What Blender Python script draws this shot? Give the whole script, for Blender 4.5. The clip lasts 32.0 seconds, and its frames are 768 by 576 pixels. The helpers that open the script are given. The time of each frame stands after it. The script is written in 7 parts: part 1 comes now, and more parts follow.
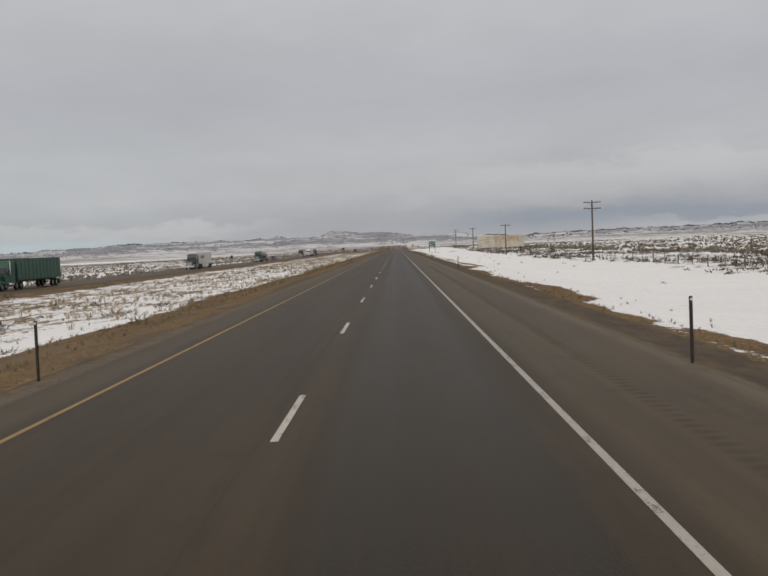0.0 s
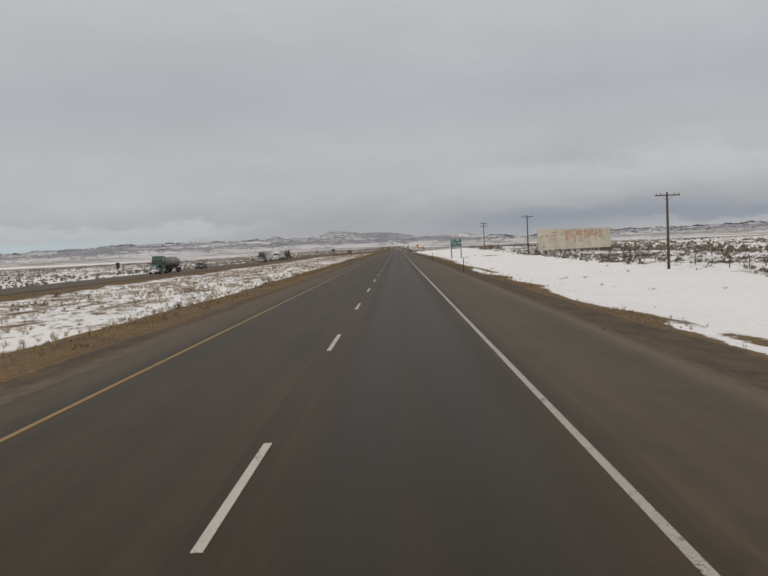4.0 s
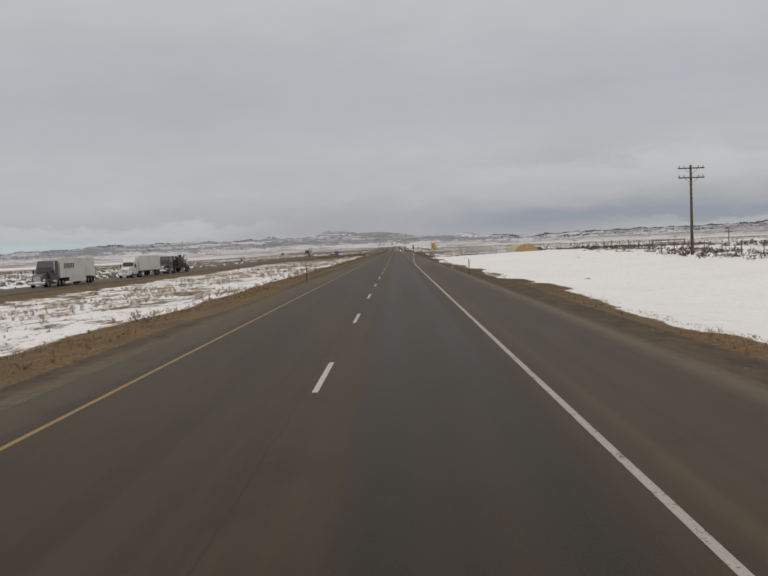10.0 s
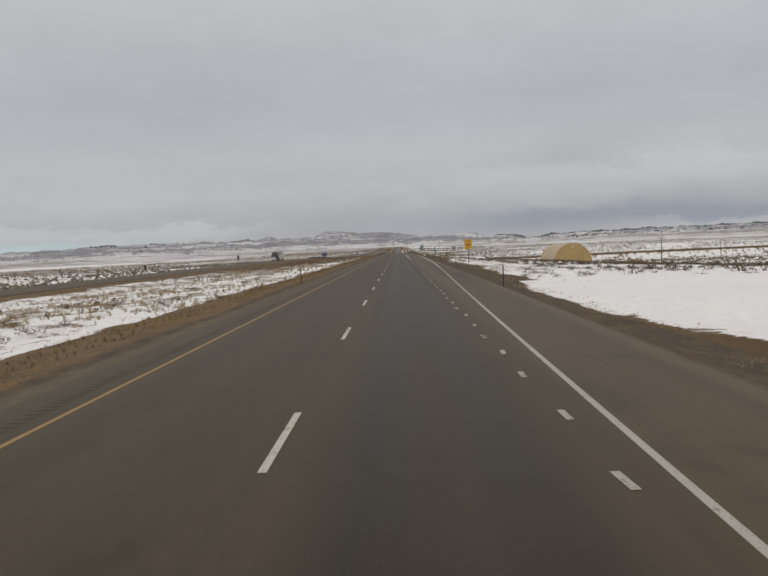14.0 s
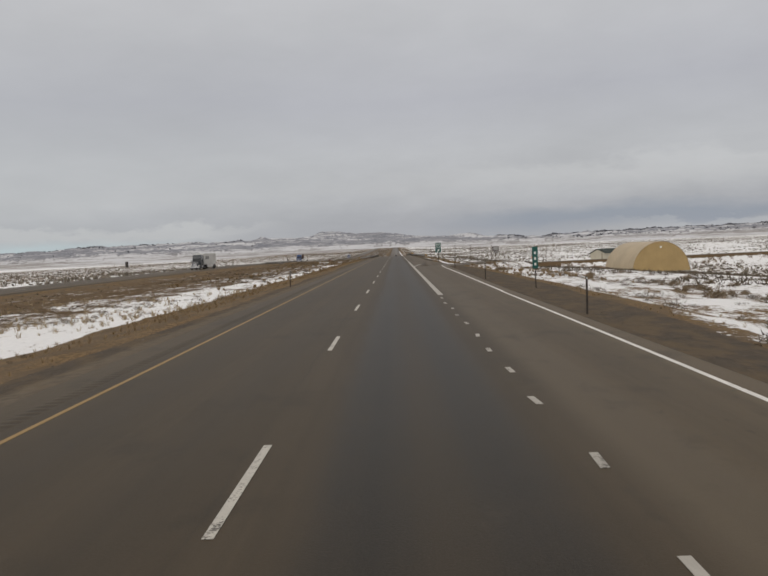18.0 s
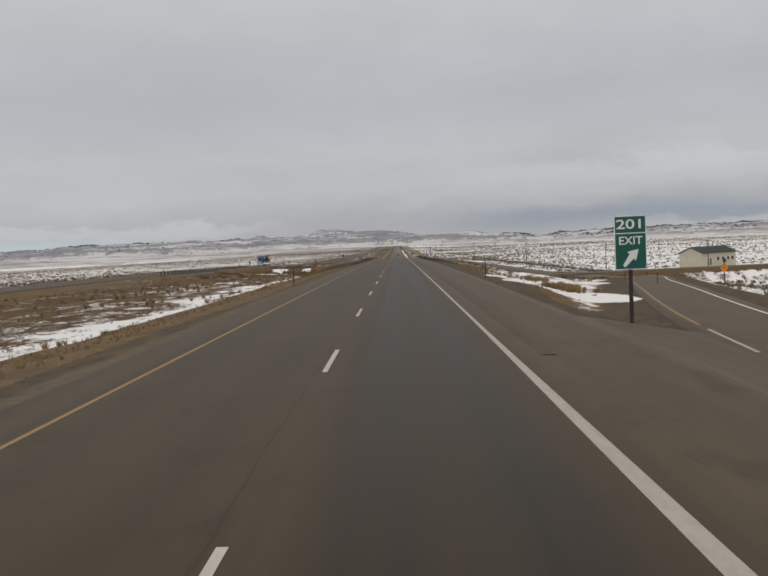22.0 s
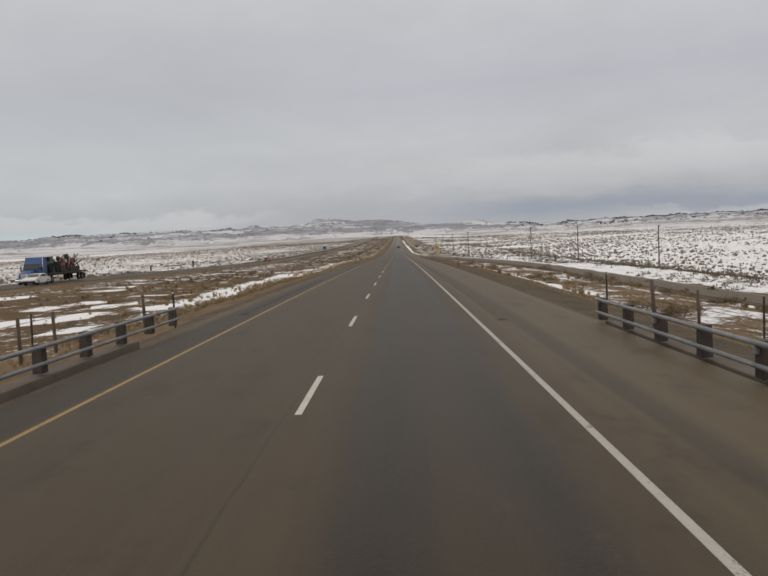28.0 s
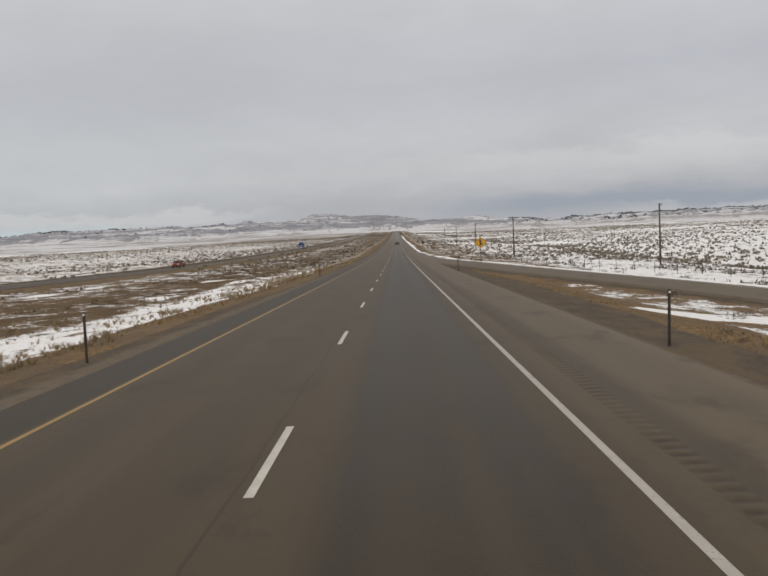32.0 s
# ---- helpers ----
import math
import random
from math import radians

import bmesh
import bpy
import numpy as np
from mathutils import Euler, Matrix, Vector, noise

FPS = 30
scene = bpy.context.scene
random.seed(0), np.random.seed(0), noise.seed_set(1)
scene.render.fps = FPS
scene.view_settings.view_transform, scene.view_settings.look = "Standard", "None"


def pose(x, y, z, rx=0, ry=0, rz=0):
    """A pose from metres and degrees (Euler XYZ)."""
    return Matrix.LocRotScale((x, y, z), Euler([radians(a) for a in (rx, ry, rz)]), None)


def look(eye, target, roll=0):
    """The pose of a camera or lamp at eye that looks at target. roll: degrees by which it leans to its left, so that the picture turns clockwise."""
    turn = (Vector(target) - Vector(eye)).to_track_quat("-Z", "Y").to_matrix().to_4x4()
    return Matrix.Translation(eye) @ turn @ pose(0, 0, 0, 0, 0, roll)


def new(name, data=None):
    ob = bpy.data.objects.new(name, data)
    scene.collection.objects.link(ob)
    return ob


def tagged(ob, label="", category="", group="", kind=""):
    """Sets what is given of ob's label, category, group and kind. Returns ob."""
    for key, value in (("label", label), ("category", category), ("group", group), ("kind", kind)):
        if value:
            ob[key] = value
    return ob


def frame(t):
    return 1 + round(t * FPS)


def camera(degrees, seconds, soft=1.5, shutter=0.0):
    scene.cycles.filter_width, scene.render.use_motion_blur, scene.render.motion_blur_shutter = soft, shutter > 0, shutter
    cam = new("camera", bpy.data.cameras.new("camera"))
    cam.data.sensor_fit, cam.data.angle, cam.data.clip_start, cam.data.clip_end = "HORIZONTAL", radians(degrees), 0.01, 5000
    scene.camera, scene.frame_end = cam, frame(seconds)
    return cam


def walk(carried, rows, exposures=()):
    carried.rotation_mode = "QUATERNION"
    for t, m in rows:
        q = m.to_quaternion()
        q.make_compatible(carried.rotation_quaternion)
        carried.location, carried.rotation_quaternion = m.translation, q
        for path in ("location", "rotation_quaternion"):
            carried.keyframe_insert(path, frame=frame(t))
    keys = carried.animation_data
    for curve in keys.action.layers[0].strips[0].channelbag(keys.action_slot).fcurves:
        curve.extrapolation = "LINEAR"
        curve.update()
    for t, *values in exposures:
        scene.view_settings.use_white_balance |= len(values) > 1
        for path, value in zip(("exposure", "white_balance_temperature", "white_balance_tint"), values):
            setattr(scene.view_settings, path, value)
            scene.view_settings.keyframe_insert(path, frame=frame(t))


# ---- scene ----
cam = camera(50.56, 32.0, soft=1.7)
PATH = [
    (0, 0.051, 0, 2.29, 0.876, -2.909, 2.45),
    (0.5, 0.088, 15.65, 2.29, 0.848, -2.75, 2.453),
    (1, 0.125, 31.31, 2.29, 0.876, -2.776, 2.456),
    (1.5, 0.12, 46.96, 2.29, 0.902, -2.75, 2.459),
    (2, 0.114, 62.62, 2.29, 0.902, -2.855, 2.463),
    (2.5, 0.109, 78.27, 2.29, 0.902, -2.855, 2.466),
    (3, 0.104, 93.93, 2.29, 0.928, -2.75, 2.469),
    (3.5, 0.11, 109.58, 2.29, 0.902, -2.802, 2.472),
    (5.5, 0.188, 172.2, 2.29, 1.035, -2.909, 2.484),
    (6, 0.202, 187.86, 2.29, 1.086, -2.776, 2.488),
    (6.5, 0.163, 203.51, 2.29, 1.112, -2.802, 2.491),
    (7, 0.123, 219.17, 2.29, 1.192, -2.828, 2.494),
    (7.5, 0.069, 234.82, 2.29, 1.138, -2.669, 2.497),
    (8, 0.015, 250.48, 2.29, 1.166, -2.724, 2.5),
    (8.5, -0.018, 266.13, 2.29, 1.06, -2.669, 2.503),
    (9, -0.053, 281.79, 2.29, 1.086, -2.802, 2.506),
    (9.5, -0.074, 297.44, 2.29, 1.007, -2.855, 2.509),
    (10, -0.095, 313.1, 2.29, 0.902, -2.828, 2.513),
    (10.5, -0.076, 328.75, 2.29, 0.821, -2.776, 2.516),
    (11, -0.057, 344.41, 2.29, 0.848, -2.75, 2.519),
    (11.5, -0.024, 360.06, 2.29, 0.9, -2.75, 2.522),
    (12, 0.009, 375.72, 2.29, 0.928, -2.776, 2.525),
    (12.5, 0.018, 391.38, 2.29, 1.007, -2.776, 2.528),
    (13, 0.026, 407.03, 2.29, 1.007, -2.802, 2.531),
    (13.5, 0.017, 422.69, 2.29, 1.007, -2.776, 2.534),
    (15.5, -0.018, 485.31, 2.29, 0.928, -2.883, 2.547),
    (16, -0.027, 500.96, 2.29, 0.822, -2.883, 2.55),
    (16.5, 0.009, 516.62, 2.29, 0.795, -2.776, 2.553),
    (17, 0.045, 532.27, 2.29, 0.769, -2.724, 2.556),
    (17.5, 0.077, 547.92, 2.29, 0.822, -2.828, 2.559),
    (18, 0.11, 563.58, 2.29, 0.822, -2.75, 2.562),
    (18.5, 0.114, 579.24, 2.29, 0.928, -2.986, 2.566),
    (19, 0.119, 594.89, 2.29, 1.007, -2.776, 2.569),
    (19.5, 0.084, 610.54, 2.29, 0.981, -2.802, 2.572),
    (20, 0.049, 626.2, 2.29, 1.007, -2.75, 2.575),
    (20.5, 0.007, 641.86, 2.29, 1.007, -2.724, 2.578),
    (21, -0.034, 657.51, 2.29, 1.035, -2.855, 2.581),
    (21.5, -0.041, 673.16, 2.29, 1.007, -2.881, 2.584),
    (22, -0.047, 688.82, 2.29, 0.953, -2.855, 2.588),
    (22.5, -0.061, 704.48, 2.29, 1.033, -2.855, 2.591),
    (23, -0.075, 720.13, 2.287, 0.979, -2.855, 2.594),
    (23.5, -0.076, 735.78, 2.277, 1.007, -2.883, 2.597),
    (24, -0.078, 751.44, 2.259, 0.981, -2.96, 2.6),
    (24.5, -0.086, 767.09, 2.231, 0.848, -3.041, 2.603),
    (25, -0.095, 782.75, 2.192, 0.874, -3.014, 2.606),
    (25.5, -0.086, 798.4, 2.142, 0.874, -3.067, 2.609),
    (27.5, -0.049, 861.02, 1.804, 0.9, -3.331, 2.622),
    (28, -0.04, 876.68, 1.682, 0.955, -3.542, 2.625),
    (28.5, -0.054, 892.33, 1.544, 0.928, -3.331, 2.628),
    (29, -0.067, 907.99, 1.389, 0.902, -3.226, 2.631),
    (29.5, -0.062, 923.64, 1.218, 0.848, -3.488, 2.634),
    (30, -0.057, 939.3, 1.028, 0.822, -3.462, 2.638),
    (30.5, -0.047, 954.95, 0.82, 0.795, -3.7, 2.641),
    (31, -0.037, 970.61, 0.594, 0.795, -3.647, 2.644),
    (31.5, -0.028, 986.26, 0.349, 0.821, -3.78, 2.647),
    (32, -0.02, 1001.92, 0.083, 0.848, -3.806, 2.65),
]

walk(cam, [(t, pose(x, y, z, 90 + p, r, w)) for t, x, y, z, w, p, r in PATH], exposures=[(0, 0.0), (13, 0.02), (20, 0.06), (28, 0.14), (32, 0.18)])

# ---- world: overcast winter sky ----
SUN_EL, SUN_AZ = radians(34), radians(200)
world = bpy.data.worlds.new("overcast_sky")
scene.world = world
world.use_nodes = True
wt = world.node_tree
wt.nodes.clear()


def wn(kind, **props):
    n = wt.nodes.new(kind)
    for k, v in props.items():
        if k == "op":
            n.operation = v
        elif k == "ins":
            for i, x in v.items():
                n.inputs[i].default_value = x
    return n


def wmath(op, a, b=None, clamp=False):
    n = wt.nodes.new("ShaderNodeMath")
    n.operation, n.use_clamp = op, clamp
    for i, x in enumerate((a, b)):
        if x is None:
            continue
        if isinstance(x, (int, float)):
            n.inputs[i].default_value = x
        else:
            wt.links.new(x, n.inputs[i])
    return n.outputs[0]


def wmix(fac, a, b):
    n = wt.nodes.new("ShaderNodeMix")
    n.data_type = "RGBA"
    for i, x in ((0, fac), (6, a), (7, b)):
        if isinstance(x, (int, float)):
            n.inputs[i].default_value = x
        elif isinstance(x, tuple):
            n.inputs[i].default_value = (*x, 1)
        else:
            wt.links.new(x, n.inputs[i])
    return n.outputs[2]


tc = wn("ShaderNodeTexCoord")
sep = wn("ShaderNodeSeparateXYZ")
wt.links.new(tc.outputs["Generated"], sep.inputs[0])
dx, dy, dz = sep.outputs
den = wmath("ADD", wmath("MAXIMUM", dz, 0.0), 0.26)
plane = wn("ShaderNodeCombineXYZ")
wt.links.new(wmath("DIVIDE", dx, den), plane.inputs[0])
wt.links.new(wmath("DIVIDE", dy, den), plane.inputs[1])


def wnoise(scale, detail, rough, seed):
    n = wn("ShaderNodeTexNoise", ins={})
    n.noise_dimensions = "4D"
    wt.links.new(plane.outputs[0], n.inputs["Vector"])
    n.inputs["W"].default_value = seed
    n.inputs["Scale"].default_value = scale
    n.inputs["Detail"].default_value = detail
    n.inputs["Roughness"].default_value = rough
    return n.outputs[0]


n_big = wnoise(0.60, 5.0, 0.58, 3.1)
n_mid = wnoise(1.5, 7.0, 0.60, 7.7)
# elevation, pushed about by the cloud noise
el = wmath("ADD", dz, wmath("MULTIPLY", wmath("SUBTRACT", n_mid, 0.5), 0.045))
ramp = wn("ShaderNodeValToRGB")
wt.links.new(wmath("MULTIPLY", el, 2.0), ramp.inputs[0])
stops = [(0.0, (0.375, 0.388, 0.412)), (0.05, (0.355, 0.366, 0.400)), (0.09, (0.385, 0.395, 0.425)), (0.145, (0.455, 0.462, 0.478)),
         (0.23, (0.472, 0.480, 0.496)), (0.36, (0.442, 0.448, 0.478)), (0.52, (0.50, 0.506, 0.520)), (0.72, (0.555, 0.56, 0.568)), (1.0, (0.80, 0.755, 0.705))]
while len(ramp.color_ramp.elements) < len(stops):
    ramp.color_ramp.elements.new(0.5)
for e, (p, c) in zip(ramp.color_ramp.elements, stops):
    e.position, e.color = p, (*c, 1)
lump = wmath("MULTIPLY", wmath("SUBTRACT", n_big, 0.5), 0.9)
shade_up = wmath("ADD", 1.0, wmath("MULTIPLY", wmath("ADD", lump, wmath("SUBTRACT", n_mid, 0.5)), 0.22))
vm = wn("ShaderNodeVectorMath", op="SCALE")
wt.links.new(ramp.outputs[0], vm.inputs[0])
wt.links.new(shade_up, vm.inputs["Scale"])
cloud = vm.outputs[0]
# lumpy cumulus low down
low = wn("ShaderNodeTexNoise")
lmap = wn("ShaderNodeMapping")
wt.links.new(tc.outputs["Generated"], lmap.inputs[0])
lmap.inputs["Scale"].default_value = (1, 1, 3.2)
wt.links.new(lmap.outputs[0], low.inputs["Vector"])
for k_, v_ in (("Scale", 6.0), ("Detail", 8.0), ("Roughness", 0.60)):
    low.inputs[k_].default_value = v_
lumps = wmath("SUBTRACT", low.outputs[0], 0.5)
near_h = wmath("SUBTRACT", 1.0, wmath("DIVIDE", dz, 0.17), True)
vl = wn("ShaderNodeVectorMath", op="SCALE")
wt.links.new(cloud, vl.inputs[0])
wt.links.new(wmath("ADD", 1.0, wmath("MULTIPLY", lumps, wmath("ADD", 0.12, wmath("MULTIPLY", near_h, 0.26)))), vl.inputs["Scale"])
cloud = vl.outputs[0]
el2 = wmath("ADD", dz, wmath("MULTIPLY", lumps, 0.040))
# a low dark cloud bank over the hills on one side and a clear gap low on the other
side = wmath("MULTIPLY", wmath("SUBTRACT", dx, 0.02), 7.0, True)
bank = wmath("MULTIPLY", side, wmath("SUBTRACT", 1.2, wmath("ABSOLUTE", wmath("DIVIDE", wmath("SUBTRACT", el2, 0.0255), 0.014)), True), True)
cloud = wmix(wmath("MULTIPLY", bank, 0.82), cloud, (0.262, 0.297, 0.358))
pale = wmath("MULTIPLY", wmath("MULTIPLY", wmath("SUBTRACT", dx, 0.20), 6.0, True), wmath("SUBTRACT", 1.0, wmath("DIVIDE", el2, 0.019), True), True)
cloud = wmix(wmath("MULTIPLY", pale, 0.35), cloud, (0.60, 0.61, 0.62))
# cottony heads of low cumulus: a sharp lumpy top edge over a soft base
cum = wn("ShaderNodeTexNoise")
cmap = wn("ShaderNodeMapping")
wt.links.new(tc.outputs["Generated"], cmap.inputs[0])
cmap.inputs["Scale"].default_value = (1, 1, 2.6)
wt.links.new(cmap.outputs[0], cum.inputs["Vector"])
for k_, v_ in (("Scale", 11.0), ("Detail", 9.0), ("Roughness", 0.62)):
    cum.inputs[k_].default_value = v_
heads = wmath("SUBTRACT", cum.outputs[0], 0.5)
el3 = wmath("ADD", dz, wmath("MULTIPLY", heads, 0.075))


def cumulus(top, edge, base, soft):
    return wmath("MULTIPLY", wmath("DIVIDE", wmath("SUBTRACT", top, el3), edge, True), wmath("DIVIDE", wmath("SUBTRACT", el3, base), soft, True), True)


puff = wmath("MULTIPLY", wmath("MULTIPLY", wmath("SUBTRACT", -0.12, dx), 9.0, True), cumulus(0.040, 0.006, 0.010, 0.016), True)
cloud = wmix(wmath("MULTIPLY", puff, 0.38), cloud, (0.60, 0.608, 0.60))
puff_r = wmath("MULTIPLY", wmath("MULTIPLY", wmath("SUBTRACT", dx, 0.22), 8.0, True), cumulus(0.020, 0.004, 0.000, 0.008), True)
cloud = wmix(wmath("MULTIPLY", puff_r, 0.22), cloud, (0.62, 0.625, 0.62))
deck = wmath("MULTIPLY", wmath("MULTIPLY", wmath("ADD", dx, 0.05), 4.0, True), cumulus(0.098, 0.010, 0.045, 0.040), True)
cloud = wmix(wmath("MULTIPLY", deck, 0.28), cloud, (0.60, 0.606, 0.605))
thin = wmath("MULTIPLY", wmath("MULTIPLY", dx, -2.2, True), wmath("SUBTRACT", 1.0, wmath("DIVIDE", dz, 0.30), True), True)
cloud = wmix(wmath("MULTIPLY", thin, 0.45), cloud, (0.505, 0.535, 0.550))
gap = wmath("MULTIPLY", wmath("MULTIPLY", wmath("SUBTRACT", -0.20, dx), 4.5, True), wmath("DIVIDE", wmath("SUBTRACT", 0.027, el2), 0.010, True), True)
sky = wn("ShaderNodeTexSky")
sky.sky_type, sky.sun_disc, sky.sun_elevation, sky.sun_rotation = "NISHITA", False, SUN_EL, SUN_AZ
vs = wn("ShaderNodeVectorMath", op="SCALE")
wt.links.new(sky.outputs[0], vs.inputs[0])
vs.inputs["Scale"].default_value = 0.10
cloud = wmix(wmath("MULTIPLY", gap, 0.8), cloud, (0.46, 0.555, 0.585))
warm = wn("ShaderNodeVectorMath", op="MULTIPLY")
wt.links.new(cloud, warm.inputs[0])
warm.inputs[1].default_value = (0.997, 0.986, 0.985)
final = wmix(0.05, warm.outputs[0], vs.outputs[0])
bg = wn("ShaderNodeBackground")
wt.links.new(final, bg.inputs[0])
bg.inputs[1].default_value = 1.0
wo = wn("ShaderNodeOutputWorld")
wt.links.new(bg.outputs[0], wo.inputs[0])

sun = new("sun", bpy.data.lights.new("sun", "SUN"))
sun.data.energy, sun.data.angle, sun.data.color = 0.6, radians(25), (1.0, 0.93, 0.83)
sun.matrix_world = look((0, 0, 50), (50 * math.sin(SUN_AZ) * -1, 50 * math.cos(SUN_AZ) * -1, 50 - 50 * math.tan(SUN_EL)))


# ---- materials ----
def nodes_of(name):
    m = bpy.data.materials.new(name)
    m.use_nodes = True
    t = m.node_tree
    b = t.nodes["Principled BSDF"]
    return m, t, b


class Tree:
    """Short forms for building a node material."""

    def __init__(self, name, rough=0.8, metal=0.0, spec=0.3):
        self.m, self.t, self.b = nodes_of(name)
        self.b.inputs["Roughness"].default_value = rough
        self.b.inputs["Metallic"].default_value = metal
        self.b.inputs["Specular IOR Level"].default_value = spec
        self.pos = self.t.nodes.new("ShaderNodeNewGeometry").outputs["Position"]

    def put(self, x, socket):
        if isinstance(x, (int, float)):
            socket.default_value = x
        elif isinstance(x, tuple):
            socket.default_value = (*x, 1) if len(socket.default_value) == 4 else x
        else:
            self.t.links.new(x, socket)

    def math(self, op, a, b=0.0, clamp=False):
        n = self.t.nodes.new("ShaderNodeMath")
        n.operation, n.use_clamp = op, clamp
        self.put(a, n.inputs[0])
        self.put(b, n.inputs[1])
        return n.outputs[0]

    def noise(self, scale, detail=4.0, rough=0.6, stretch=(1, 1, 1), vec=None):
        mp = self.t.nodes.new("ShaderNodeMapping")
        self.t.links.new(vec or self.pos, mp.inputs[0])
        mp.inputs["Scale"].default_value = stretch
        n = self.t.nodes.new("ShaderNodeTexNoise")
        self.t.links.new(mp.outputs[0], n.inputs["Vector"])
        for k, v in (("Scale", scale), ("Detail", detail), ("Roughness", rough)):
            n.inputs[k].default_value = v
        return n.outputs[0]

    def range(self, x, a, b, c=0.0, d=1.0):
        n = self.t.nodes.new("ShaderNodeMapRange")
        n.interpolation_type = "SMOOTHSTEP"
        self.put(x, n.inputs[0])
        for i, v in enumerate((a, b, c, d)):
            n.inputs[1 + i].default_value = v
        return n.outputs[0]

    def mix(self, fac, a, b):
        n = self.t.nodes.new("ShaderNodeMix")
        n.data_type = "RGBA"
        self.put(fac, n.inputs[0])
        self.put(a, n.inputs[6])
        self.put(b, n.inputs[7])
        return n.outputs[2]

    def attr(self, name):
        n = self.t.nodes.new("ShaderNodeAttribute")
        n.attribute_name = name
        return n.outputs["Fac"]

    def rnd(self):
        return self.t.nodes.new("ShaderNodeObjectInfo").outputs["Random"]

    def island(self):
        return self.t.nodes.new("ShaderNodeNewGeometry").outputs["Random Per Island"]

    def xyz(self):
        n = self.t.nodes.new("ShaderNodeSeparateXYZ")
        self.t.links.new(self.pos, n.inputs[0])
        return n.outputs

    def color(self, x):
        self.put(x, self.b.inputs["Base Color"])
        return self

    def rough(self, x):
        self.put(x, self.b.inputs["Roughness"])
        return self

    def bump(self, h, dist=0.02, strength=0.6):
        n = self.t.nodes.new("ShaderNodeBump")
        n.inputs["Strength"].default_value, n.inputs["Distance"].default_value = strength, dist
        self.t.links.new(h, n.inputs["Height"])
        self.t.links.new(n.outputs[0], self.b.inputs["Normal"])
        return self


def simple(name, c, rough=0.6, metal=0.0, vary=0.15, scale=3.0, spec=0.4, dirt=(0.20, 0.17, 0.13), dirty=0.25):
    """A painted, metal or plastic surface: two scales of tone, and a thin film of road dirt."""
    m = Tree(name, rough, metal, spec)
    a = m.noise(scale, 5)
    g = m.noise(scale * 14, 3)
    f = m.math("ADD", m.math("MULTIPLY", a, 0.7), m.math("MULTIPLY", g, 0.3))
    lo = tuple(x * (1 - vary) for x in c)
    hi = tuple(min(1, x * (1 + vary)) for x in c)
    base = m.mix(m.range(f, 0.3, 0.7), lo, hi)
    m.color(m.mix(m.range(m.noise(scale * 0.6, 6, 0.7), 0.5, 0.75, 0, dirty), base, dirt))
    m.rough(m.range(g, 0.3, 0.7, max(0, rough - 0.08), min(1, rough + 0.12)))
    return m.m


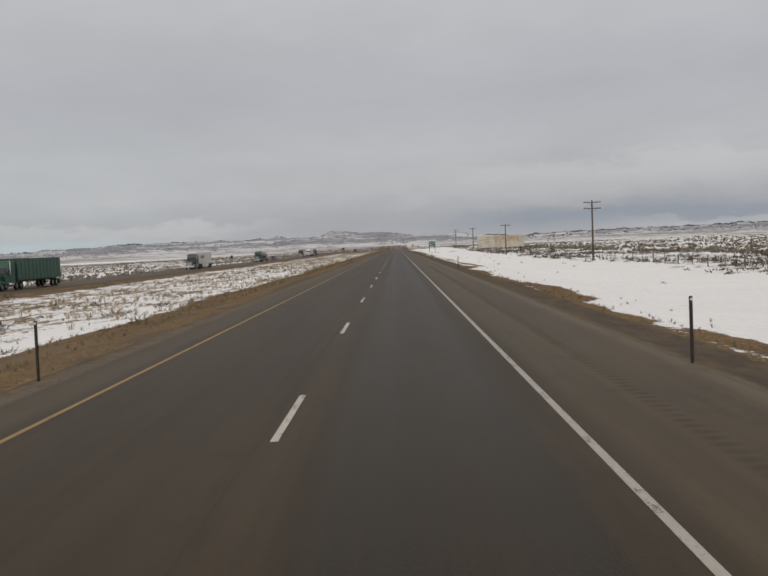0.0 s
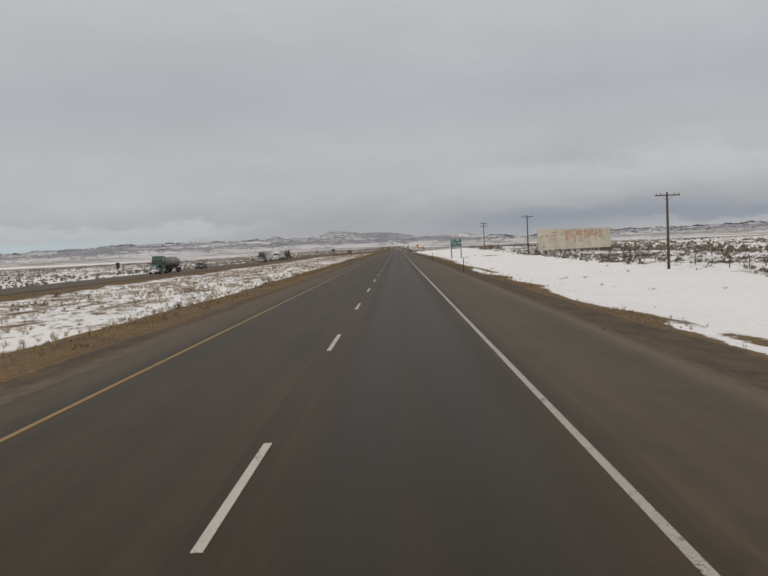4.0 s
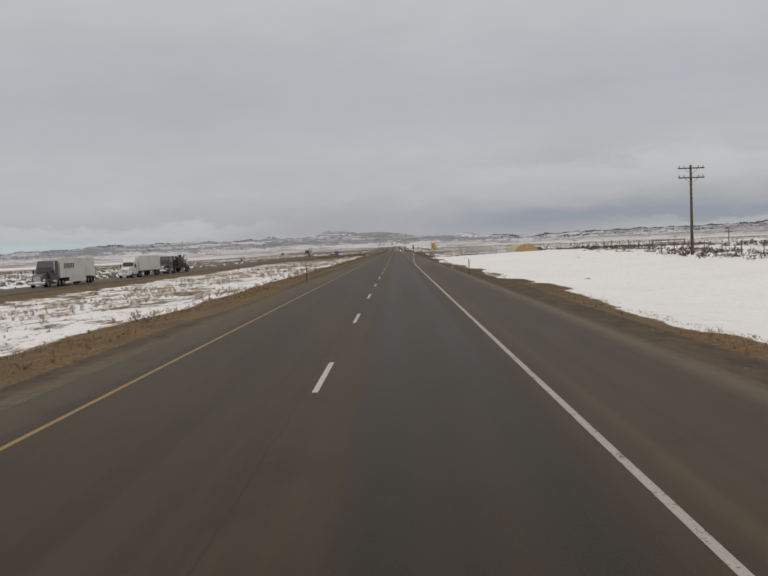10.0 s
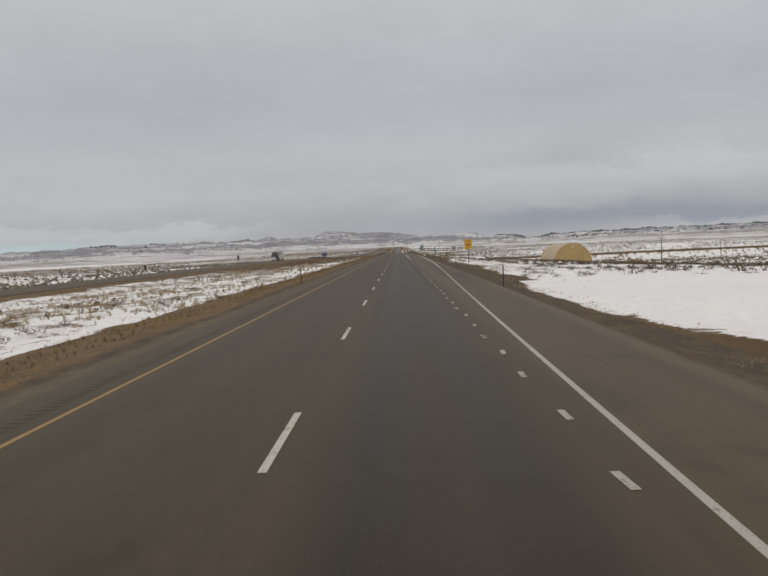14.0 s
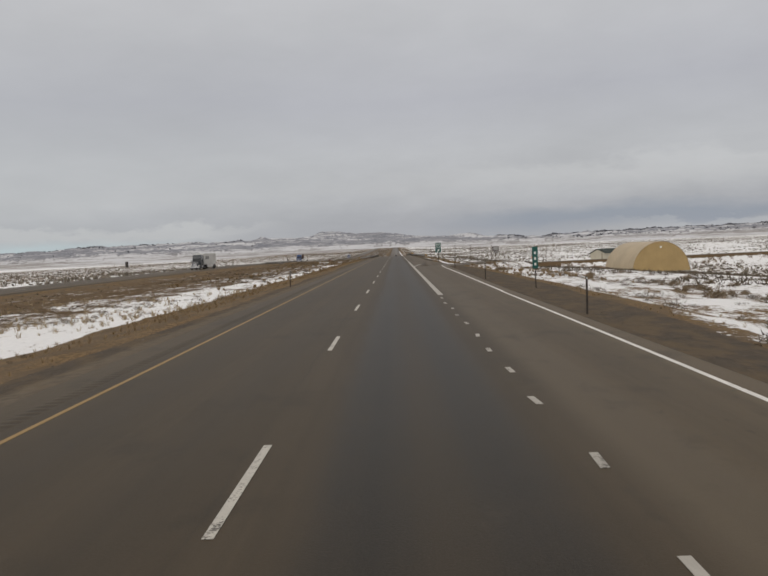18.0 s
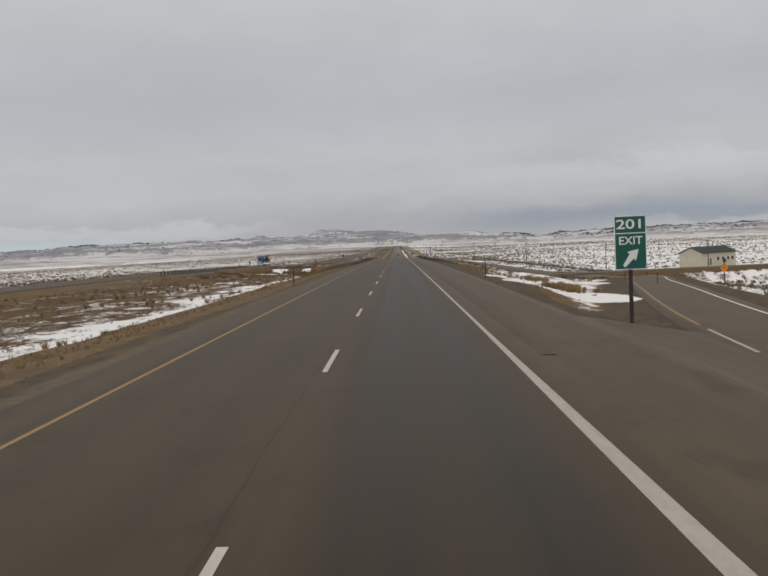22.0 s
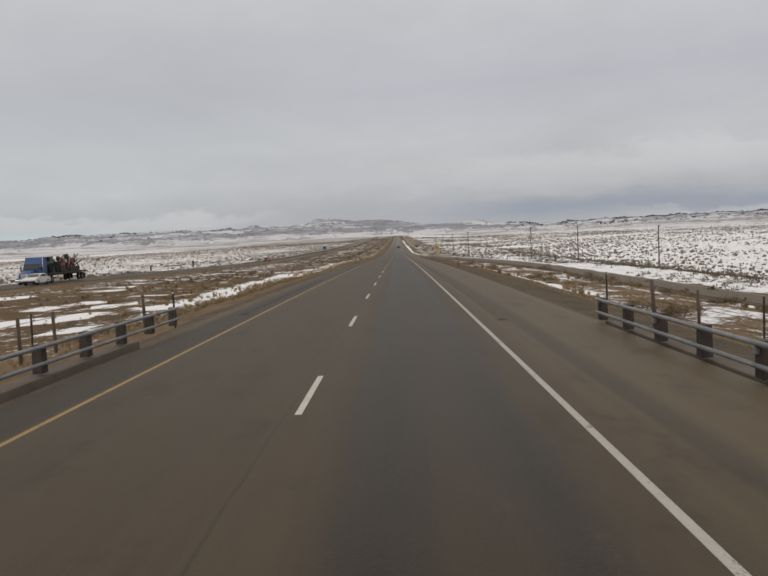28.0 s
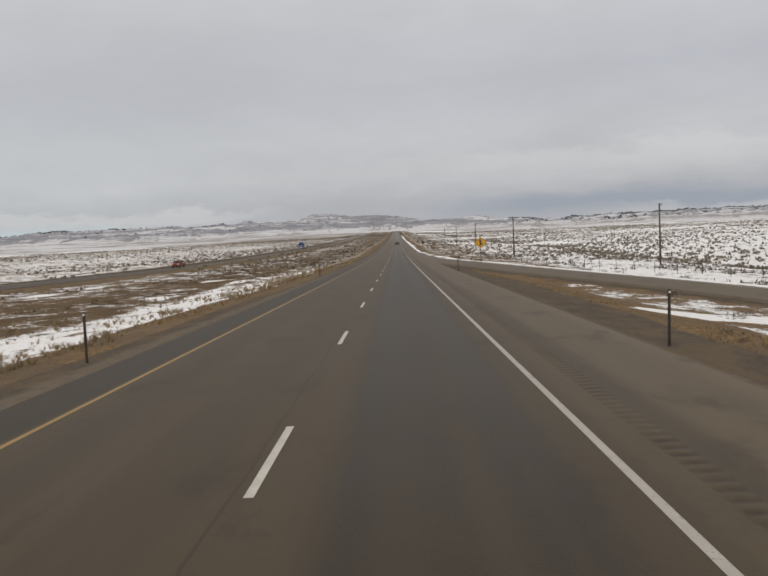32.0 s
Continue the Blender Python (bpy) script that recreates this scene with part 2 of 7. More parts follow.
def asphalt_mat():
    m = Tree("worn_asphalt", 0.55, 0, 0.10)
    x, y, z = m.xyz()
    grain = m.noise(42, 3, 0.75)
    patch = m.noise(0.55, 6, 0.65, (1, 0.16, 1))
    blot = m.noise(1.6, 5, 0.7, (1, 0.45, 1))
    streak = m.noise(1.0, 5, 0.62, (1.7, 0.010, 1))
    fine_streak = m.noise(1.0, 3, 0.6, (7.0, 0.03, 1))

    def track(c, w, soft=0.15):
        return m.range(m.math("ABSOLUTE", m.math("SUBTRACT", x, c)), w, w * soft)
    f = m.math("ADD", m.math("MULTIPLY", patch, 0.40), m.math("ADD", m.math("MULTIPLY", streak, 0.40), m.math("MULTIPLY", fine_streak, 0.20)))
    col = m.mix(m.range(f, 0.36, 0.64), (0.0350, 0.0272, 0.0191), (0.0695, 0.0545, 0.0387))
    should = m.math("ADD", m.range(x, 2.2, 2.7), m.range(x, -5.2, -5.7), True)
    col = m.mix(m.math("MULTIPLY", should, m.range(f, 0.35, 0.65, 0.35, 0.9)), col, (0.122, 0.097, 0.067))
    col = m.mix(m.range(y, 240, 420, 0, 0.27), col, (0.125, 0.102, 0.076))
    col = m.mix(m.math("MULTIPLY", m.range(y, 392, 425, 0, 0.14), m.range(y, 520, 470)), col, (0.125, 0.102, 0.076))
    col = m.mix(m.range(y, 520, 960, 0, 0.24), col, (0.130, 0.105, 0.076))
    col = m.mix(m.math("MULTIPLY", m.range(x, 2.9, 3.6), m.range(y, 780, 960, 0, 0.42)), col, (0.165, 0.135, 0.100))
    # dark sealed strip outside the yellow line, soiled band and pale rim on the outer shoulder
    col = m.mix(m.math("MULTIPLY", m.range(x, -5.20, -5.32), m.range(y, 740, 930, 0.20, 0.75)), col, (0.030, 0.026, 0.022))
    ragged = m.math("ADD", x, m.math("MULTIPLY", m.math("SUBTRACT", streak, 0.5), 0.30))
    soiled = m.math("MULTIPLY", m.range(ragged, 2.58, 2.72), m.range(ragged, 4.85, 4.45))
    col = m.mix(m.math("MULTIPLY", soiled, m.math("MULTIPLY", m.range(y, 250, 330, 0.15, 0.50), m.range(y, 425, 398))), col, (0.040, 0.034, 0.028))
    band = m.math("MULTIPLY", m.range(ragged, 2.95, 3.06), m.range(ragged, 3.62, 3.25))
    col = m.mix(m.math("MULTIPLY", band, m.range(y, 690, 720, 0, 0.55)), col, (0.050, 0.042, 0.034))
    rim = m.math("MULTIPLY", m.range(m.math("ADD", x, m.math("MULTIPLY", m.math("SUBTRACT", blot, 0.5), 0.5)), 4.72, 5.0), m.range(x, 5.9, 5.5))
    col = m.mix(m.math("MULTIPLY", rim, 0.45), col, (0.170, 0.140, 0.104))
    # oil and rubber darken the travelled lane
    wob = m.math("ADD", 0.42, m.math("MULTIPLY", m.math("SUBTRACT", m.noise(0.02, 3, 0.5, (0.02, 1, 1)), 0.5), 0.5))
    off = m.math("ABSOLUTE", m.math("SUBTRACT", x, wob))
    broad = m.range(off, 1.65, 0.75)
    lanes = m.range(m.math("ABSOLUTE", m.math("SUBTRACT", off, 0.80)), 0.62, 0.10)
    other = m.math("MULTIPLY", m.math("ADD", track(-4.25, 0.7), track(-2.55, 0.7)), 0.22)
    worn = m.math("ADD", m.math("ADD", m.math("MULTIPLY", broad, 0.76), m.math("MULTIPLY", lanes, 0.32)), other, True)
    strength = m.range(m.noise(0.016, 3, 0.6, (0.05, 1, 1)), 0.32, 0.62, 0.70, 1.0)
    worn = m.math("MULTIPLY", worn, m.math("MULTIPLY", strength, m.range(m.math("ADD", m.math("MULTIPLY", streak, 0.6), m.math("MULTIPLY", blot, 0.4)), 0.30, 0.70, 1.08, 0.66)), True)
    col = m.mix(worn, col, (0.0150, 0.0126, 0.0102))
    # a thin dark joint beside the lane dashes
    wander = m.math("ADD", -1.80, m.math("MULTIPLY", m.noise(0.35, 5, 0.6, (0.2, 1, 1)), 0.22))
    joint = m.range(m.math("ABSOLUTE", m.math("SUBTRACT", x, wander)), 0.026, 0.008)
    col = m.mix(m.math("MULTIPLY", joint, m.range(streak, 0.35, 0.6, 0.10, 0.62)), col, (0.022, 0.020, 0.018))
    # broken, tar-patched surface where the exit lane opens
    place = m.math("MULTIPLY", m.math("MULTIPLY", m.range(y, 478, 500), m.range(y, 552, 530)), m.math("MULTIPLY", m.range(x, 2.7, 3.6), m.range(x, 6.0, 5.4)))
    holes = m.range(m.math("ADD", m.math("MULTIPLY", blot, 0.55), m.math("MULTIPLY", patch, 0.45)), 0.47, 0.56)
    col = m.mix(m.math("MULTIPLY", place, m.math("MULTIPLY", holes, 0.85)), col, (0.026, 0.024, 0.022))
    chips = m.range(m.noise(2.6, 5, 0.7, (1, 0.6, 1)), 0.60, 0.68)
    chips = m.math("MULTIPLY", chips, m.math("MULTIPLY", m.math("MULTIPLY", m.range(y, 500, 520), m.range(y, 690, 670)), m.math("MULTIPLY", m.range(x, 2.9, 3.4), m.range(x, 5.6, 5.1))))
    col = m.mix(m.math("MULTIPLY", chips, 0.7), col, (0.028, 0.024, 0.020))
    pale = m.math("MULTIPLY", m.math("MULTIPLY", m.range(y, 455, 500), m.range(y, 700, 640)), track(2.85, 0.75, 0.3))
    col = m.mix(m.math("MULTIPLY", pale, 0.55), col, (0.125, 0.106, 0.083))
    col = m.mix(m.range(grain, 0.40, 0.72, 0, 0.30), col, (0.105, 0.086, 0.066))
    col = m.mix(m.range(m.noise(75, 2, 0.6), 0.58, 0.75, 0, 0.45), col, (0.024, 0.022, 0.020))
    col = m.mix(m.range(blot, 0.62, 0.76, 0, 0.28), col, (0.125, 0.105, 0.080))
    col = m.mix(m.range(m.noise(0.8, 6, 0.7, (1, 0.5, 1)), 0.52, 0.68, 0, 0.40), col, (0.030, 0.0255, 0.021))
    # far road fades to pale grey: distance haze painted into the colour
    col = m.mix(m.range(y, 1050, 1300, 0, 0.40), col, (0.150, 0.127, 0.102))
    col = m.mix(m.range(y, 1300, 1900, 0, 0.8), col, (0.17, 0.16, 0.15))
    spot = m.math("ADD", m.math("POWER", m.math("DIVIDE", m.math("SUBTRACT", x, -1.12), 0.42), 2.0), m.math("POWER", m.math("DIVIDE", m.math("SUBTRACT", y, 812.6), 0.9), 2.0))
    col = m.mix(m.range(m.math("ADD", spot, m.math("MULTIPLY", blot, 0.8)), 1.5, 0.3, 0, 0.7), col, (0.016, 0.014, 0.012))
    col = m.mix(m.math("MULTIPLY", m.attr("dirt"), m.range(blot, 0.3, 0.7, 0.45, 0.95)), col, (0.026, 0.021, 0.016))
    hue = m.t.nodes.new("ShaderNodeHueSaturation")
    hue.inputs["Saturation"].default_value, hue.inputs["Value"].default_value = 1.22, 0.87
    m.put(m.mix(0.10, col, (0.050, 0.046, 0.030)), hue.inputs["Color"])
    m.color(hue.outputs[0])
    m.rough(m.range(m.math("ADD", worn, m.math("MULTIPLY", grain, 0.3)), 0.1, 1.1, 0.56, 0.46))
    return m.bump(grain, 0.006, 0.5).m


def ground_mat():
    m = Tree("prairie_ground_with_snow", 0.95, 0, 0.15)
    snow, grass, gravel = m.attr("snow"), m.attr("grass"), m.attr("gravel")
    big = m.noise(0.10, 4, 0.6)
    mid = m.noise(0.55, 5, 0.65, (1, 0.6, 1))
    fine = m.noise(4.0, 5, 0.7)
    grain = m.noise(38, 3, 0.7)
    soil = m.mix(m.range(mid, 0.3, 0.7), (0.068, 0.044, 0.022), (0.142, 0.094, 0.048))
    soil = m.mix(m.range(fine, 0.45, 0.68, 0, 0.6), soil, (0.060, 0.046, 0.030))
    dry = m.mix(m.range(m.noise(9.0, 5, 0.75), 0.40, 0.62), (0.072, 0.045, 0.020), (0.30, 0.196, 0.092))
    dry = m.mix(m.range(fine, 0.42, 0.60, 0, 0.65), dry, (0.105, 0.072, 0.038))
    dry = m.mix(m.range(big, 0.42, 0.62, 0, 0.8), dry, (0.155, 0.112, 0.07))
    dry = m.mix(m.range(mid, 0.42, 0.62, 0, 0.75), dry, (0.105, 0.078, 0.05))
    base = m.mix(grass, soil, dry)
    x, y, z = m.xyz()
    lump = m.noise(1.3, 5, 0.7, (1, 0.5, 1))
    grit = m.mix(m.range(grain, 0.3, 0.7), (0.040, 0.033, 0.026), (0.116, 0.094, 0.071))
    grit = m.mix(m.range(fine, 0.44, 0.66, 0, 0.5), grit, (0.036, 0.029, 0.024))
    grit = m.mix(m.range(lump, 0.40, 0.63, 0, 0.75), grit, (0.122, 0.089, 0.053))
    # pale rim where fine gravel meets the asphalt
    xr = m.math("ADD", x, m.math("MULTIPLY", m.math("SUBTRACT", lump, 0.5), 0.6))
    rim = m.math("ADD", m.range(m.math("ABSOLUTE", m.math("ADD", xr, 6.85)), 0.85, 0.30), m.range(m.math("ABSOLUTE", m.math("SUBTRACT", xr, 5.42)), 0.30, 0.08), True)
    grit = m.mix(m.math("MULTIPLY", rim, m.range(fine, 0.3, 0.7, 0.85, 0.35)), grit, (0.150, 0.124, 0.094))
    grit = m.mix(m.range(m.noise(16, 3, 0.7), 0.60, 0.74, 0, 0.6), grit, (0.18, 0.155, 0.125))
    base = m.mix(m.range(m.math("ADD", gravel, m.math("MULTIPLY", m.math("SUBTRACT", fine, 0.5), 0.7)), 0.42, 0.58), base, grit)
    cover = m.math("ADD", m.math("MULTIPLY", m.math("SUBTRACT", big, 0.5), 0.55),
                   m.math("ADD", m.math("MULTIPLY", m.math("SUBTRACT", mid, 0.5), 1.1), m.math("MULTIPLY", m.math("SUBTRACT", fine, 0.5), 0.85)))
    s = m.range(m.math("ADD", snow, cover), 0.46, 0.56)
    white = m.mix(m.range(fine, 0.3, 0.75), (0.73, 0.745, 0.765), (0.87, 0.875, 0.88))
    white = m.mix(m.range(big, 0.40, 0.66, 0, 0.35), white, (0.71, 0.72, 0.74))
    white = m.mix(m.range(m.noise(0.9, 5, 0.7), 0.56, 0.75, 0, 0.35), white, (0.50, 0.44, 0.36))
    m.color(m.mix(s, base, white))
    h = m.math("ADD", m.math("MULTIPLY", fine, 0.6), m.math("ADD", m.math("MULTIPLY", grain, 0.12), m.math("MULTIPLY", s, 0.7)))
    return m.bump(h, 0.10, 0.55).m


def hill_mat():
    m = Tree("haze_tinted_snowy_hills", 0.95, 0, 0.1)
    a = m.noise(0.004, 8, 0.66, (0.40, 0.5, 9))
    b = m.noise(0.024, 6, 0.7, (0.40, 0.4, 7))
    n = m.t.nodes.new("ShaderNodeNewGeometry")
    sp = m.t.nodes.new("ShaderNodeSeparateXYZ")
    m.t.links.new(n.outputs["Normal"], sp.inputs[0])
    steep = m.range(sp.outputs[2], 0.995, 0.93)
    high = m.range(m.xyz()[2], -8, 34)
    # scrub, flats and snow are greyed and blued to put distance haze into the colour
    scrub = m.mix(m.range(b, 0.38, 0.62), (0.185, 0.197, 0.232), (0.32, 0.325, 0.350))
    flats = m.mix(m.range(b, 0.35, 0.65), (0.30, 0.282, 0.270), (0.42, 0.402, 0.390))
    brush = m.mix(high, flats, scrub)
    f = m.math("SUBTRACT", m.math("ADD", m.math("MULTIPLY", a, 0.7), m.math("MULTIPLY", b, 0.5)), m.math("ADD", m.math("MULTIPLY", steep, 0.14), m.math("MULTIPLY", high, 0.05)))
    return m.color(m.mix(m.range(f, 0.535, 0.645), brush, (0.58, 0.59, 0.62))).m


def paint_mat(name, c, wear, under=(0.075, 0.068, 0.060)):
    m = Tree(name, 0.7, 0, 0.3)
    a = m.noise(6, 5, 0.7, (1, 0.35, 1))
    b = m.noise(30, 4, 0.7)
    f = m.math("ADD", m.math("MULTIPLY", a, 0.55), m.math("MULTIPLY", b, 0.45))
    edge = m.noise(2.2, 4, 0.6)
    f = m.math("ADD", f, m.math("MULTIPLY", m.math("SUBTRACT", edge, 0.5), 0.22))
    f = m.math("ADD", f, m.math("MULTIPLY", m.math("SUBTRACT", m.rnd(), 0.5), 0.10))
    f = m.math("SUBTRACT", f, m.range(m.xyz()[1], 424, 450, 0, 0.035))
    m.color(m.mix(m.range(f, wear, wear + 0.12), m.mix(m.range(a, 0.3, 0.7), tuple(x * 0.82 for x in c), c), under))
    return m.bump(b, 0.004, 0.4).m


def leaf_mat(name, lo, hi, tip=None):
    m = Tree(name, 0.85, 0, 0.15)
    r = m.island()
    col = m.mix(r, lo, hi)
    if tip:
        col = m.mix(m.range(m.noise(0.35, 3), 0.45, 0.6, 0, 0.7), col, tip)
    return m.color(col).m


def wood_mat():
    m = Tree("weathered_pole_wood", 0.85, 0, 0.2)
    g = m.noise(5, 6, 0.65, (6, 6, 0.25))
    m.color(m.mix(m.range(g, 0.3, 0.7), (0.055, 0.042, 0.034), (0.13, 0.105, 0.085)))
    return m.bump(g, 0.01, 0.6).m


def billboard_mat():
    m = Tree("faded_board_paint", 0.85, 0, 0.15)
    a = m.noise(0.9, 6, 0.7)
    b = m.noise(4.5, 5, 0.75, (1, 1, 0.5))
    r = m.rnd()
    col = m.mix(r, (0.50, 0.46, 0.37), (0.62, 0.57, 0.47))
    peel = m.range(m.math("ADD", m.math("MULTIPLY", a, 0.6), m.math("MULTIPLY", b, 0.4)), 0.50, 0.58)
    col = m.mix(m.math("MULTIPLY", peel, 0.6), col, (0.70, 0.68, 0.63))
    return m.color(col).bump(b, 0.01, 0.4).m


def ribbed_mat(name, c, step, axis):
    m = Tree(name, 0.5, 0.1, 0.4)
    a = m.noise(0.25, 5, 0.6)
    s = m.noise(1.5, 4, 0.6, (1, 1, 0.15))
    col = m.mix(m.range(a, 0.3, 0.7), tuple(x * 0.90 for x in c), tuple(min(1, x * 1.06) for x in c))
    col = m.mix(m.range(s, 0.55, 0.8, 0, 0.25), col, tuple(x * 0.7 for x in c))
    return m.color(col).m


ASPHALT, GROUND, HILLS = asphalt_mat(), ground_mat(), hill_mat()
WHITE_LINE = paint_mat("worn_white_road_paint", (0.53, 0.51, 0.46), 0.51)
SOLID_LINE = paint_mat("white_edge_line_paint", (0.42, 0.40, 0.365), 0.54)
NEW_LINE = paint_mat("fresh_white_road_paint", (0.70, 0.69, 0.66), 0.62)
YELLOW_LINE = paint_mat("yellow_edge_line_paint", (0.310, 0.207, 0.086), 0.54)
SAGE = leaf_mat("sagebrush_twigs", (0.050, 0.041, 0.030), (0.155, 0.124, 0.088))
# the SAGE colours made paler for the distant plain
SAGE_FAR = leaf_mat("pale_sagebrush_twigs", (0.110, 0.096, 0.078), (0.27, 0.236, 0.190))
DRYGRASS = leaf_mat("dry_golden_grass", (0.17, 0.115, 0.055), (0.33, 0.235, 0.125), (0.25, 0.185, 0.115))
WOOD = wood_mat()
BOARD = billboard_mat()
BOARD_RED = simple("faded_rust_lettering", (0.50, 0.36, 0.26), 0.85, 0, 0.2, 1.2, 0.1, (0.62, 0.56, 0.46), 0.7)
GALV = simple("galvanised_steel", (0.20, 0.21, 0.215), 0.55, 0.35, 0.2, 2.0, 0.5, (0.16, 0.13, 0.10), 0.35)
RUST_STEEL = simple("dark_steel_post", (0.060, 0.050, 0.044), 0.65, 0.5, 0.3, 6.0, 0.4, (0.11, 0.07, 0.045), 0.4)
SIGN_GREEN = simple("green_sign_sheeting", (0.010, 0.092, 0.080), 0.45, 0, 0.08, 1.0, 0.4, (0.1, 0.14, 0.12), 0.15)
SIGN_WHITE = simple("white_sign_sheeting", (0.72, 0.74, 0.73), 0.5, 0, 0.05, 2.0, 0.4, (0.4, 0.4, 0.38), 0.1)
SIGN_YELLOW = simple("yellow_sign_sheeting", (0.62, 0.33, 0.02), 0.45, 0, 0.08, 2.0, 0.4, (0.4, 0.28, 0.1), 0.15)
SIGN_BROWN = simple("dark_brown_sign_sheeting", (0.045, 0.028, 0.026), 0.5, 0, 0.1, 2.0)
BLACK = simple("black_paint", (0.018, 0.018, 0.018), 0.5, 0, 0.2, 3.0, 0.4, (0.1, 0.09, 0.08), 0.15)
TAN_METAL = ribbed_mat("tan_ribbed_metal", (0.43, 0.35, 0.235), 0.6, 1)
TAN_END = ribbed_mat("ochre_end_wall_metal", (0.40, 0.285, 0.13), 0.6, 0)
CONCRETE = simple("weathered_concrete", (0.30, 0.285, 0.26), 0.85, 0, 0.15, 0.8, 0.2, (0.15, 0.13, 0.11), 0.4)
ROOF_GREEN = simple("dark_green_roof_metal", (0.014, 0.026, 0.022), 0.7, 0.0, 0.15, 0.4)
BEIGE = simple("beige_wall_siding", (0.46, 0.425, 0.34), 0.7, 0, 0.08, 0.4, 0.3)
GLASS = simple("dark_window_glass", (0.015, 0.018, 0.022), 0.08, 0, 0.1, 1.0, 0.6, (0.1, 0.1, 0.1), 0.08)
RUBBER = simple("tyre_rubber", (0.020, 0.019, 0.018), 0.85, 0, 0.2, 4.0, 0.2, (0.12, 0.10, 0.08), 0.3)
CHROME = simple("dull_chrome", (0.55, 0.56, 0.58), 0.25, 1.0, 0.1, 3.0)
TRUCK_WHITE = simple("dirty_white_trailer_paint", (0.66, 0.66, 0.64), 0.5, 0, 0.06, 0.6, 0.4, (0.30, 0.26, 0.21), 0.45)
TRUCK_GREY = simple("dark_grey_truck_paint", (0.055, 0.062, 0.072), 0.35, 0.1, 0.15, 1.0, 0.5)
TRUCK_GREEN = simple("green_truck_paint", (0.024, 0.085, 0.060), 0.45, 0.05, 0.15, 0.8, 0.4)
TRUCK_BLUE = simple("blue_truck_paint", (0.02, 0.06, 0.19), 0.35, 0.1, 0.12, 1.0, 0.5)
CAR_RED = simple("dark_red_car_paint", (0.22, 0.02, 0.016), 0.3, 0.1, 0.12, 1.0, 0.5)
TANK_STEEL = simple("dull_tank_steel", (0.19, 0.19, 0.19), 0.4, 0.6, 0.2, 0.7, 0.5, (0.13, 0.11, 0.09), 0.5)
MACHINE_RED = simple("rusty_red_machine_paint", (0.17, 0.045, 0.025), 0.6, 0.1, 0.3, 2.0)
LAMP_GLASS = simple("lamp_lens", (0.75, 0.74, 0.70), 0.15, 0, 0.05, 4.0, 0.6)
RED_LENS = simple("red_lens", (0.45, 0.02, 0.015), 0.25, 0, 0.1, 4.0)
DOT_PAINT = paint_mat("half_worn_road_paint", (0.42, 0.40, 0.36), 0.475)
SIGN_ORANGE = simple("orange_sign_sheeting", (0.60, 0.20, 0.02), 0.45, 0, 0.08, 2.0)


# ---- shapes and small helpers ----
def part(name, bm, material, parent=None, label="", kind=""):
    """Links a bmesh as one mesh object, under a thing or a part."""
    me = bpy.data.meshes.new(name)
    bm.to_mesh(me)
    bm.free()
    me.materials.append(material)
    ob = new(name, me)
    ob.parent = parent
    return tagged(ob, label=label, kind=kind)


def shared(name, me, parent, m=None):
    ob = new(name, me)
    ob.parent = parent
    if m is not None:
        ob.matrix_basis = m
    return ob


def thing(name, m, label, category, group=""):
    ob = new(name)
    ob.empty_display_size = 0.2
    ob.matrix_basis = m
    return tagged(ob, label=label, category=category, group=group)


def box(bm, x0, x1, y0, y1, z0, z1, bevel=0.0):
    """Adds a box, with its edges rounded where a bevel is given."""
    vs = [bm.verts.new((x, y, z)) for z in (z0, z1) for y in (y0, y1) for x in (x0, x1)]
    fs = [bm.faces.new([vs[i] for i in f]) for f in ((0, 2, 3, 1), (4, 5, 7, 6), (0, 1, 5, 4), (2, 6, 7, 3), (0, 4, 6, 2), (1, 3, 7, 5))]
    if bevel:
        edges = {e for f in fs for e in f.edges}
        bmesh.ops.bevel(bm, geom=list(edges), offset=bevel, segments=2, affect="EDGES", profile=0.6)
    return bm


def boxes(*rows, bevel=0.0):
    bm = bmesh.new()
    for r in rows:
        box(bm, *r, bevel=bevel)
    return bm


def tube(bm, p0, p1, r0, r1=None, n=10):
    """A tapered round bar from p0 to p1."""
    p0, p1 = Vector(p0), Vector(p1)
    m = (p1 - p0).to_track_quat("Z", "Y").to_matrix().to_4x4()
    ends = []
    for p, r in ((p0, r0), (p1, r0 if r1 is None else r1)):
        ends.append([bm.verts.new(p + m @ Vector((r * math.cos(a), r * math.sin(a), 0))) for a in (2 * math.pi * i / n for i in range(n))])
    for i in range(n):
        bm.faces.new((ends[0][i], ends[0][(i + 1) % n], ends[1][(i + 1) % n], ends[1][i])).smooth = True
    bm.faces.new(ends[0][::-1])
    bm.faces.new(ends[1])
    return bm


def tubes(*rows, n=10):
    bm = bmesh.new()
    for r in rows:
        tube(bm, *r, n=n)
    return bm


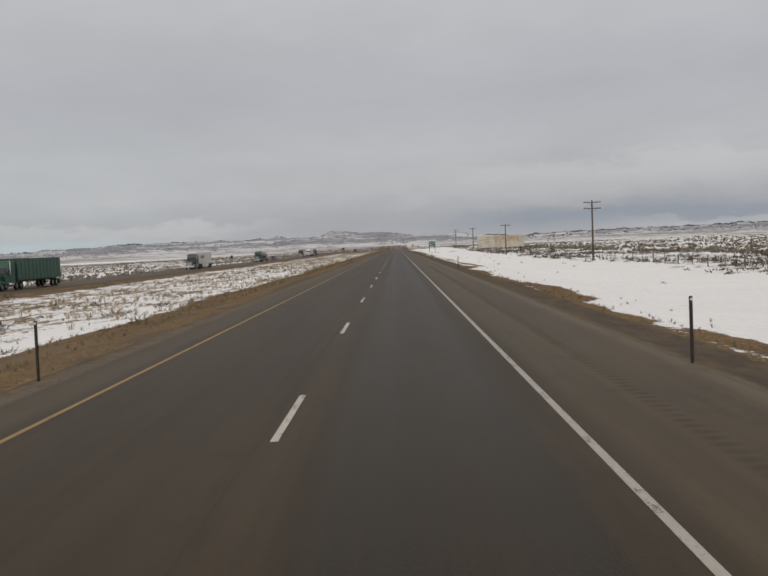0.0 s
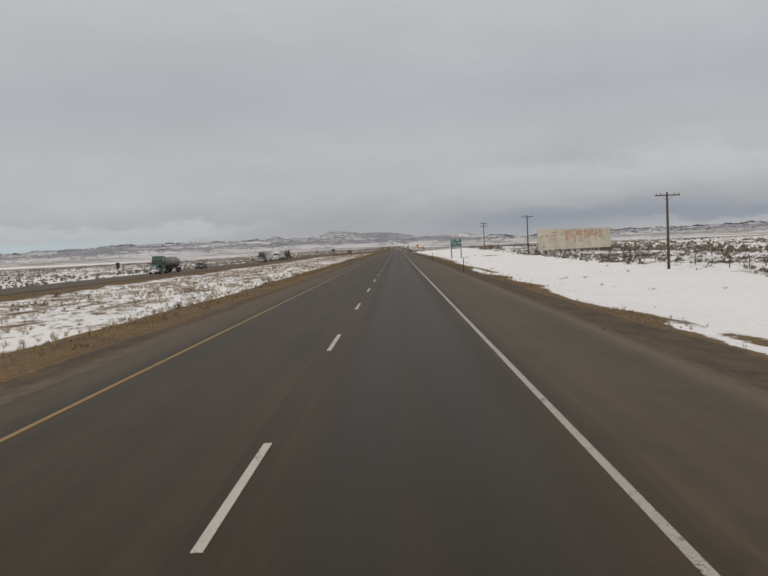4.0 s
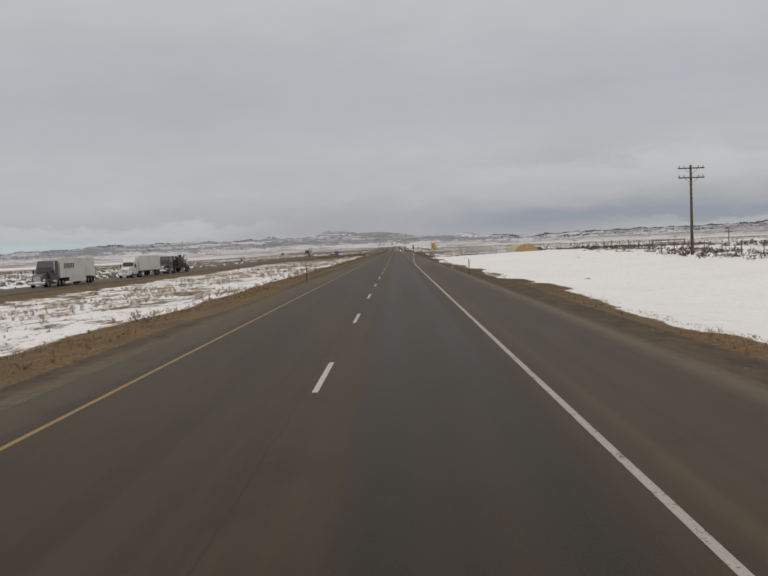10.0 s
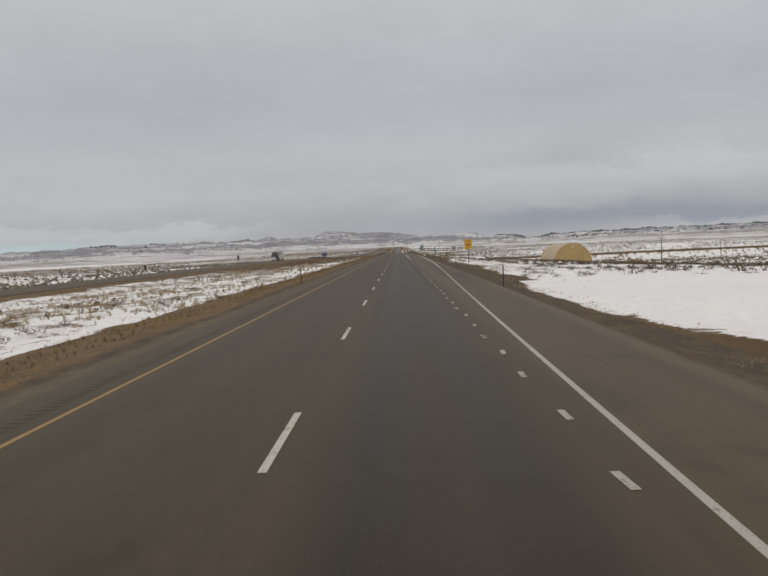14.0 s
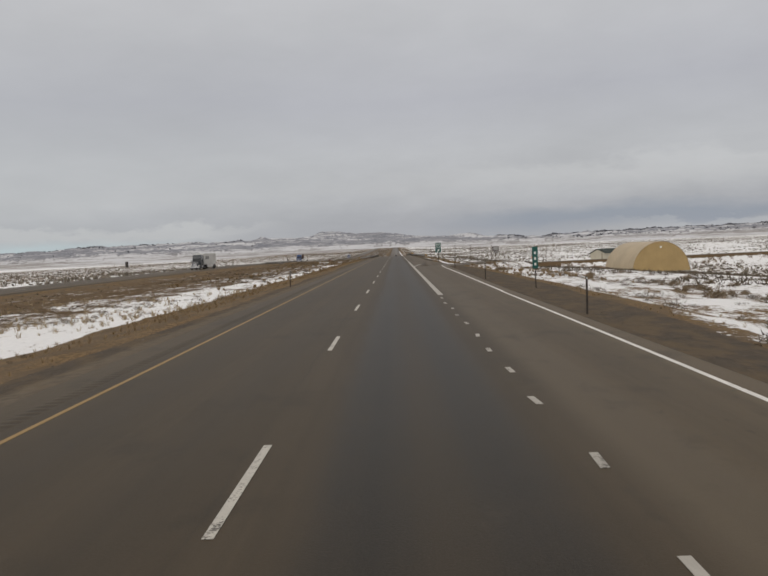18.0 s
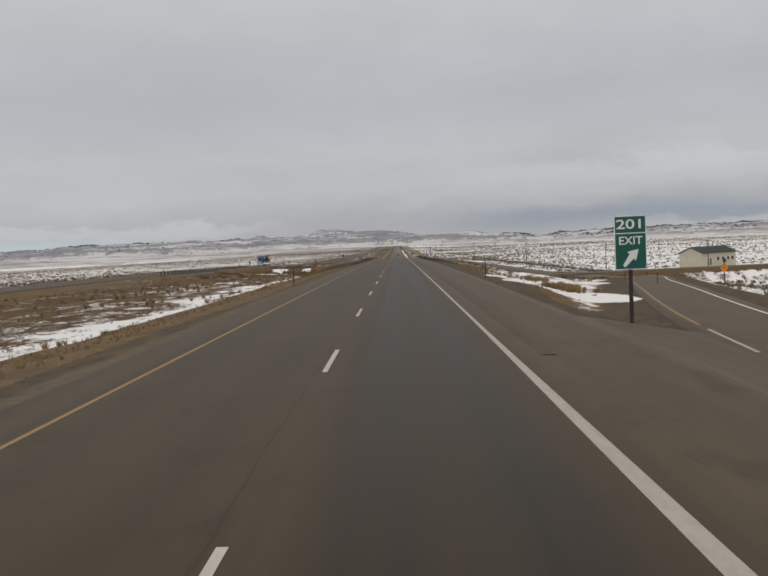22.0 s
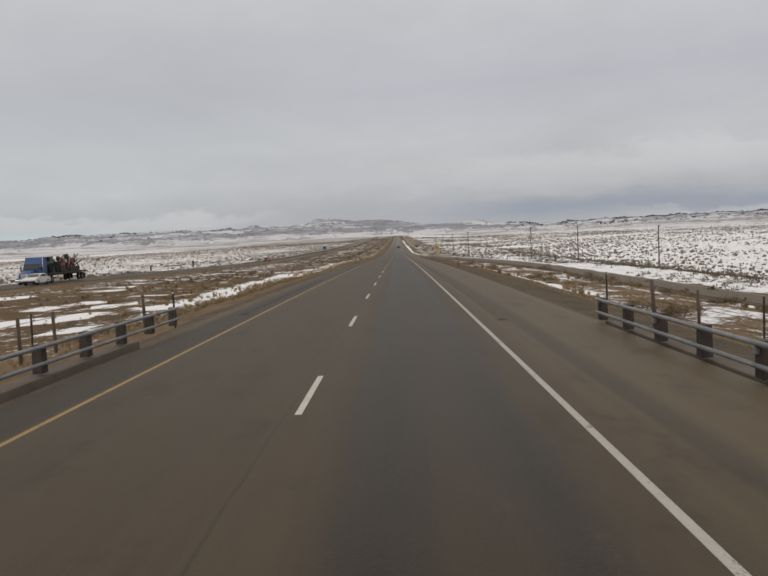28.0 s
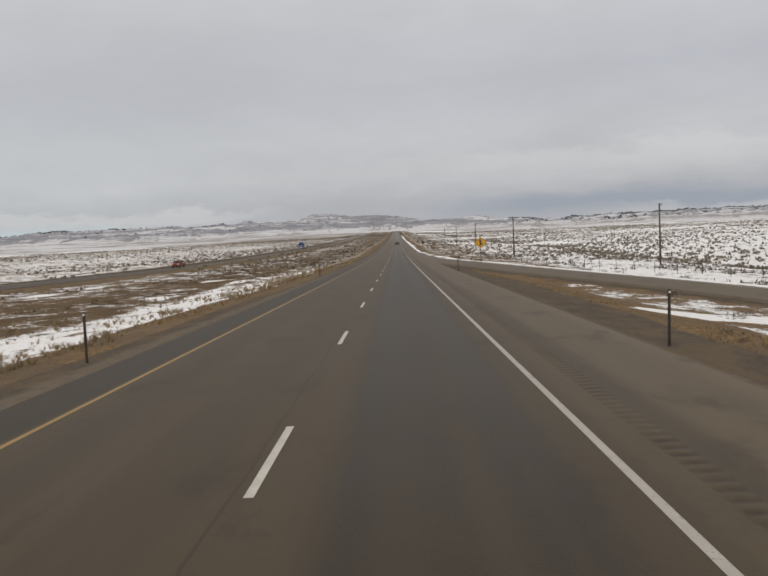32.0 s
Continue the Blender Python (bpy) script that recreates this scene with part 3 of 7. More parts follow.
def prism(outline, axis, a, b, bevel=0.0):
    """An outline of (u, v) pushed along an axis from a to b."""
    def put(u, v, w):
        return {"x": (w, u, v), "y": (u, w, v), "z": (u, v, w)}[axis]
    bm = bmesh.new()
    r0 = [bm.verts.new(put(u, v, a)) for u, v in outline]
    r1 = [bm.verts.new(put(u, v, b)) for u, v in outline]
    k = len(outline)
    bm.faces.new(r0[::-1])
    bm.faces.new(r1)
    for i in range(k):
        bm.faces.new((r0[i], r0[(i + 1) % k], r1[(i + 1) % k], r1[i]))
    if bevel:
        bmesh.ops.bevel(bm, geom=list(bm.edges), offset=bevel, segments=2, affect="EDGES", profile=0.6)
    bmesh.ops.recalc_face_normals(bm, faces=bm.faces)
    return bm


def bulk(name, v, f, material, label="", category="", kind="", parent=None, smooth=False):
    """One mesh from arrays of places and of faces."""
    me = bpy.data.meshes.new(name)
    me.from_pydata(v.tolist(), [], f.tolist())
    if smooth:
        me.polygons.foreach_set("use_smooth", np.ones(len(me.polygons), bool))
    me.materials.append(material)
    ob = new(name, me)
    ob.parent = parent
    return tagged(ob, label=label, category=category, kind=kind)


# ---- the lie of the land ----
rng = np.random.default_rng(11)
LATTICE = rng.random((256, 256))


def vnoise(x, y):
    """Smooth noise from 0 to 1 on arrays."""
    x, y = np.asarray(x, float), np.asarray(y, float)
    xi, yi = np.floor(x).astype(int), np.floor(y).astype(int)
    fx, fy = x - xi, y - yi
    fx, fy = fx * fx * (3 - 2 * fx), fy * fy * (3 - 2 * fy)
    g = lambda i, j: LATTICE[(xi + i) % 256, (yi + j) % 256]
    return (g(0, 0) * (1 - fx) + g(1, 0) * fx) * (1 - fy) + (g(0, 1) * (1 - fx) + g(1, 1) * fx) * fy


def fbm(x, y, octaves=4, gain=0.5):
    s, a, tot = 0.0, 1.0, 0.0
    for k in range(octaves):
        s, tot = s + a * vnoise(x * 2 ** k + 17.3 * k, y * 2 ** k + 5.1 * k), tot + a
        a *= gain
    return s / tot


def step(x, a, b):
    t = np.clip((np.asarray(x, float) - a) / (b - a), 0, 1)
    return t * t * (3 - 2 * t)


# the highway's grade in degrees: level, then falling over a crest, then climbing far off
S = np.arange(-1000.0, 6000.0, 1.0)
GRADE = np.where(S < 700, 0.0, -np.clip((S - 700) / 300.0, 0, 1.0) ** 1.4)
GRADE = GRADE + 1.0 * step(S, 1040, 1340) + 0.50 * step(S, 1400, 1900)
PROFILE = np.concatenate([[0], np.cumsum(np.tan(np.radians(GRADE[:-1])))])


def zr(y):
    return np.interp(y, S, PROFILE)


def lane_z(y):
    return float(zr(y))


CROSS_Y, CROSS_Z = 868.0, -5.6
RAMP_OFF = [(3.8, 590, 0), (3.75, 630, 0), (3.7, 652, 0), (4.05, 664, -0.05), (4.85, 671, -0.17), (5.85, 678, -0.33), (7.0, 685, -0.48), (8.9, 697, -0.75), (11.0, 709, -0.98), (13.3, 722, -1.15),
            (15.9, 734, -1.3), (18.8, 746, -1.5), (24.3, 768, -2.05), (29.5, 786, -2.6), (34.0, 808, -3.5), (36.6, 828, -4.5), (38.4, 848, -5.2), (39.5, 866, -5.5)]
RAMP_ON = [(36.0, 870, -5.5), (33.5, 900, -5.3), (30.0, 950, -4.9), (26.0, 1000, -4.5), (22.9, 1026, -4.15), (18.8, 1052, -4.05), (13.0, 1079, -3.98),
           (8.6, 1105, lane_z(1105) - 0.06), (5.4, 1140, lane_z(1140)), (4.0, 1180, lane_z(1180)), (3.0, 1230, lane_z(1230))]


def smooth_line(pts, per=8):
    """A Catmull-Rom line through the points."""
    p = np.array([pts[0]] + list(pts) + [pts[-1]], float)
    out = []
    for i in range(1, len(p) - 2):
        for k in range(per):
            t = k / per
            out.append(0.5 * (2 * p[i] + (p[i + 1] - p[i - 1]) * t + (2 * p[i - 1] - 5 * p[i] + 4 * p[i + 1] - p[i + 2]) * t ** 2
                              + (3 * p[i] - 3 * p[i + 1] + p[i + 2] - p[i - 1]) * t ** 3))
    out.append(p[-2])
    return np.array(out)


OFF, ON = smooth_line(RAMP_OFF), smooth_line(RAMP_ON)
OPP_X, OPP_DROP = -49.5, -0.70


def opp_drop(y):
    """Height of the far carriageway over the near one."""
    return np.interp(y, [0, 500, 790, 900, 1000, 1100], [-1.25, -1.2, -0.75, -0.65, -0.5, -0.45])


# skyline of the far hills: bearing and height in degrees
SKY_ANGLE = [-180, -60, -35, -26.4, -23.5, -20.5, -17.3, -14, -11.5, -9.2, -6.7, -5.9, -5.4, -4, -1.9, 0.4, 2.9, 3.7, 4.3, 4.9, 6.2, 9, 11.3, 12.8, 16.1, 18.6, 20.8, 24.2, 35, 60, 180]
SKY_RISE = [0.5, 0.6, 0.66, 0.69, 0.78, 0.89, 0.98, 0.95, 0.95, 1.06, 0.98, 1.02, 1.27, 1.31, 1.12, 0.94, 0.70, 0.73, 0.88, 0.86, 0.58, 0.46, 0.50, 0.59, 0.57, 0.56, 0.60, 0.62, 0.62, 0.6, 0.5]
CREST = 4370.0


def far_hills(a, r):
    """Height of the far hills by bearing and distance."""
    t = np.clip((r - 1700) / (CREST - 1700), 0, 1.15)
    broad = np.interp(a, [-180, -35, -26, -17, -9, -4, 1, 5, 9, 13, 21, 35, 180], [0.5, 0.66, 0.7, 0.97, 1.0, 1.15, 0.9, 0.7, 0.5, 0.55, 0.6, 0.62, 0.5])
    exact = np.interp(a, SKY_ANGLE, SKY_RISE)
    top = np.tan(np.radians(broad + (exact - broad) * step(t, 0.80, 1.0))) * CREST + 1.5
    jag = fbm(a * 1.1 + 40, r * 0.0016, 6, 0.62) - 0.5
    ridges = np.abs(fbm(a * 0.7 + 11, r * 0.0022 + 3, 5, 0.6) - 0.5)
    f = t ** 1.15
    return -15 + (top + 15) * f * (1 - 0.8 * step(r, CREST + 30, CREST + 500)) + (jag * 26 - ridges * 20 + 3) * step(r, 2000, 3000) * (0.55 + 0.45 * t)


def land(x, y):
    """Height of the ground."""
    x, y = np.broadcast_arrays(np.asarray(x, float), np.asarray(y, float))
    base = zr(y)
    yk = [-400, 60, 200, 300, 350, 395, 440, 475, 510, 600, 700, 760, 800, 860, 900, 1000, 1100, 1300, 6000]
    r14 = np.interp(y, yk, [-.8, -.8, -.85, -1.05, -.6, -.1, .12, 0, -.7, -1.0, -1.2, -1.7, -1.6, -2.4, -1.7, -1.2, -1.1, -.9, -.9])
    r29 = np.interp(y, yk, [-1.2, -1.2, -1.2, -.6, -.2, .3, .75, .4, -1.2, -2.4, -3.0, -3.6, -4.3, -5.0, -4.2, -2.4, -2.2, -1.5, -1])
    r80 = np.interp(y, yk, [-1.3, -1.3, -1.2, -1, -.5, .1, .4, -.6, -2.5, -4.8, -6.3, -7.4, -8.1, -8.2, -8.3, -8.0, -5.8, -3.0, -2])
    right = np.select([x < 5.2, x < 7.2, x < 14, x < 29, x < 80],
                      [-0.12 + 0 * x, -0.10 - 0.12 * (x - 5.2) / 2, -0.22 + (r14 + 0.22) * step(x, 6.4, 14), r14 + (r29 - r14) * step(x, 14, 29), r29 + (r80 - r29) * step(x, 29, 80)],
                      r80 - 1.5 * step(x, 80, 500))
    l = -x
    m16 = np.interp(y, [-400, 480, 560, 760, 860, 900, 1000, 6000], [-1.0, -1.0, -1.05, -1.25, -1.8, -1.35, -0.95, -0.95])
    od = opp_drop(y)
    left = np.select([l < 6.4, l < 8.6, l < 16, l < 38, l < 45, l < 57, l < 64, l < 110],
                     [-0.12 + 0 * x, -0.10 - 0.14 * (l - 6.4) / 2.2, -0.24 + (m16 + 0.24) * step(l, 8, 16), m16 + (od - 0.45 - m16) * step(l, 16, 36), od - 0.45 + 0.33 * step(l, 38, 44),
                      od - 0.14, od - 0.14 - 0.5 * step(l, 57, 64), od - 0.64 - 1.2 * step(l, 64, 110)], od - 1.84 - 5.0 * step(l, 110, 700))
    z = base + np.where(x >= 0, right, left)
    rough = (fbm(x * 0.23, y * 0.23, 3) - 0.5) * 0.55 * np.minimum(step(x, 8.5, 15) + step(l, 10, 16) * (1 - step(l, 34, 42)) + step(l, 60, 70), 1)
    z = z + rough * 0.8 + (fbm(x * 0.02, y * 0.02, 3) - 0.5) * 3.0 * (step(x, 60, 300) + step(l, 80, 300))
    # the underpass road and its cutting
    cut = CROSS_Z - 0.12 + np.maximum(np.abs(y - CROSS_Y) - 6.5, 0) * 0.42
    span = step(np.abs(y - CROSS_Y), 34, 18) * step(x, 130, 60) * step(l, 130, 80)
    z = np.where((np.abs(y - CROSS_Y) < 40), z + (np.minimum(z, cut) - z) * np.clip(span * 3, 0, 1), z)
    # the ground is graded to meet the ramps
    for line, half in ((OFF, 3.4), (ON, 3.2)):
        near = (np.abs(x) < 60) & (y > line[0, 1] - 15) & (y < line[-1, 1] + 15) & (x > 0)
        if near.any():
            xx, yy = x[near], y[near]
            best, bz = np.full(xx.shape, 1e9), np.zeros(xx.shape)
            for p, q in zip(line[:-1], line[1:]):
                d = q[:2] - p[:2]
                t = np.clip(((xx - p[0]) * d[0] + (yy - p[1]) * d[1]) / (d @ d), 0, 1)
                dist = np.hypot(xx - p[0] - t * d[0], yy - p[1] - t * d[1])
                hit = dist < best
                best = np.where(hit, dist, best)
                bz = np.where(hit, p[2] + t * (q[2] - p[2]), bz)
            w = 1 - step(best, half + 0.6, half + 6.0)
            zz = z[near]
            z = z.copy()
            z[near] = np.where(xx > 5.2, zz + (bz - 0.16 - zz) * w, np.minimum(zz, bz - 0.14) * w + zz * (1 - w))
    # the side road lies on its own low bed
    bed = CROSS_Z + np.interp(x, [-420, -130, 130, 900], [-1.5, 0, 0.6, 2]) - 0.15
    on_bed = (1 - step(np.abs(y - CROSS_Y), 4.6, 10)) * step(x, -419, -400) * (1 - step(x, 860, 890))
    # the far plain lies level beside the highway
    away = np.maximum(step(np.abs(x), 25, 240), step(y, 3000, 3500))
    flat = np.interp(y, [-1000, 700, 1300, 2200, 6000], [0, 0, -2, -1, 0])
    zfar = z - base + flat
    swell = (fbm(x * 0.004, y * 0.004, 4, 0.5) - 0.5) * 9 * step(np.hypot(x, y - 600), 1000, 2200) * step(np.abs(x), 40, 260)
    z = z + (zfar - z) * away + swell
    return z + (bed - z) * on_bed


def land_at(x, y):
    return float(land(np.array([float(x)]), np.array([float(y)]))[0])


def cover(x, y):
    """How much snow, dry grass and gravel lie on the ground."""
    l = -x
    wob = (fbm(x * 0.11 + 9, y * 0.05, 3) - 0.5)
    wr = x + wob * 5.0 + (fbm(x * 0.5, y * 0.22 + 4, 2) - 0.5) * 2.0
    edge = np.interp(y, [-400, 270, 300, 322, 345, 380, 440, 480, 520, 650, 760, 900, 1000, 6000], [8.6, 8.6, 9.7, 9.5, 8.4, 7.6, 6.9, 7.2, 8.6, 9.2, 8.4, 9.5, 10.0, 10.5])
    full_r = np.interp(y, [-400, 460, 500, 540, 690, 720, 830, 895, 960, 1100, 1250, 6000], [.98, 1.0, .80, .56, .55, .60, .58, .39, .42, .46, .44, .42])
    s_r = step(wr, edge - 0.5, edge + 0.9) * full_r
    field = np.interp(y, [-400, 330, 420, 480, 540, 700, 960, 1150, 1300, 6000], [.60, .62, .70, .68, .64, .62, .64, .64, .58, .56])
    drift = step(fbm(x * 1.1, y * 0.045 + 9, 3), 0.54, 0.66) * step(x, 6.9, 7.4) * (1 - step(x, 9.0, 10.5))
    s_r = np.maximum(s_r, 0.80 * drift * (1 - step(y, 440, 480)))
    s_r = np.where(x > 24, s_r + (field - s_r) * step(x + wob * 8, 24, 31), s_r)
    s_r = np.where((x > 60), 0.58 + 0.08 * step(y, 800, 1000), s_r)
    wl = l + wob * 4.0
    late = step(y, 590, 655)
    lead = np.interp(y, [-400, 470, 560, 860, 905, 6000], [12.0, 12.2, 12.6, 12.3, 9.8, 10.2])
    strip = np.interp(y, [-400, 540, 600, 640, 700, 790, 830, 925, 938, 1020, 1150, 1300], [.66, .66, .68, .64, .64, .62, .36, .36, .70, .68, .48, .38])
    s_l = step(wl, lead, lead + 1.0) * strip
    inner = np.interp(y, [-400, 540, 620, 790, 820, 870, 960, 6000], [.57, .57, .46, .40, .32, .32, .36, .36])
    wide = np.interp(y, [540, 585, 640, 690, 6000], [14.5, 19.5, 19.0, 16.7, 16.7])
    s_l = s_l + (inner - s_l) * step(wl, wide, wide + 4.0 - 2.4 * late)
    s_l = s_l + (0.56 - 0.27 * late + 0.14 * step(y, 940, 1000) - s_l) * step(wl, 25, 31)
    s_l = s_l + (0.20 - s_l) * step(wl, 39.5, 41.5)
    s_l = np.where(l > 57.8, 0.62 - 0.09 * step(y, 700, 900), s_l)
    s_l = np.where(l > 110, 0.60 - 0.09 * step(y, 700, 900) - 0.06 * step(l, 140, 260) + 0.16 * (vnoise(x * 0.004, y * 0.0025 + 40) - 0.5), s_l)
    rr = np.hypot(x, y - 600)
    away = np.degrees(np.arctan2(l, np.maximum(y - 500, 1.0)))
    white = 0.43 + 0.37 * step(away, 8, 15)
    s_l = np.where((l > 60) & (rr > 800), s_l + (white - s_l) * step(rr, 1150, 1650) * (1 - 0.6 * step(rr, 2000, 2500)), s_l)
    bands = 0.62 + 0.50 * (fbm(x * 0.0011 + 7, y * 0.004, 4, 0.6) - 0.5)
    s_r = np.where(rr > 700, s_r + (bands - s_r) * step(rr, 700, 1100) * step(x, 60, 160), s_r)
    snow = np.where(x > 0, s_r, s_l)
    grass = np.clip(np.where(x > 0, 1 - 0.5 * step(x, 14, 30), 1 - 0.25 * step(l, 44, 60) - 0.75 * step(l, 13, 17) * step(y, 540, 600) * (1 - step(l, 34, 42))), 0, 1)
    grass = np.where((x > 0) & (x < 14), grass * (1 - 0.8 * step(y, 340, 375) * (1 - step(y, 480, 510))), grass)
    g = np.where(x > 0, step(x, 5.0, 5.3) * (1 - step(x + wob * 1.2, 6.7, 7.6)), step(l, 6.2, 6.5) * (1 - step(l + wob * 1.6, 7.5, 8.5)))
    g = np.where((y > 480) & (y < 715) & (x > 0), np.maximum(g, step(x, 5.0, 5.3) * (1 - step(x + wob * 1.6, 7.9, 9.2))), g)
    g = np.where((y > 715) & (x > 0), np.maximum(g, 1 - step(x + wob * 2, 7.0, 8.4)), g)
    g = np.where((y > 706) & (y < 729) & (x > 4.8) & (x < 13), 1.0, g)
    snow = np.where((y > 706) & (y < 726) & (x > 4.8) & (x < 13), snow * 0.2, snow)
    g = np.where((l > 44.6) & (l < 58), 1.0, g)
    near_off = np.zeros_like(x)
    for line, rim in ((OFF, 3.6), (ON, 2.6)):
        d = np.full(x.shape, 1e9)
        sel = (x > 0) & (x < 60) & (y > 560) & (y < 1300)
        if sel.any():
            dd = np.min(np.hypot(x[sel][:, None] - line[None, ::2, 0], (y[sel][:, None] - line[None, ::2, 1]) * 0.6), axis=1)
            d[sel] = dd
        near_off = np.maximum(near_off, 1 - step(d, rim, rim + 1.6))
    g = np.maximum(g, near_off)
    snow = snow * (1 - near_off)
    cutting = step(np.abs(y - CROSS_Y), 30, 14) * ((x < 60) & (l < 100))
    snow = snow * (1 - 0.55 * cutting)
    for px, py, rx, ry in ((8.3, 301.2, 0.9, 2.0), (8.4, 96, 1.0, 4), (8.1, 160, 0.9, 5), (9.6, 752, 2.0, 9), (12.5, 742, 2.4, 6), (13.8, 763, 3.0, 5), (10.0, 770, 1.2, 6),
                           (-22.3, 923, 1.9, 3.6), (-20.5, 926, 1.7, 4.2), (-26, 935, 0.8, 2.0), (-17.3, 918, 0.9, 1.6), (-21, 936.5, 1.2, 4.0), (-17.2, 934.5, 1.6, 3.4), (-15.4, 937, 1.5, 3.4),
                           (-24.6, 843, 1.8, 3.2), (-22.4, 842, 1.3, 2.6), (-31, 848, 1.0, 2.4), (-36, 868, 1.4, 2.4), (-28.5, 884, 2.0, 4.0), (-24, 876, 1.2, 4.0), (-22, 882, 1.0, 4.0), (-20, 890, 0.8, 3.4),
                           (12.5, 1034, 3.5, 2.2), (10.5, 1017, 3.0, 1.5), (12.2, 999, 2.6, 2.4), (8.6, 752, 1.9, 3.0), (8.0, 743, 1.0, 2.4), (17.5, 771, 3.6, 4.5), (18, 789, 4.0, 4.0), (11.5, 985, 2.6, 4), (9.9, 926, 0.6, 7), (11.6, 934, 1.5, 9), (10.4, 948, 0.7, 10), (11.4, 966, 1.6, 5), (9.4, 978, 0.6, 8)):
        d2 = ((x - px) / rx) ** 2 + ((y - py) / ry) ** 2
        snow = np.maximum(snow, 1.05 * (1 - step(d2 + 0.9 * wob, 0.5, 1.5)))
    # scattered lumps of old snow in the brown median past the bridge
    lumps = np.random.default_rng(77)
    for k in range(34):
        px, py, rx, ry = -lumps.uniform(15, 37), lumps.uniform(925, 1150), lumps.uniform(0.6, 1.7), lumps.uniform(1.0, 3.4)
        d2 = ((x - px) / rx) ** 2 + ((y - py) / ry) ** 2
        snow = np.maximum(snow, 1.0 * (1 - step(d2 + 0.9 * wob, 0.5, 1.5)))
    # a snow-free dark line across the drifted field, standing in for a bank's shaded edge
    bank = (1 - step(np.abs(y - 314.5 - 5 * wob), 0.5, 1.6)) * step(x, 14.5, 16) * (1 - step(x, 40, 46))
    snow = snow * (1 - 0.8 * bank * step(fbm(x * 0.25, y * 0.1 + 3, 2), 0.40, 0.55))
    # a long drift beyond the entry ramp and on along the shoulder
    ramp_x = np.interp(y, ON[:, 1], ON[:, 0])
    drift = step(x - ramp_x, 2.6, 3.6) * (1 - step(x - ramp_x + wob * 3, 4.0, 5.2)) * step(y, 930, 990) * (1 - step(y, 1900, 2100))
    snow = np.maximum(snow, 0.95 * drift * (x > 4))
    snow = np.where(np.abs(y - CROSS_Y) < 5.5, snow * (1 - (np.abs(x) < 200)), snow)
    return snow, grass, g


# ---- ground: one sheet out to the hills ----
def spread(a, b, first, grow):
    out, d = [a], first
    while out[-1] < b:
        out.append(out[-1] + d)
        d *= grow
    return out[1:]


gx = np.array([-v for v in spread(60, 3200, 1.2, 1.13)][::-1] + list(np.arange(-60, 46, 0.8)) + spread(45.2, 3200, 1.2, 1.13))
gy = np.array([-v for v in spread(40, 700, 4, 1.35)][::-1] + list(np.arange(-40, 1180, 1.5)) + spread(1178.5, 4900, 2.2, 1.028))
GX, GY = np.meshgrid(gx, gy)
fx, fy = GX.ravel(), GY.ravel()
fz = land(fx, fy)
nx, ny = len(gx), len(gy)
ii = (np.arange(ny - 1)[:, None] * nx + np.arange(nx - 1)[None, :]).ravel()
quads = np.stack([ii, ii + 1, ii + nx + 1, ii + nx], 1)
ground = bulk("ground", np.stack([fx, fy, fz], 1), quads, GROUND, "snow-patched winter prairie with dry grass, sagebrush and gravel verges", "ground", "structure", smooth=True)
me = ground.data
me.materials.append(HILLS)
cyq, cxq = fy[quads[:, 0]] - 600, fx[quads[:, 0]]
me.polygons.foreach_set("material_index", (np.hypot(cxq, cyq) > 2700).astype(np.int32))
for nm, val in zip(("snow", "grass", "gravel"), cover(fx, fy)):
    me.attributes.new(nm, "FLOAT", "POINT").data.foreach_set("value", val.astype(np.float32))

# ---- far hills round the plain ----
ha = np.concatenate([np.arange(-180, -34, 2.0), np.arange(-34, 34, 0.055), np.arange(34, 181, 2.0)])
hd = np.concatenate([np.linspace(1700, CREST, 58), [CREST + 40, CREST + 150, CREST + 480]])
HA, HD = np.meshgrid(ha, hd)
hz_ = far_hills(HA, HD)
na = len(ha)
ii = (np.arange(len(hd) - 1)[:, None] * na + np.arange(na - 1)[None, :]).ravel()
hv = np.stack([HD * np.sin(np.radians(HA)), 500 + HD * np.cos(np.radians(HA)), hz_], 2).reshape(-1, 3)
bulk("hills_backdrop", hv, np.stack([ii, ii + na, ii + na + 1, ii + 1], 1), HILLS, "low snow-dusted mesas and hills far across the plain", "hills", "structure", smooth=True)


# ---- roads ----
def ribbon(name, centre, half_l, half_r, thick, material, label, kind="structure", category="road", parent=None, skirt=0.25):
    """A road slab along a line of (x, y, z), with sloping edges."""
    c = np.array(centre, float)
    d = np.gradient(c[:, :2], axis=0)
    d /= np.linalg.norm(d, axis=1)[:, None]
    nrm = np.stack([d[:, 1], -d[:, 0]], 1)
    hl, hr = np.broadcast_to(half_l, len(c)), np.broadcast_to(half_r, len(c))
    rows = []
    for o, dz in ((-hl - skirt, -thick), (-hl, 0), (hr, 0), (hr + skirt, -thick)):
        rows.append(np.column_stack([c[:, :2] + nrm * o[:, None], c[:, 2] + dz]))
    v = np.stack(rows, 1).reshape(-1, 3)
    n = len(c)
    f = [(i * 4 + k, i * 4 + k + 1, i * 4 + k + 5, i * 4 + k + 4) for i in range(n - 1) for k in range(3)]
    return bulk(name, v, np.array(f), material, label, category, kind, parent)


ys = np.concatenate([np.arange(-160, 1400, 4.0), np.arange(1400, 3300, 25.0)])
main = np.column_stack([0 * ys, ys, zr(ys)])
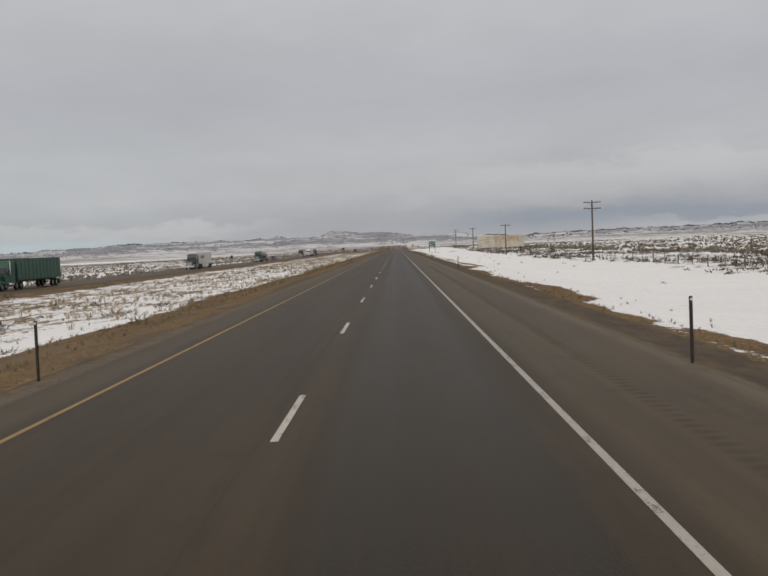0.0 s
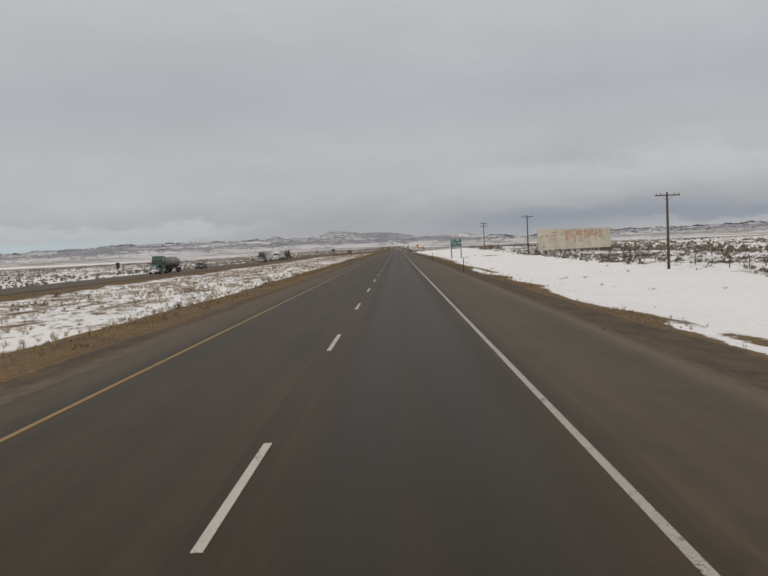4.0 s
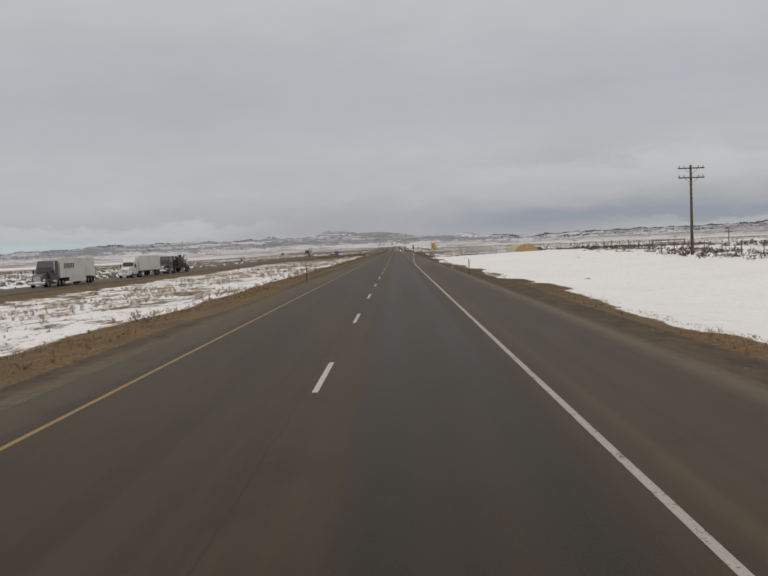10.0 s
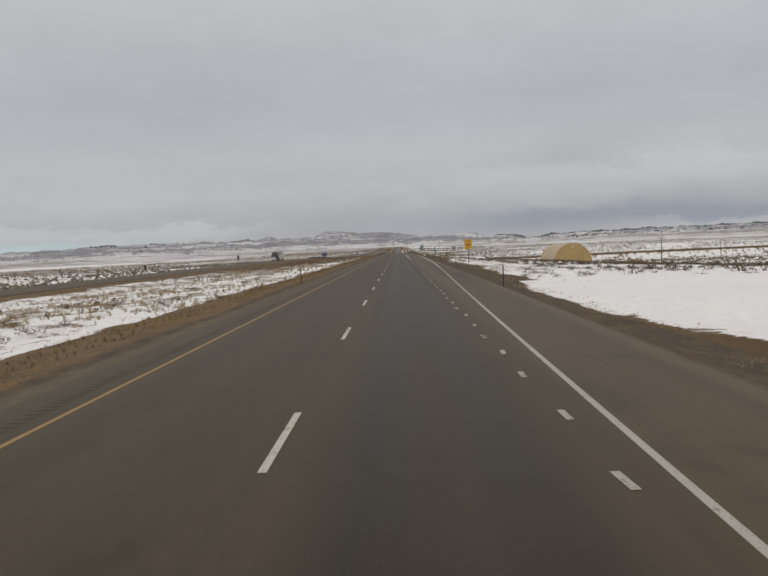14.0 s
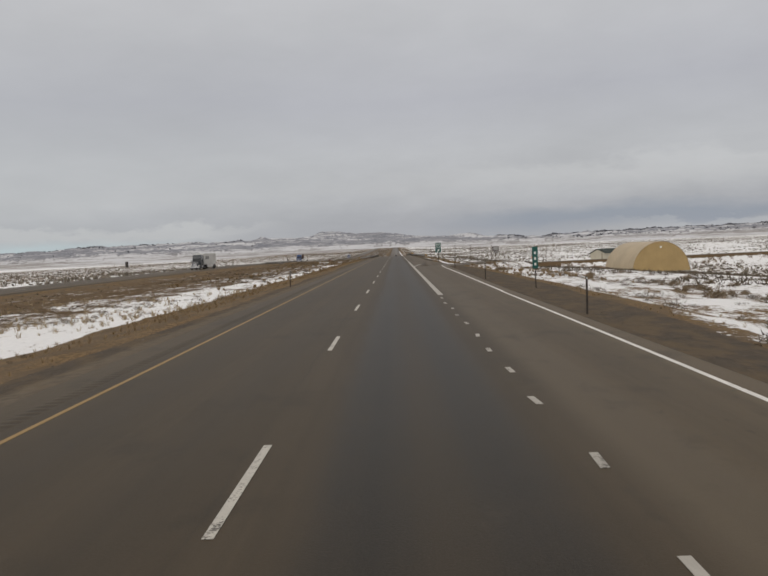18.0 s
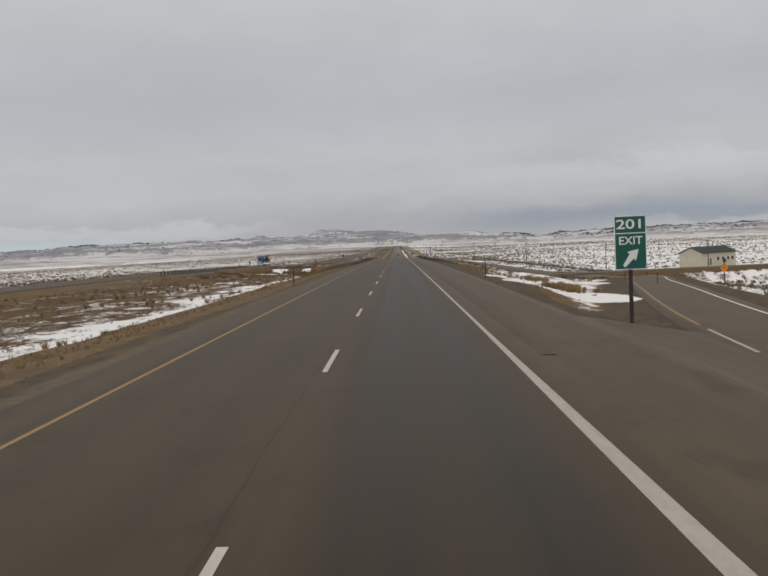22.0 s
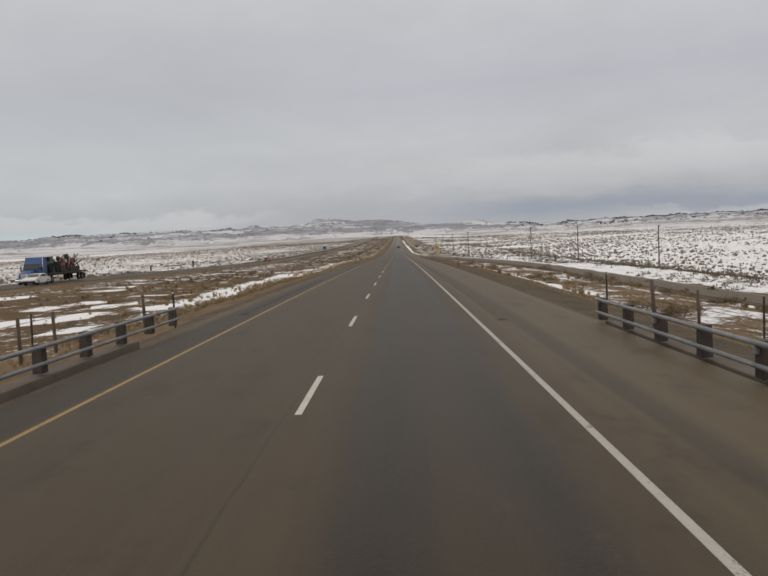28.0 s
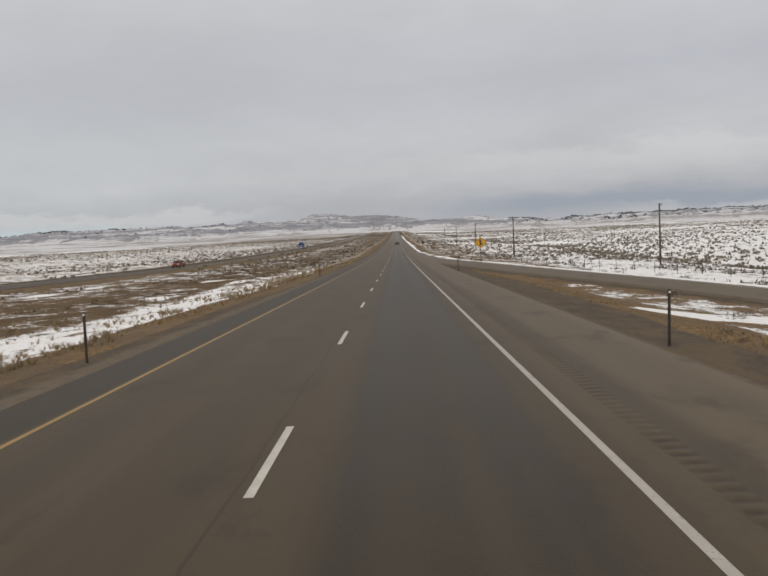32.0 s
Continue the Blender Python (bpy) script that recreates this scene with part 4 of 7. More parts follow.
right_half = np.interp(ys, [440, 500, 640, 652, 660, 704, 712], [5.15, 5.55, 5.7, 5.5, 2.75, 5.22, 5.22])
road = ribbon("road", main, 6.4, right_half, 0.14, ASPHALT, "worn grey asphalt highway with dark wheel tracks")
opp = ribbon("road_opposite", main + np.column_stack([0 * ys + OPP_X, 0 * ys, opp_drop(ys)]), 6.3, 4.2, 0.16, ASPHALT, "asphalt carriageway across the grassy median")
ramp_a = ribbon("road_exit_ramp", OFF - [0, 0, 0.004], 1.95, np.interp(OFF[:, 1], [590, 645], [1.70, 2.35]), 0.14, ASPHALT, "curving asphalt exit ramp dropping to the side road")
ramp_b = ribbon("road_entry_ramp", ON - [0, 0, 0.004], 2.2, 2.1, 0.14, ASPHALT, "asphalt entry ramp climbing to the highway")
cx_ = np.arange(-420, 900, 12.0)
cross_line = np.column_stack([cx_, np.full(len(cx_), CROSS_Y), CROSS_Z + np.interp(cx_, [-420, -130, 130, 900], [-1.5, 0, 0.6, 2])])
ribbon("road_underpass", cross_line, 3.4, 3.4, 0.12, ASPHALT, "narrow asphalt side road under the highway bridges")

PAINT = 0.006


def stripe_mesh(width, length, seg=1):
    bm = bmesh.new()
    box(bm, -width / 2, width / 2, 0, length, 0, 0.006)
    me = bpy.data.meshes.new("stripe")
    bm.to_mesh(me)
    bm.free()
    return me


def line_along(name, centre, width, material, parent, label):
    return ribbon(name, centre, width / 2, width / 2, 0.004, material, label, "", "", parent, 0.004)


def main_line(x, y0, y1, w, name, material, parent=road, dz=0.0, drop=0.0, label=""):
    yy = np.concatenate([np.arange(y0, min(y1, 1400), 4.0), np.arange(1400, y1, 25.0)]) if y1 > 1400 else np.append(np.arange(y0, y1, 4.0), y1)
    xs = x(yy) if callable(x) else np.full(len(yy), x)
    return line_along(name, np.column_stack([xs, yy, zr(yy) + PAINT + drop]), w, material, parent, label)


DASH_X, EDGE_X, YEL_X = -1.52, 2.14, -5.12
main_line(YEL_X, -150, 3250, 0.09, "yellow_line", YELLOW_LINE, label="continuous yellow edge line")
exit_edge = lambda y: EDGE_X + 0 * y + 3.0 * step(y, 400, 590)
main_line(exit_edge, -150, 470, 0.098, "edge_line", SOLID_LINE, label="continuous white edge line")
main_line(exit_edge, 470, 530, 0.098, "edge_line", DOT_PAINT, label="badly worn white edge line of the exit lane")
main_line(exit_edge, 530, float(OFF[OFF[:, 1] > 599][0, 1]), 0.098, "edge_line", NEW_LINE, label="fresh white edge line of the exit lane")
off_r = OFF[(OFF[:, 1] > 599) & (OFF[:, 1] < 862)]
d_ = np.gradient(off_r[:, :2], axis=0)
d_ /= np.linalg.norm(d_, axis=1)[:, None]
off_w = np.interp(off_r[:, 1], [592, 650], [1.34, 1.70])
line_along("ramp_edge_line", np.column_stack([off_r[:, 0] + d_[:, 1] * off_w, off_r[:, 1] - d_[:, 0] * off_w, off_r[:, 2] + 0.006]), 0.12, NEW_LINE, ramp_a, "white edge line")
left_r = OFF[(OFF[:, 1] > 709)]
d_ = np.gradient(left_r[:, :2], axis=0)
d_ /= np.linalg.norm(d_, axis=1)[:, None]
left_r = np.column_stack([left_r[:, 0] - d_[:, 1] * 1.7, left_r[:, 1] + d_[:, 0] * 1.7, left_r[:, 2] + 0.006])
line_along("ramp_white_line", left_r[left_r[:, 1] < 719], 0.12, SOLID_LINE, ramp_a, "white line at the head of the ramp")
line_along("ramp_yellow_line", left_r[left_r[:, 1] > 718], 0.12, YELLOW_LINE, ramp_a, "yellow edge line")
# paved gore between the highway and the falling ramp


def gore_z(x, y):
    """Height of the paved gore, which leans from the highway to the ramp."""
    c, z = np.interp(y, OFF[:, 1], OFF[:, 0]), np.interp(y, OFF[:, 1], OFF[:, 2])
    inner = np.interp(y, [660, 704], [2.6, 5.0])
    outer = np.maximum(c - 1.8, inner + 0.15)
    return z * np.clip((np.asarray(x, float) - inner) / (outer - inner), 0, 1)


ay = np.arange(654.0, 714.1, 1.5)
av = []
for y in ay:
    inner = float(np.interp(y, [660, 704], [2.6, 5.0]))
    outer = max(inner + 0.15, float(np.interp(y, OFF[:, 1], OFF[:, 0])) - 1.75)
    for k in range(7):
        x = inner + (outer - inner) * k / 6
        av.append((x, y + 2.0 * (k / 6) * float(step(y, 700, 714)), float(gore_z(x, y)) - 0.003))
ai = (np.arange(len(ay) - 1)[:, None] * 7 + np.arange(6)[None, :]).ravel()
bulk("gore_apron", np.array(av), np.stack([ai, ai + 1, ai + 8, ai + 7], 1), ASPHALT, "paved gore leaning down to the ramp", "", "", road)
gy_ = np.arange(602.0, 717, 4.0)
ribbon("gore_line", np.column_stack([0 * gy_ + EDGE_X, gy_, zr(gy_) + PAINT]), 0.049 + 0.071 * step(gy_, 715, 685), 0.049 + 0.071 * step(gy_, 715, 685), 0.004, SOLID_LINE, "broad white gore line tapering to the edge line", "", "", road, 0.004)
main_line(EDGE_X, 713, 3250, 0.098, "edge_line", SOLID_LINE, label="continuous white edge line")
gl = smooth_line([(2.2, 659.5, 0), (2.42, 664, 0), (2.78, 667.6, 0), (3.1, 671.5, 0), (3.62, 676, 0), (4.5, 682, 0), (5.15, 686.6, 0)], 4)[:, :2]
line_along("gore_line", np.column_stack([gl, gore_z(gl[:, 0], gl[:, 1]) + PAINT + 0.006]), 0.21, SOLID_LINE, road, "white gore line splitting from the highway")
line_along("ramp_edge_line", ON[ON[:, 1] < 1215] + [1.75, 0, 0.006], 0.11, SOLID_LINE, ramp_b, "white edge line")
for dx_, mat_, nm_ in ((3.55, YELLOW_LINE, "yellow_line"), (-3.65, SOLID_LINE, "edge_line")):
    oy = np.arange(-150, 1800, 8.0)
    line_along(nm_, np.column_stack([0 * oy + OPP_X + dx_, oy, zr(oy) + opp_drop(oy) + 0.008]), 0.11, mat_, opp, "continuous edge line of the far carriageway")
# worn marks on the splitting line
worn = stripe_mesh(0.24, 1.9)
worn.materials.append(DOT_PAINT)
for x, y, a in ((5.35, 688.0, -9), (5.95, 691.6, -9), (6.6, 695.3, -9), (6.95, 697.3, -9), (7.3, 699.3, -9), (7.66, 701.3, -10), (8.02, 703.3, -10)):
    shared("worn_dash", worn, road, pose(x, y, float(gore_z(x + 0.1, y + 0.9)) + PAINT, -1.6, 0, a))

# lane dashes: about 10 ft long, repainted a little longer in places, every 40 ft
DASH_Y = [0, 50, 70, 107, 130, 204, 229, 265, 290, 302, 326, 385, 422, 508, 545, 582, 606, 704, 728, 765, 800, 888, 924, 949, 985]
DASH_LONG = [3.05, 3.05, 3.5, 3.8, 3.5, 3.1, 3.3, 3.6, 4.0, 3.7, 3.45, 3.3, 3.05, 3.3, 3.5, 3.0, 3.3, 3.3, 3.4, 3.05, 3.05, 3.3, 3.35, 3.6, 3.05]
dash = {}
for k in range(60, 82):
    dash[k] = stripe_mesh(0.10, k * 0.05)
    dash[k].materials.append(WHITE_LINE)
for k in range(-8, 150):
    y = 9.95 + 12.192 * k
    y -= float(np.interp(y, [0, 100, 230, 290, 350, 380, 430, 505, 545, 575, 610, 700, 765, 800, 900, 980, 1010], [0.27, 0.5, 0.55, 0.73, 0.87, 2.3, 2.4, 1.35, 1.25, 0.65, 0.95, 0.95, 0.45, 0.2, 0, 0.05, 0.3]))
    slope = math.degrees(math.atan((lane_z(y + 3) - lane_z(y)) / 3))
    shared("lane_dash", dash[int(round(float(np.interp(y, DASH_Y, DASH_LONG)) / 0.05))], road, pose(DASH_X, y, lane_z(y) + 0.002, slope, 0, 0))
for k in range(0, 70):
    y = 9.95 + 12.192 * 2 * k
    shared("lane_dash", dash[61], opp, pose(OPP_X, y, lane_z(y) + float(opp_drop(y)) + 0.002, 0, 0, 0))
# short dots along the exit lane
dot = stripe_mesh(0.10, 0.62)
dot.materials.append(DOT_PAINT)
for k in range(62):
    y = 413.13 + 3.048 * k
    y += 1.58 * float(np.interp(y, [425, 500], [0, 1])) - 1.41
    shared("exit_lane_dot", dot, road, pose(EDGE_X - 0.07 + 0.02 * (k * 7 % 5 - 2), y + 0.1 * (k * 3 % 4 - 1.5), 0.002, 0, 0, (k * 5 % 7 - 3) * 1.2))

# rumble strips: soft ridges and soiled troughs milled across both shoulders
WAVE = 0.5 + 0.5 * np.cos(np.linspace(0, 2 * math.pi, 7)[:-1])
for xa, xb, y0, y1 in ((3.34, 3.70, -4, 88), (2.70, 3.05, 705, 842), (2.70, 3.05, 900, 1120), (-5.82, -5.45, 225, 310), (-5.82, -5.45, 410, 660), (-5.95, -5.55, 906, 936)):
    ry = np.arange(y0, y1, 0.305 / 6)
    wave = np.resize(WAVE, len(ry))[:, None]
    across = np.array([0.0, 0.14, 0.5, 0.86, 1.0])
    full = np.array([0.0, 0.75, 1.0, 0.75, 0.0])[None, :]
    shift = 0.05 * (fbm(ry * 0.4, ry * 0 + 3, 3) - 0.5)[:, None]
    vx = xa + (xb - xa) * across[None, :] + shift
    vz = zr(ry)[:, None] - 0.003 + 0.014 * wave * full + 0.005 * (full > 0)
    v0 = np.stack([vx, np.broadcast_to(ry[:, None], vx.shape), vz], 2).reshape(-1, 3)
    ii = (np.arange(len(ry) - 1)[:, None] * 5 + np.arange(4)[None, :]).ravel()
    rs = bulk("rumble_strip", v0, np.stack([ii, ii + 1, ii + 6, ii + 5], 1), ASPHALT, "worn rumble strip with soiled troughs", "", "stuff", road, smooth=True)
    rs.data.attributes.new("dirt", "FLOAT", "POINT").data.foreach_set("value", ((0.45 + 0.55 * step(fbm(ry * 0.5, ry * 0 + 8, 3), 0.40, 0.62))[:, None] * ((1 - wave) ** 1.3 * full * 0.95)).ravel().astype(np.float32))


# ---- bridge over the side road ----
KERB = simple("dirt_covered_kerb_concrete", (0.13, 0.112, 0.092), 0.9, 0, 0.2, 1.0, 0.2, (0.09, 0.075, 0.06), 0.5)


def bridge(x0, x1, dz, label):
    top = lane_z(CROSS_Y) + dz
    slope = math.degrees(math.atan((lane_z(CROSS_Y + 20) - lane_z(CROSS_Y - 20)) / 40))
    b = thing("bridge", pose(0, CROSS_Y, top, slope, 0, 0), label, "bridge")
    part("deck", boxes((x0, x1, -19, 19, -0.95, -0.19), bevel=0.04), CONCRETE, b)
    for y in (-19.6, 18.4):
        part("abutment", boxes((x0 + 0.3, x1 - 0.3, y, y + 1.2, CROSS_Z - 1.5 - top, -0.955), bevel=0.03), CONCRETE, b)
    for x in np.linspace(x0 + 1.2, x1 - 1.2, 4):
        part("girder", boxes((x - 0.2, x + 0.2, -18.3, 18.3, -1.9, -0.955), bevel=0.02), CONCRETE, b)
    for x, w in ((x0, 1), (x1, -1)):
        part("kerb", boxes((x, x + 0.45, -28, 30, -0.20, 0.02) if w > 0 else (x - 0.45, x, -28, 30, -0.20, 0.02), bevel=0.03), KERB, b)
    return b


bridge(-7.45, 5.75, 0.0, "concrete highway bridge with low kerbs over the side road")
bridge(OPP_X - 7.0, OPP_X + 5.2, OPP_DROP, "concrete bridge of the far carriageway over the side road")


# ---- guardrails ----
def w_beam(bm, p, q, side):
    """A corrugated rail between two points, its ridges towards the road."""
    prof = [(u * 0.9, w * 0.78) for u, w in ((0, 0.155), (0.045, 0.115), (0.08, 0.085), (0.08, 0.06), (0.045, 0.035), (0.0, 0.0), (0.045, -0.035), (0.08, -0.06), (0.08, -0.085), (0.045, -0.115), (0, -0.155))]
    ends = []
    for c in (p, q):
        ends.append([bm.verts.new((c[0] + side * u, c[1], c[2] + w)) for u, w in prof] + [bm.verts.new((c[0] + side * (u - 0.012), c[1], c[2] + w)) for u, w in prof[::-1]])
    n = len(ends[0])
    for i in range(n):
        bm.faces.new((ends[0][i], ends[0][(i + 1) % n], ends[1][(i + 1) % n], ends[1][i])).smooth = True
    return bm


def solid_mesh(name, bm, material):
    me = bpy.data.meshes.new(name)
    bm.to_mesh(me)
    bm.free()
    me.materials.append(material)
    return me


GUARD_POST = solid_mesh("post", boxes((-0.05, 0.05, -0.04, 0.04, -0.9, 0.69), bevel=0.01), RUST_STEEL)
GUARD_BLOCK = solid_mesh("block", boxes((-0.05, 0.05, -0.05, 0.05, 0.42, 0.69), bevel=0.01), RUST_STEEL)


def guardrail(pts, side, label, base=0.0, low=0.0):
    g = thing("guardrail", pose(pts[0][0], pts[0][1], 0), label, "guardrail", "guardrails by the bridges")
    line = np.array(pts, float)
    total = np.concatenate([[0], np.cumsum(np.hypot(*np.diff(line, axis=0).T))])
    at = lambda s: (float(np.interp(s, total, line[:, 0])), float(np.interp(s, total, line[:, 1])))
    drop = lambda x, y: lane_z(y) if base else min(lane_z(y), land_at(x, y) + 0.16) - low * float(1 - step(y, pts[0][1], pts[0][1] + 26))
    stations = np.arange(0, total[-1] + 0.1, 1.905)
    for i, s in enumerate(stations):
        x, y = at(s)
        z = drop(x, y) + base - 0.12
        loc = pose(x - pts[0][0] - side * 0.17, y - pts[0][1], z)
        shared("post", GUARD_POST, g, loc)
        shared("block", GUARD_BLOCK, g, pose(x - pts[0][0] - side * 0.045, y - pts[0][1], z))
    for s in np.arange(0, total[-1] - 0.2, 3.81):
        a, b = at(s), at(min(s + 3.86, total[-1]))
        bm = w_beam(bmesh.new(), (a[0] - pts[0][0], a[1] - pts[0][1], drop(*a) + base + 0.44), (b[0] - pts[0][0], b[1] - pts[0][1], drop(*b) + base + 0.44), side)
        part("rail", bm, GALV, g)
    if not base:
        x, y = at(0)
        z = drop(x, y)
        part("end_section", w_beam(bmesh.new(), (0.06 if side < 0 else -0.06, -0.7, z + 0.10), (0, 0.05, z + 0.44), side), GALV, g, "rail end turned down to the ground")
    return g


guardrail([(-10.1, 793.5), (-9.5, 799), (-8.6, 812), (-7.6, 829), (-7.1, 843)], 1, "galvanised steel guardrail on dark posts along the median shoulder")
guardrail([(8.35, 803.4), (7.6, 809), (6.9, 817), (5.9, 829), (5.25, 841.5)], -1, "galvanised steel guardrail on dark posts along the outer shoulder", low=0.16)
guardrail([(OPP_X + 4.8, 896), (OPP_X + 5.2, 926)], -1, "galvanised guardrail of the far carriageway past its bridge", OPP_DROP)

RAIL_POST = solid_mesh("post", prism([(-0.14, 0.05), (0.14, 0.05), (0.12, 0.25), (0.11, 0.62), (-0.11, 0.62), (-0.12, 0.25)], "x", -0.10, 0.10, 0.015), RUST_STEEL)
BOLT_PLATE = solid_mesh("plate", boxes((-0.05, 0.05, -0.05, 0.05, 0.46, 0.55), bevel=0.01), GALV)


def bridge_rail(x, y0, y1, side, label, base=0.0):
    g = thing("bridge_railing", pose(x, y0, 0), label, "railing", "railings of the bridges")
    ys = np.arange(y0, y1 + 0.1, 2.35)
    for i, y in enumerate(ys):
        shared("post", RAIL_POST, g, pose(-side * 0.02, y - y0, lane_z(y) + base + 0.04))
        if i % 2 == 0 and side < 0:
            shared("plate", BOLT_PLATE, g, pose(side * 0.10, y - y0, lane_z(y) + base))
    for h, r in ((0.30, 0.040), (0.63, 0.043)):
        for a, b in zip(ys[:-1], ys[1:]):
            part("tube", tubes(((side * 0.14, a - y0, lane_z(a) + base + h), (side * 0.14, b - y0 + 0.01, lane_z(b) + base + h), r)), GALV, g)
    return g


bridge_rail(-7.12, 843, 902, 1, "two-tube steel bridge railing on stout dark posts by the yellow line")
bridge_rail(5.2, 841.5, 898.5, -1, "two-tube steel bridge railing on stout dark posts by the shoulder")
bridge_rail(OPP_X + 4.8, 841, 895, -1, "two-tube railing of the far carriageway bridge", OPP_DROP)


def hazard_marker(x, y, lean):
    z = land_at(x, y)
    s = thing("hazard_marker", pose(x, y, z), "yellow and black striped hazard board at the guardrail end", "road sign", "hazard boards at guardrail ends")
    part("post", boxes((-0.03, 0.03, 0.02, 0.06, -0.3, 0.85), bevel=0.005), RUST_STEEL, s)
    b = part("board", boxes((-0.17, 0.17, -0.012, 0.012, 0.30, 0.88), bevel=0.004), SIGN_YELLOW, s)
    for k in range(3):
        c = 0.26 + 0.24 * k
        pts = [(-0.165, c - 0.15 * lean), (0.165, c + 0.15 * lean), (0.165, c + 0.145 + 0.15 * lean), (-0.165, c + 0.145 - 0.15 * lean)]
        pts = [(u, min(max(w, 0.31), 0.87)) for u, w in pts]
        part("stripe", prism(pts, "y", -0.017, -0.0125), BLACK, b)


hazard_marker(-10.2, 792.8, -1)
hazard_marker(8.9, 803.7, 1)

# ---- roadside marker posts ----
POST_LABEL = "slim dark steel marker post with a small white reflector"


def marker_post(x, y, h=1.25, lean=0.0):
    z = land_at(x, y)
    p = thing("marker_post", pose(x, y, z, 0, lean, 0), POST_LABEL, "marker post", "marker posts along the highway")
    bm = prism([(-0.035, 0.0), (-0.012, -0.022), (0.012, -0.022), (0.035, 0.0), (0.012, -0.010), (-0.012, -0.010)], "z", -0.3, h)
    part("post", bm, RUST_STEEL, p)
    part("reflector", tubes(((0, -0.024, h - 0.06), (0, -0.030, h - 0.06), 0.026), n=12), SIGN_WHITE, p, "round white reflector")
    return p


for y in (15.2, 77.1, 133.5, 195.5, 257.1, 317.3, 380.5, 436, 482, 529, 560, 590.5, 621, 651.8):
    marker_post(5.55 - (0.06 if y < 50 else 0) + (0.25 if 50 < y < 400 else 0) + (0.8 if 500 < y < 640 else 0) + (0.9 if y > 640 else 0), y, lean=(y * 7 % 5 - 2) * 0.5)
for x, y in ((6.1, 746.6), (7.7, 907.2), (5.95, 959.1), (5.85, 1019.7), (5.8, 1080), (11.8, 706), (15.5, 718), (21.5, 757), (26, 783)):
    marker_post(x, y, lean=(y * 3 % 5 - 2) * 0.5)
marker_post(-7.42, 16.5, lean=0.4)
for y in (138.5, 259.8, 380.7, 502, 622.9, 747.8, 904, 1021.5, 1082):
    marker_post(-7.7, y, lean=(y * 5 % 5 - 2) * 0.4)
for y in (120, 240, 360, 480, 610, 700, 780, 960, 1080, 1200):
    x = OPP_X - 8.4
    p = marker_post(x, y)


# ---- writing on signs ----
def text_part(body, size, x, z, y, material, parent, width=0.0):
    cu = bpy.data.curves.new("lettering", "FONT")
    cu.body, cu.size, cu.align_x, cu.align_y = body, size, "CENTER", "CENTER"
    cu.extrude, cu.offset = 0.004, size * 0.012
    tmp = new("lettering_curve", cu)
    me = bpy.data.meshes.new_from_object(tmp)
    bpy.data.objects.remove(tmp)
    me.materials.clear()
    me.materials.append(material)
    ob = shared("lettering", me, parent, pose(x, y, z, 90, 0, 0))
    w = max(v.co.x for v in me.vertices) - min(v.co.x for v in me.vertices)
    if width:
        ob.scale = (width / w, 1, 1)
    return tagged(ob, label="white lettering" if material is SIGN_WHITE else "black lettering")


def i_post(x, y0, z0, z1, w=0.10):
    bm = boxes((x - w, x + w, y0, y0 + 0.02, z0, z1), (x - w, x + w, y0 + 0.14, y0 + 0.16, z0, z1), (x - 0.012, x + 0.012, y0 + 0.02, y0 + 0.14, z0, z1))
    return bm


# exit guide sign
s = thing("guide_sign", pose(13.77, 313.4, -0.06, 0, 0, -3), "green exit guide sign with white lettering on two posts", "road sign")
p = part("panel", boxes((-1.27, 1.27, -0.02, 0.02, 1.74, 3.68), bevel=0.006), SIGN_WHITE, s, "white sign border")
part("upper_face", boxes((-1.235, 1.235, -0.027, -0.0205, 3.055, 3.645)), SIGN_GREEN, p, "green upper sign face")
part("lower_face", boxes((-1.235, 1.235, -0.027, -0.0205, 1.775, 3.015)), SIGN_GREEN, p, "green lower sign face")
text_part("EXIT", 0.33, -0.62, 3.35, -0.030, SIGN_WHITE, s, 0.70)
text_part("201", 0.46, 0.43, 3.35, -0.030, SIGN_WHITE, s, 0.86)
text_part("Daley", 0.53, -0.47, 2.58, -0.030, SIGN_WHITE, s, 1.24)
text_part("Rd", 0.53, 0.71, 2.62, -0.030, SIGN_WHITE, s, 0.56)
text_part("1/4", 0.30, -0.40, 2.04, -0.030, SIGN_WHITE, s, 0.38)
text_part("MILE", 0.26, 0.26, 2.04, -0.030, SIGN_WHITE, s, 0.66)
for x in (-1.10, 1.10):
    z0 = land_at(13.77 + x, 313.5) - 0.3
    part("post", i_post(x, 0.025, z0, 3.62), RUST_STEEL, s)
    part("footing", tubes(((x, 0.1, z0), (x, 0.1, z0 + 0.36), 0.2), n=14), CONCRETE, s)
for z in (2.1, 2.7, 3.35):
    part("stringer", boxes((-1.20, 1.20, 0.021, 0.06, z - 0.03, z + 0.03), bevel=0.005), GALV, s)

# advisory exit speed sign
s = thing("advisory_sign", pose(11.42, 571.5, 0.16, 0, 0, -4), "yellow exit speed sign with black figures on a wooden post", "road sign")
p = part("panel", boxes((-0.60, 0.60, -0.016, 0.016, 1.42, 3.0), bevel=0.006), SIGN_YELLOW, s)
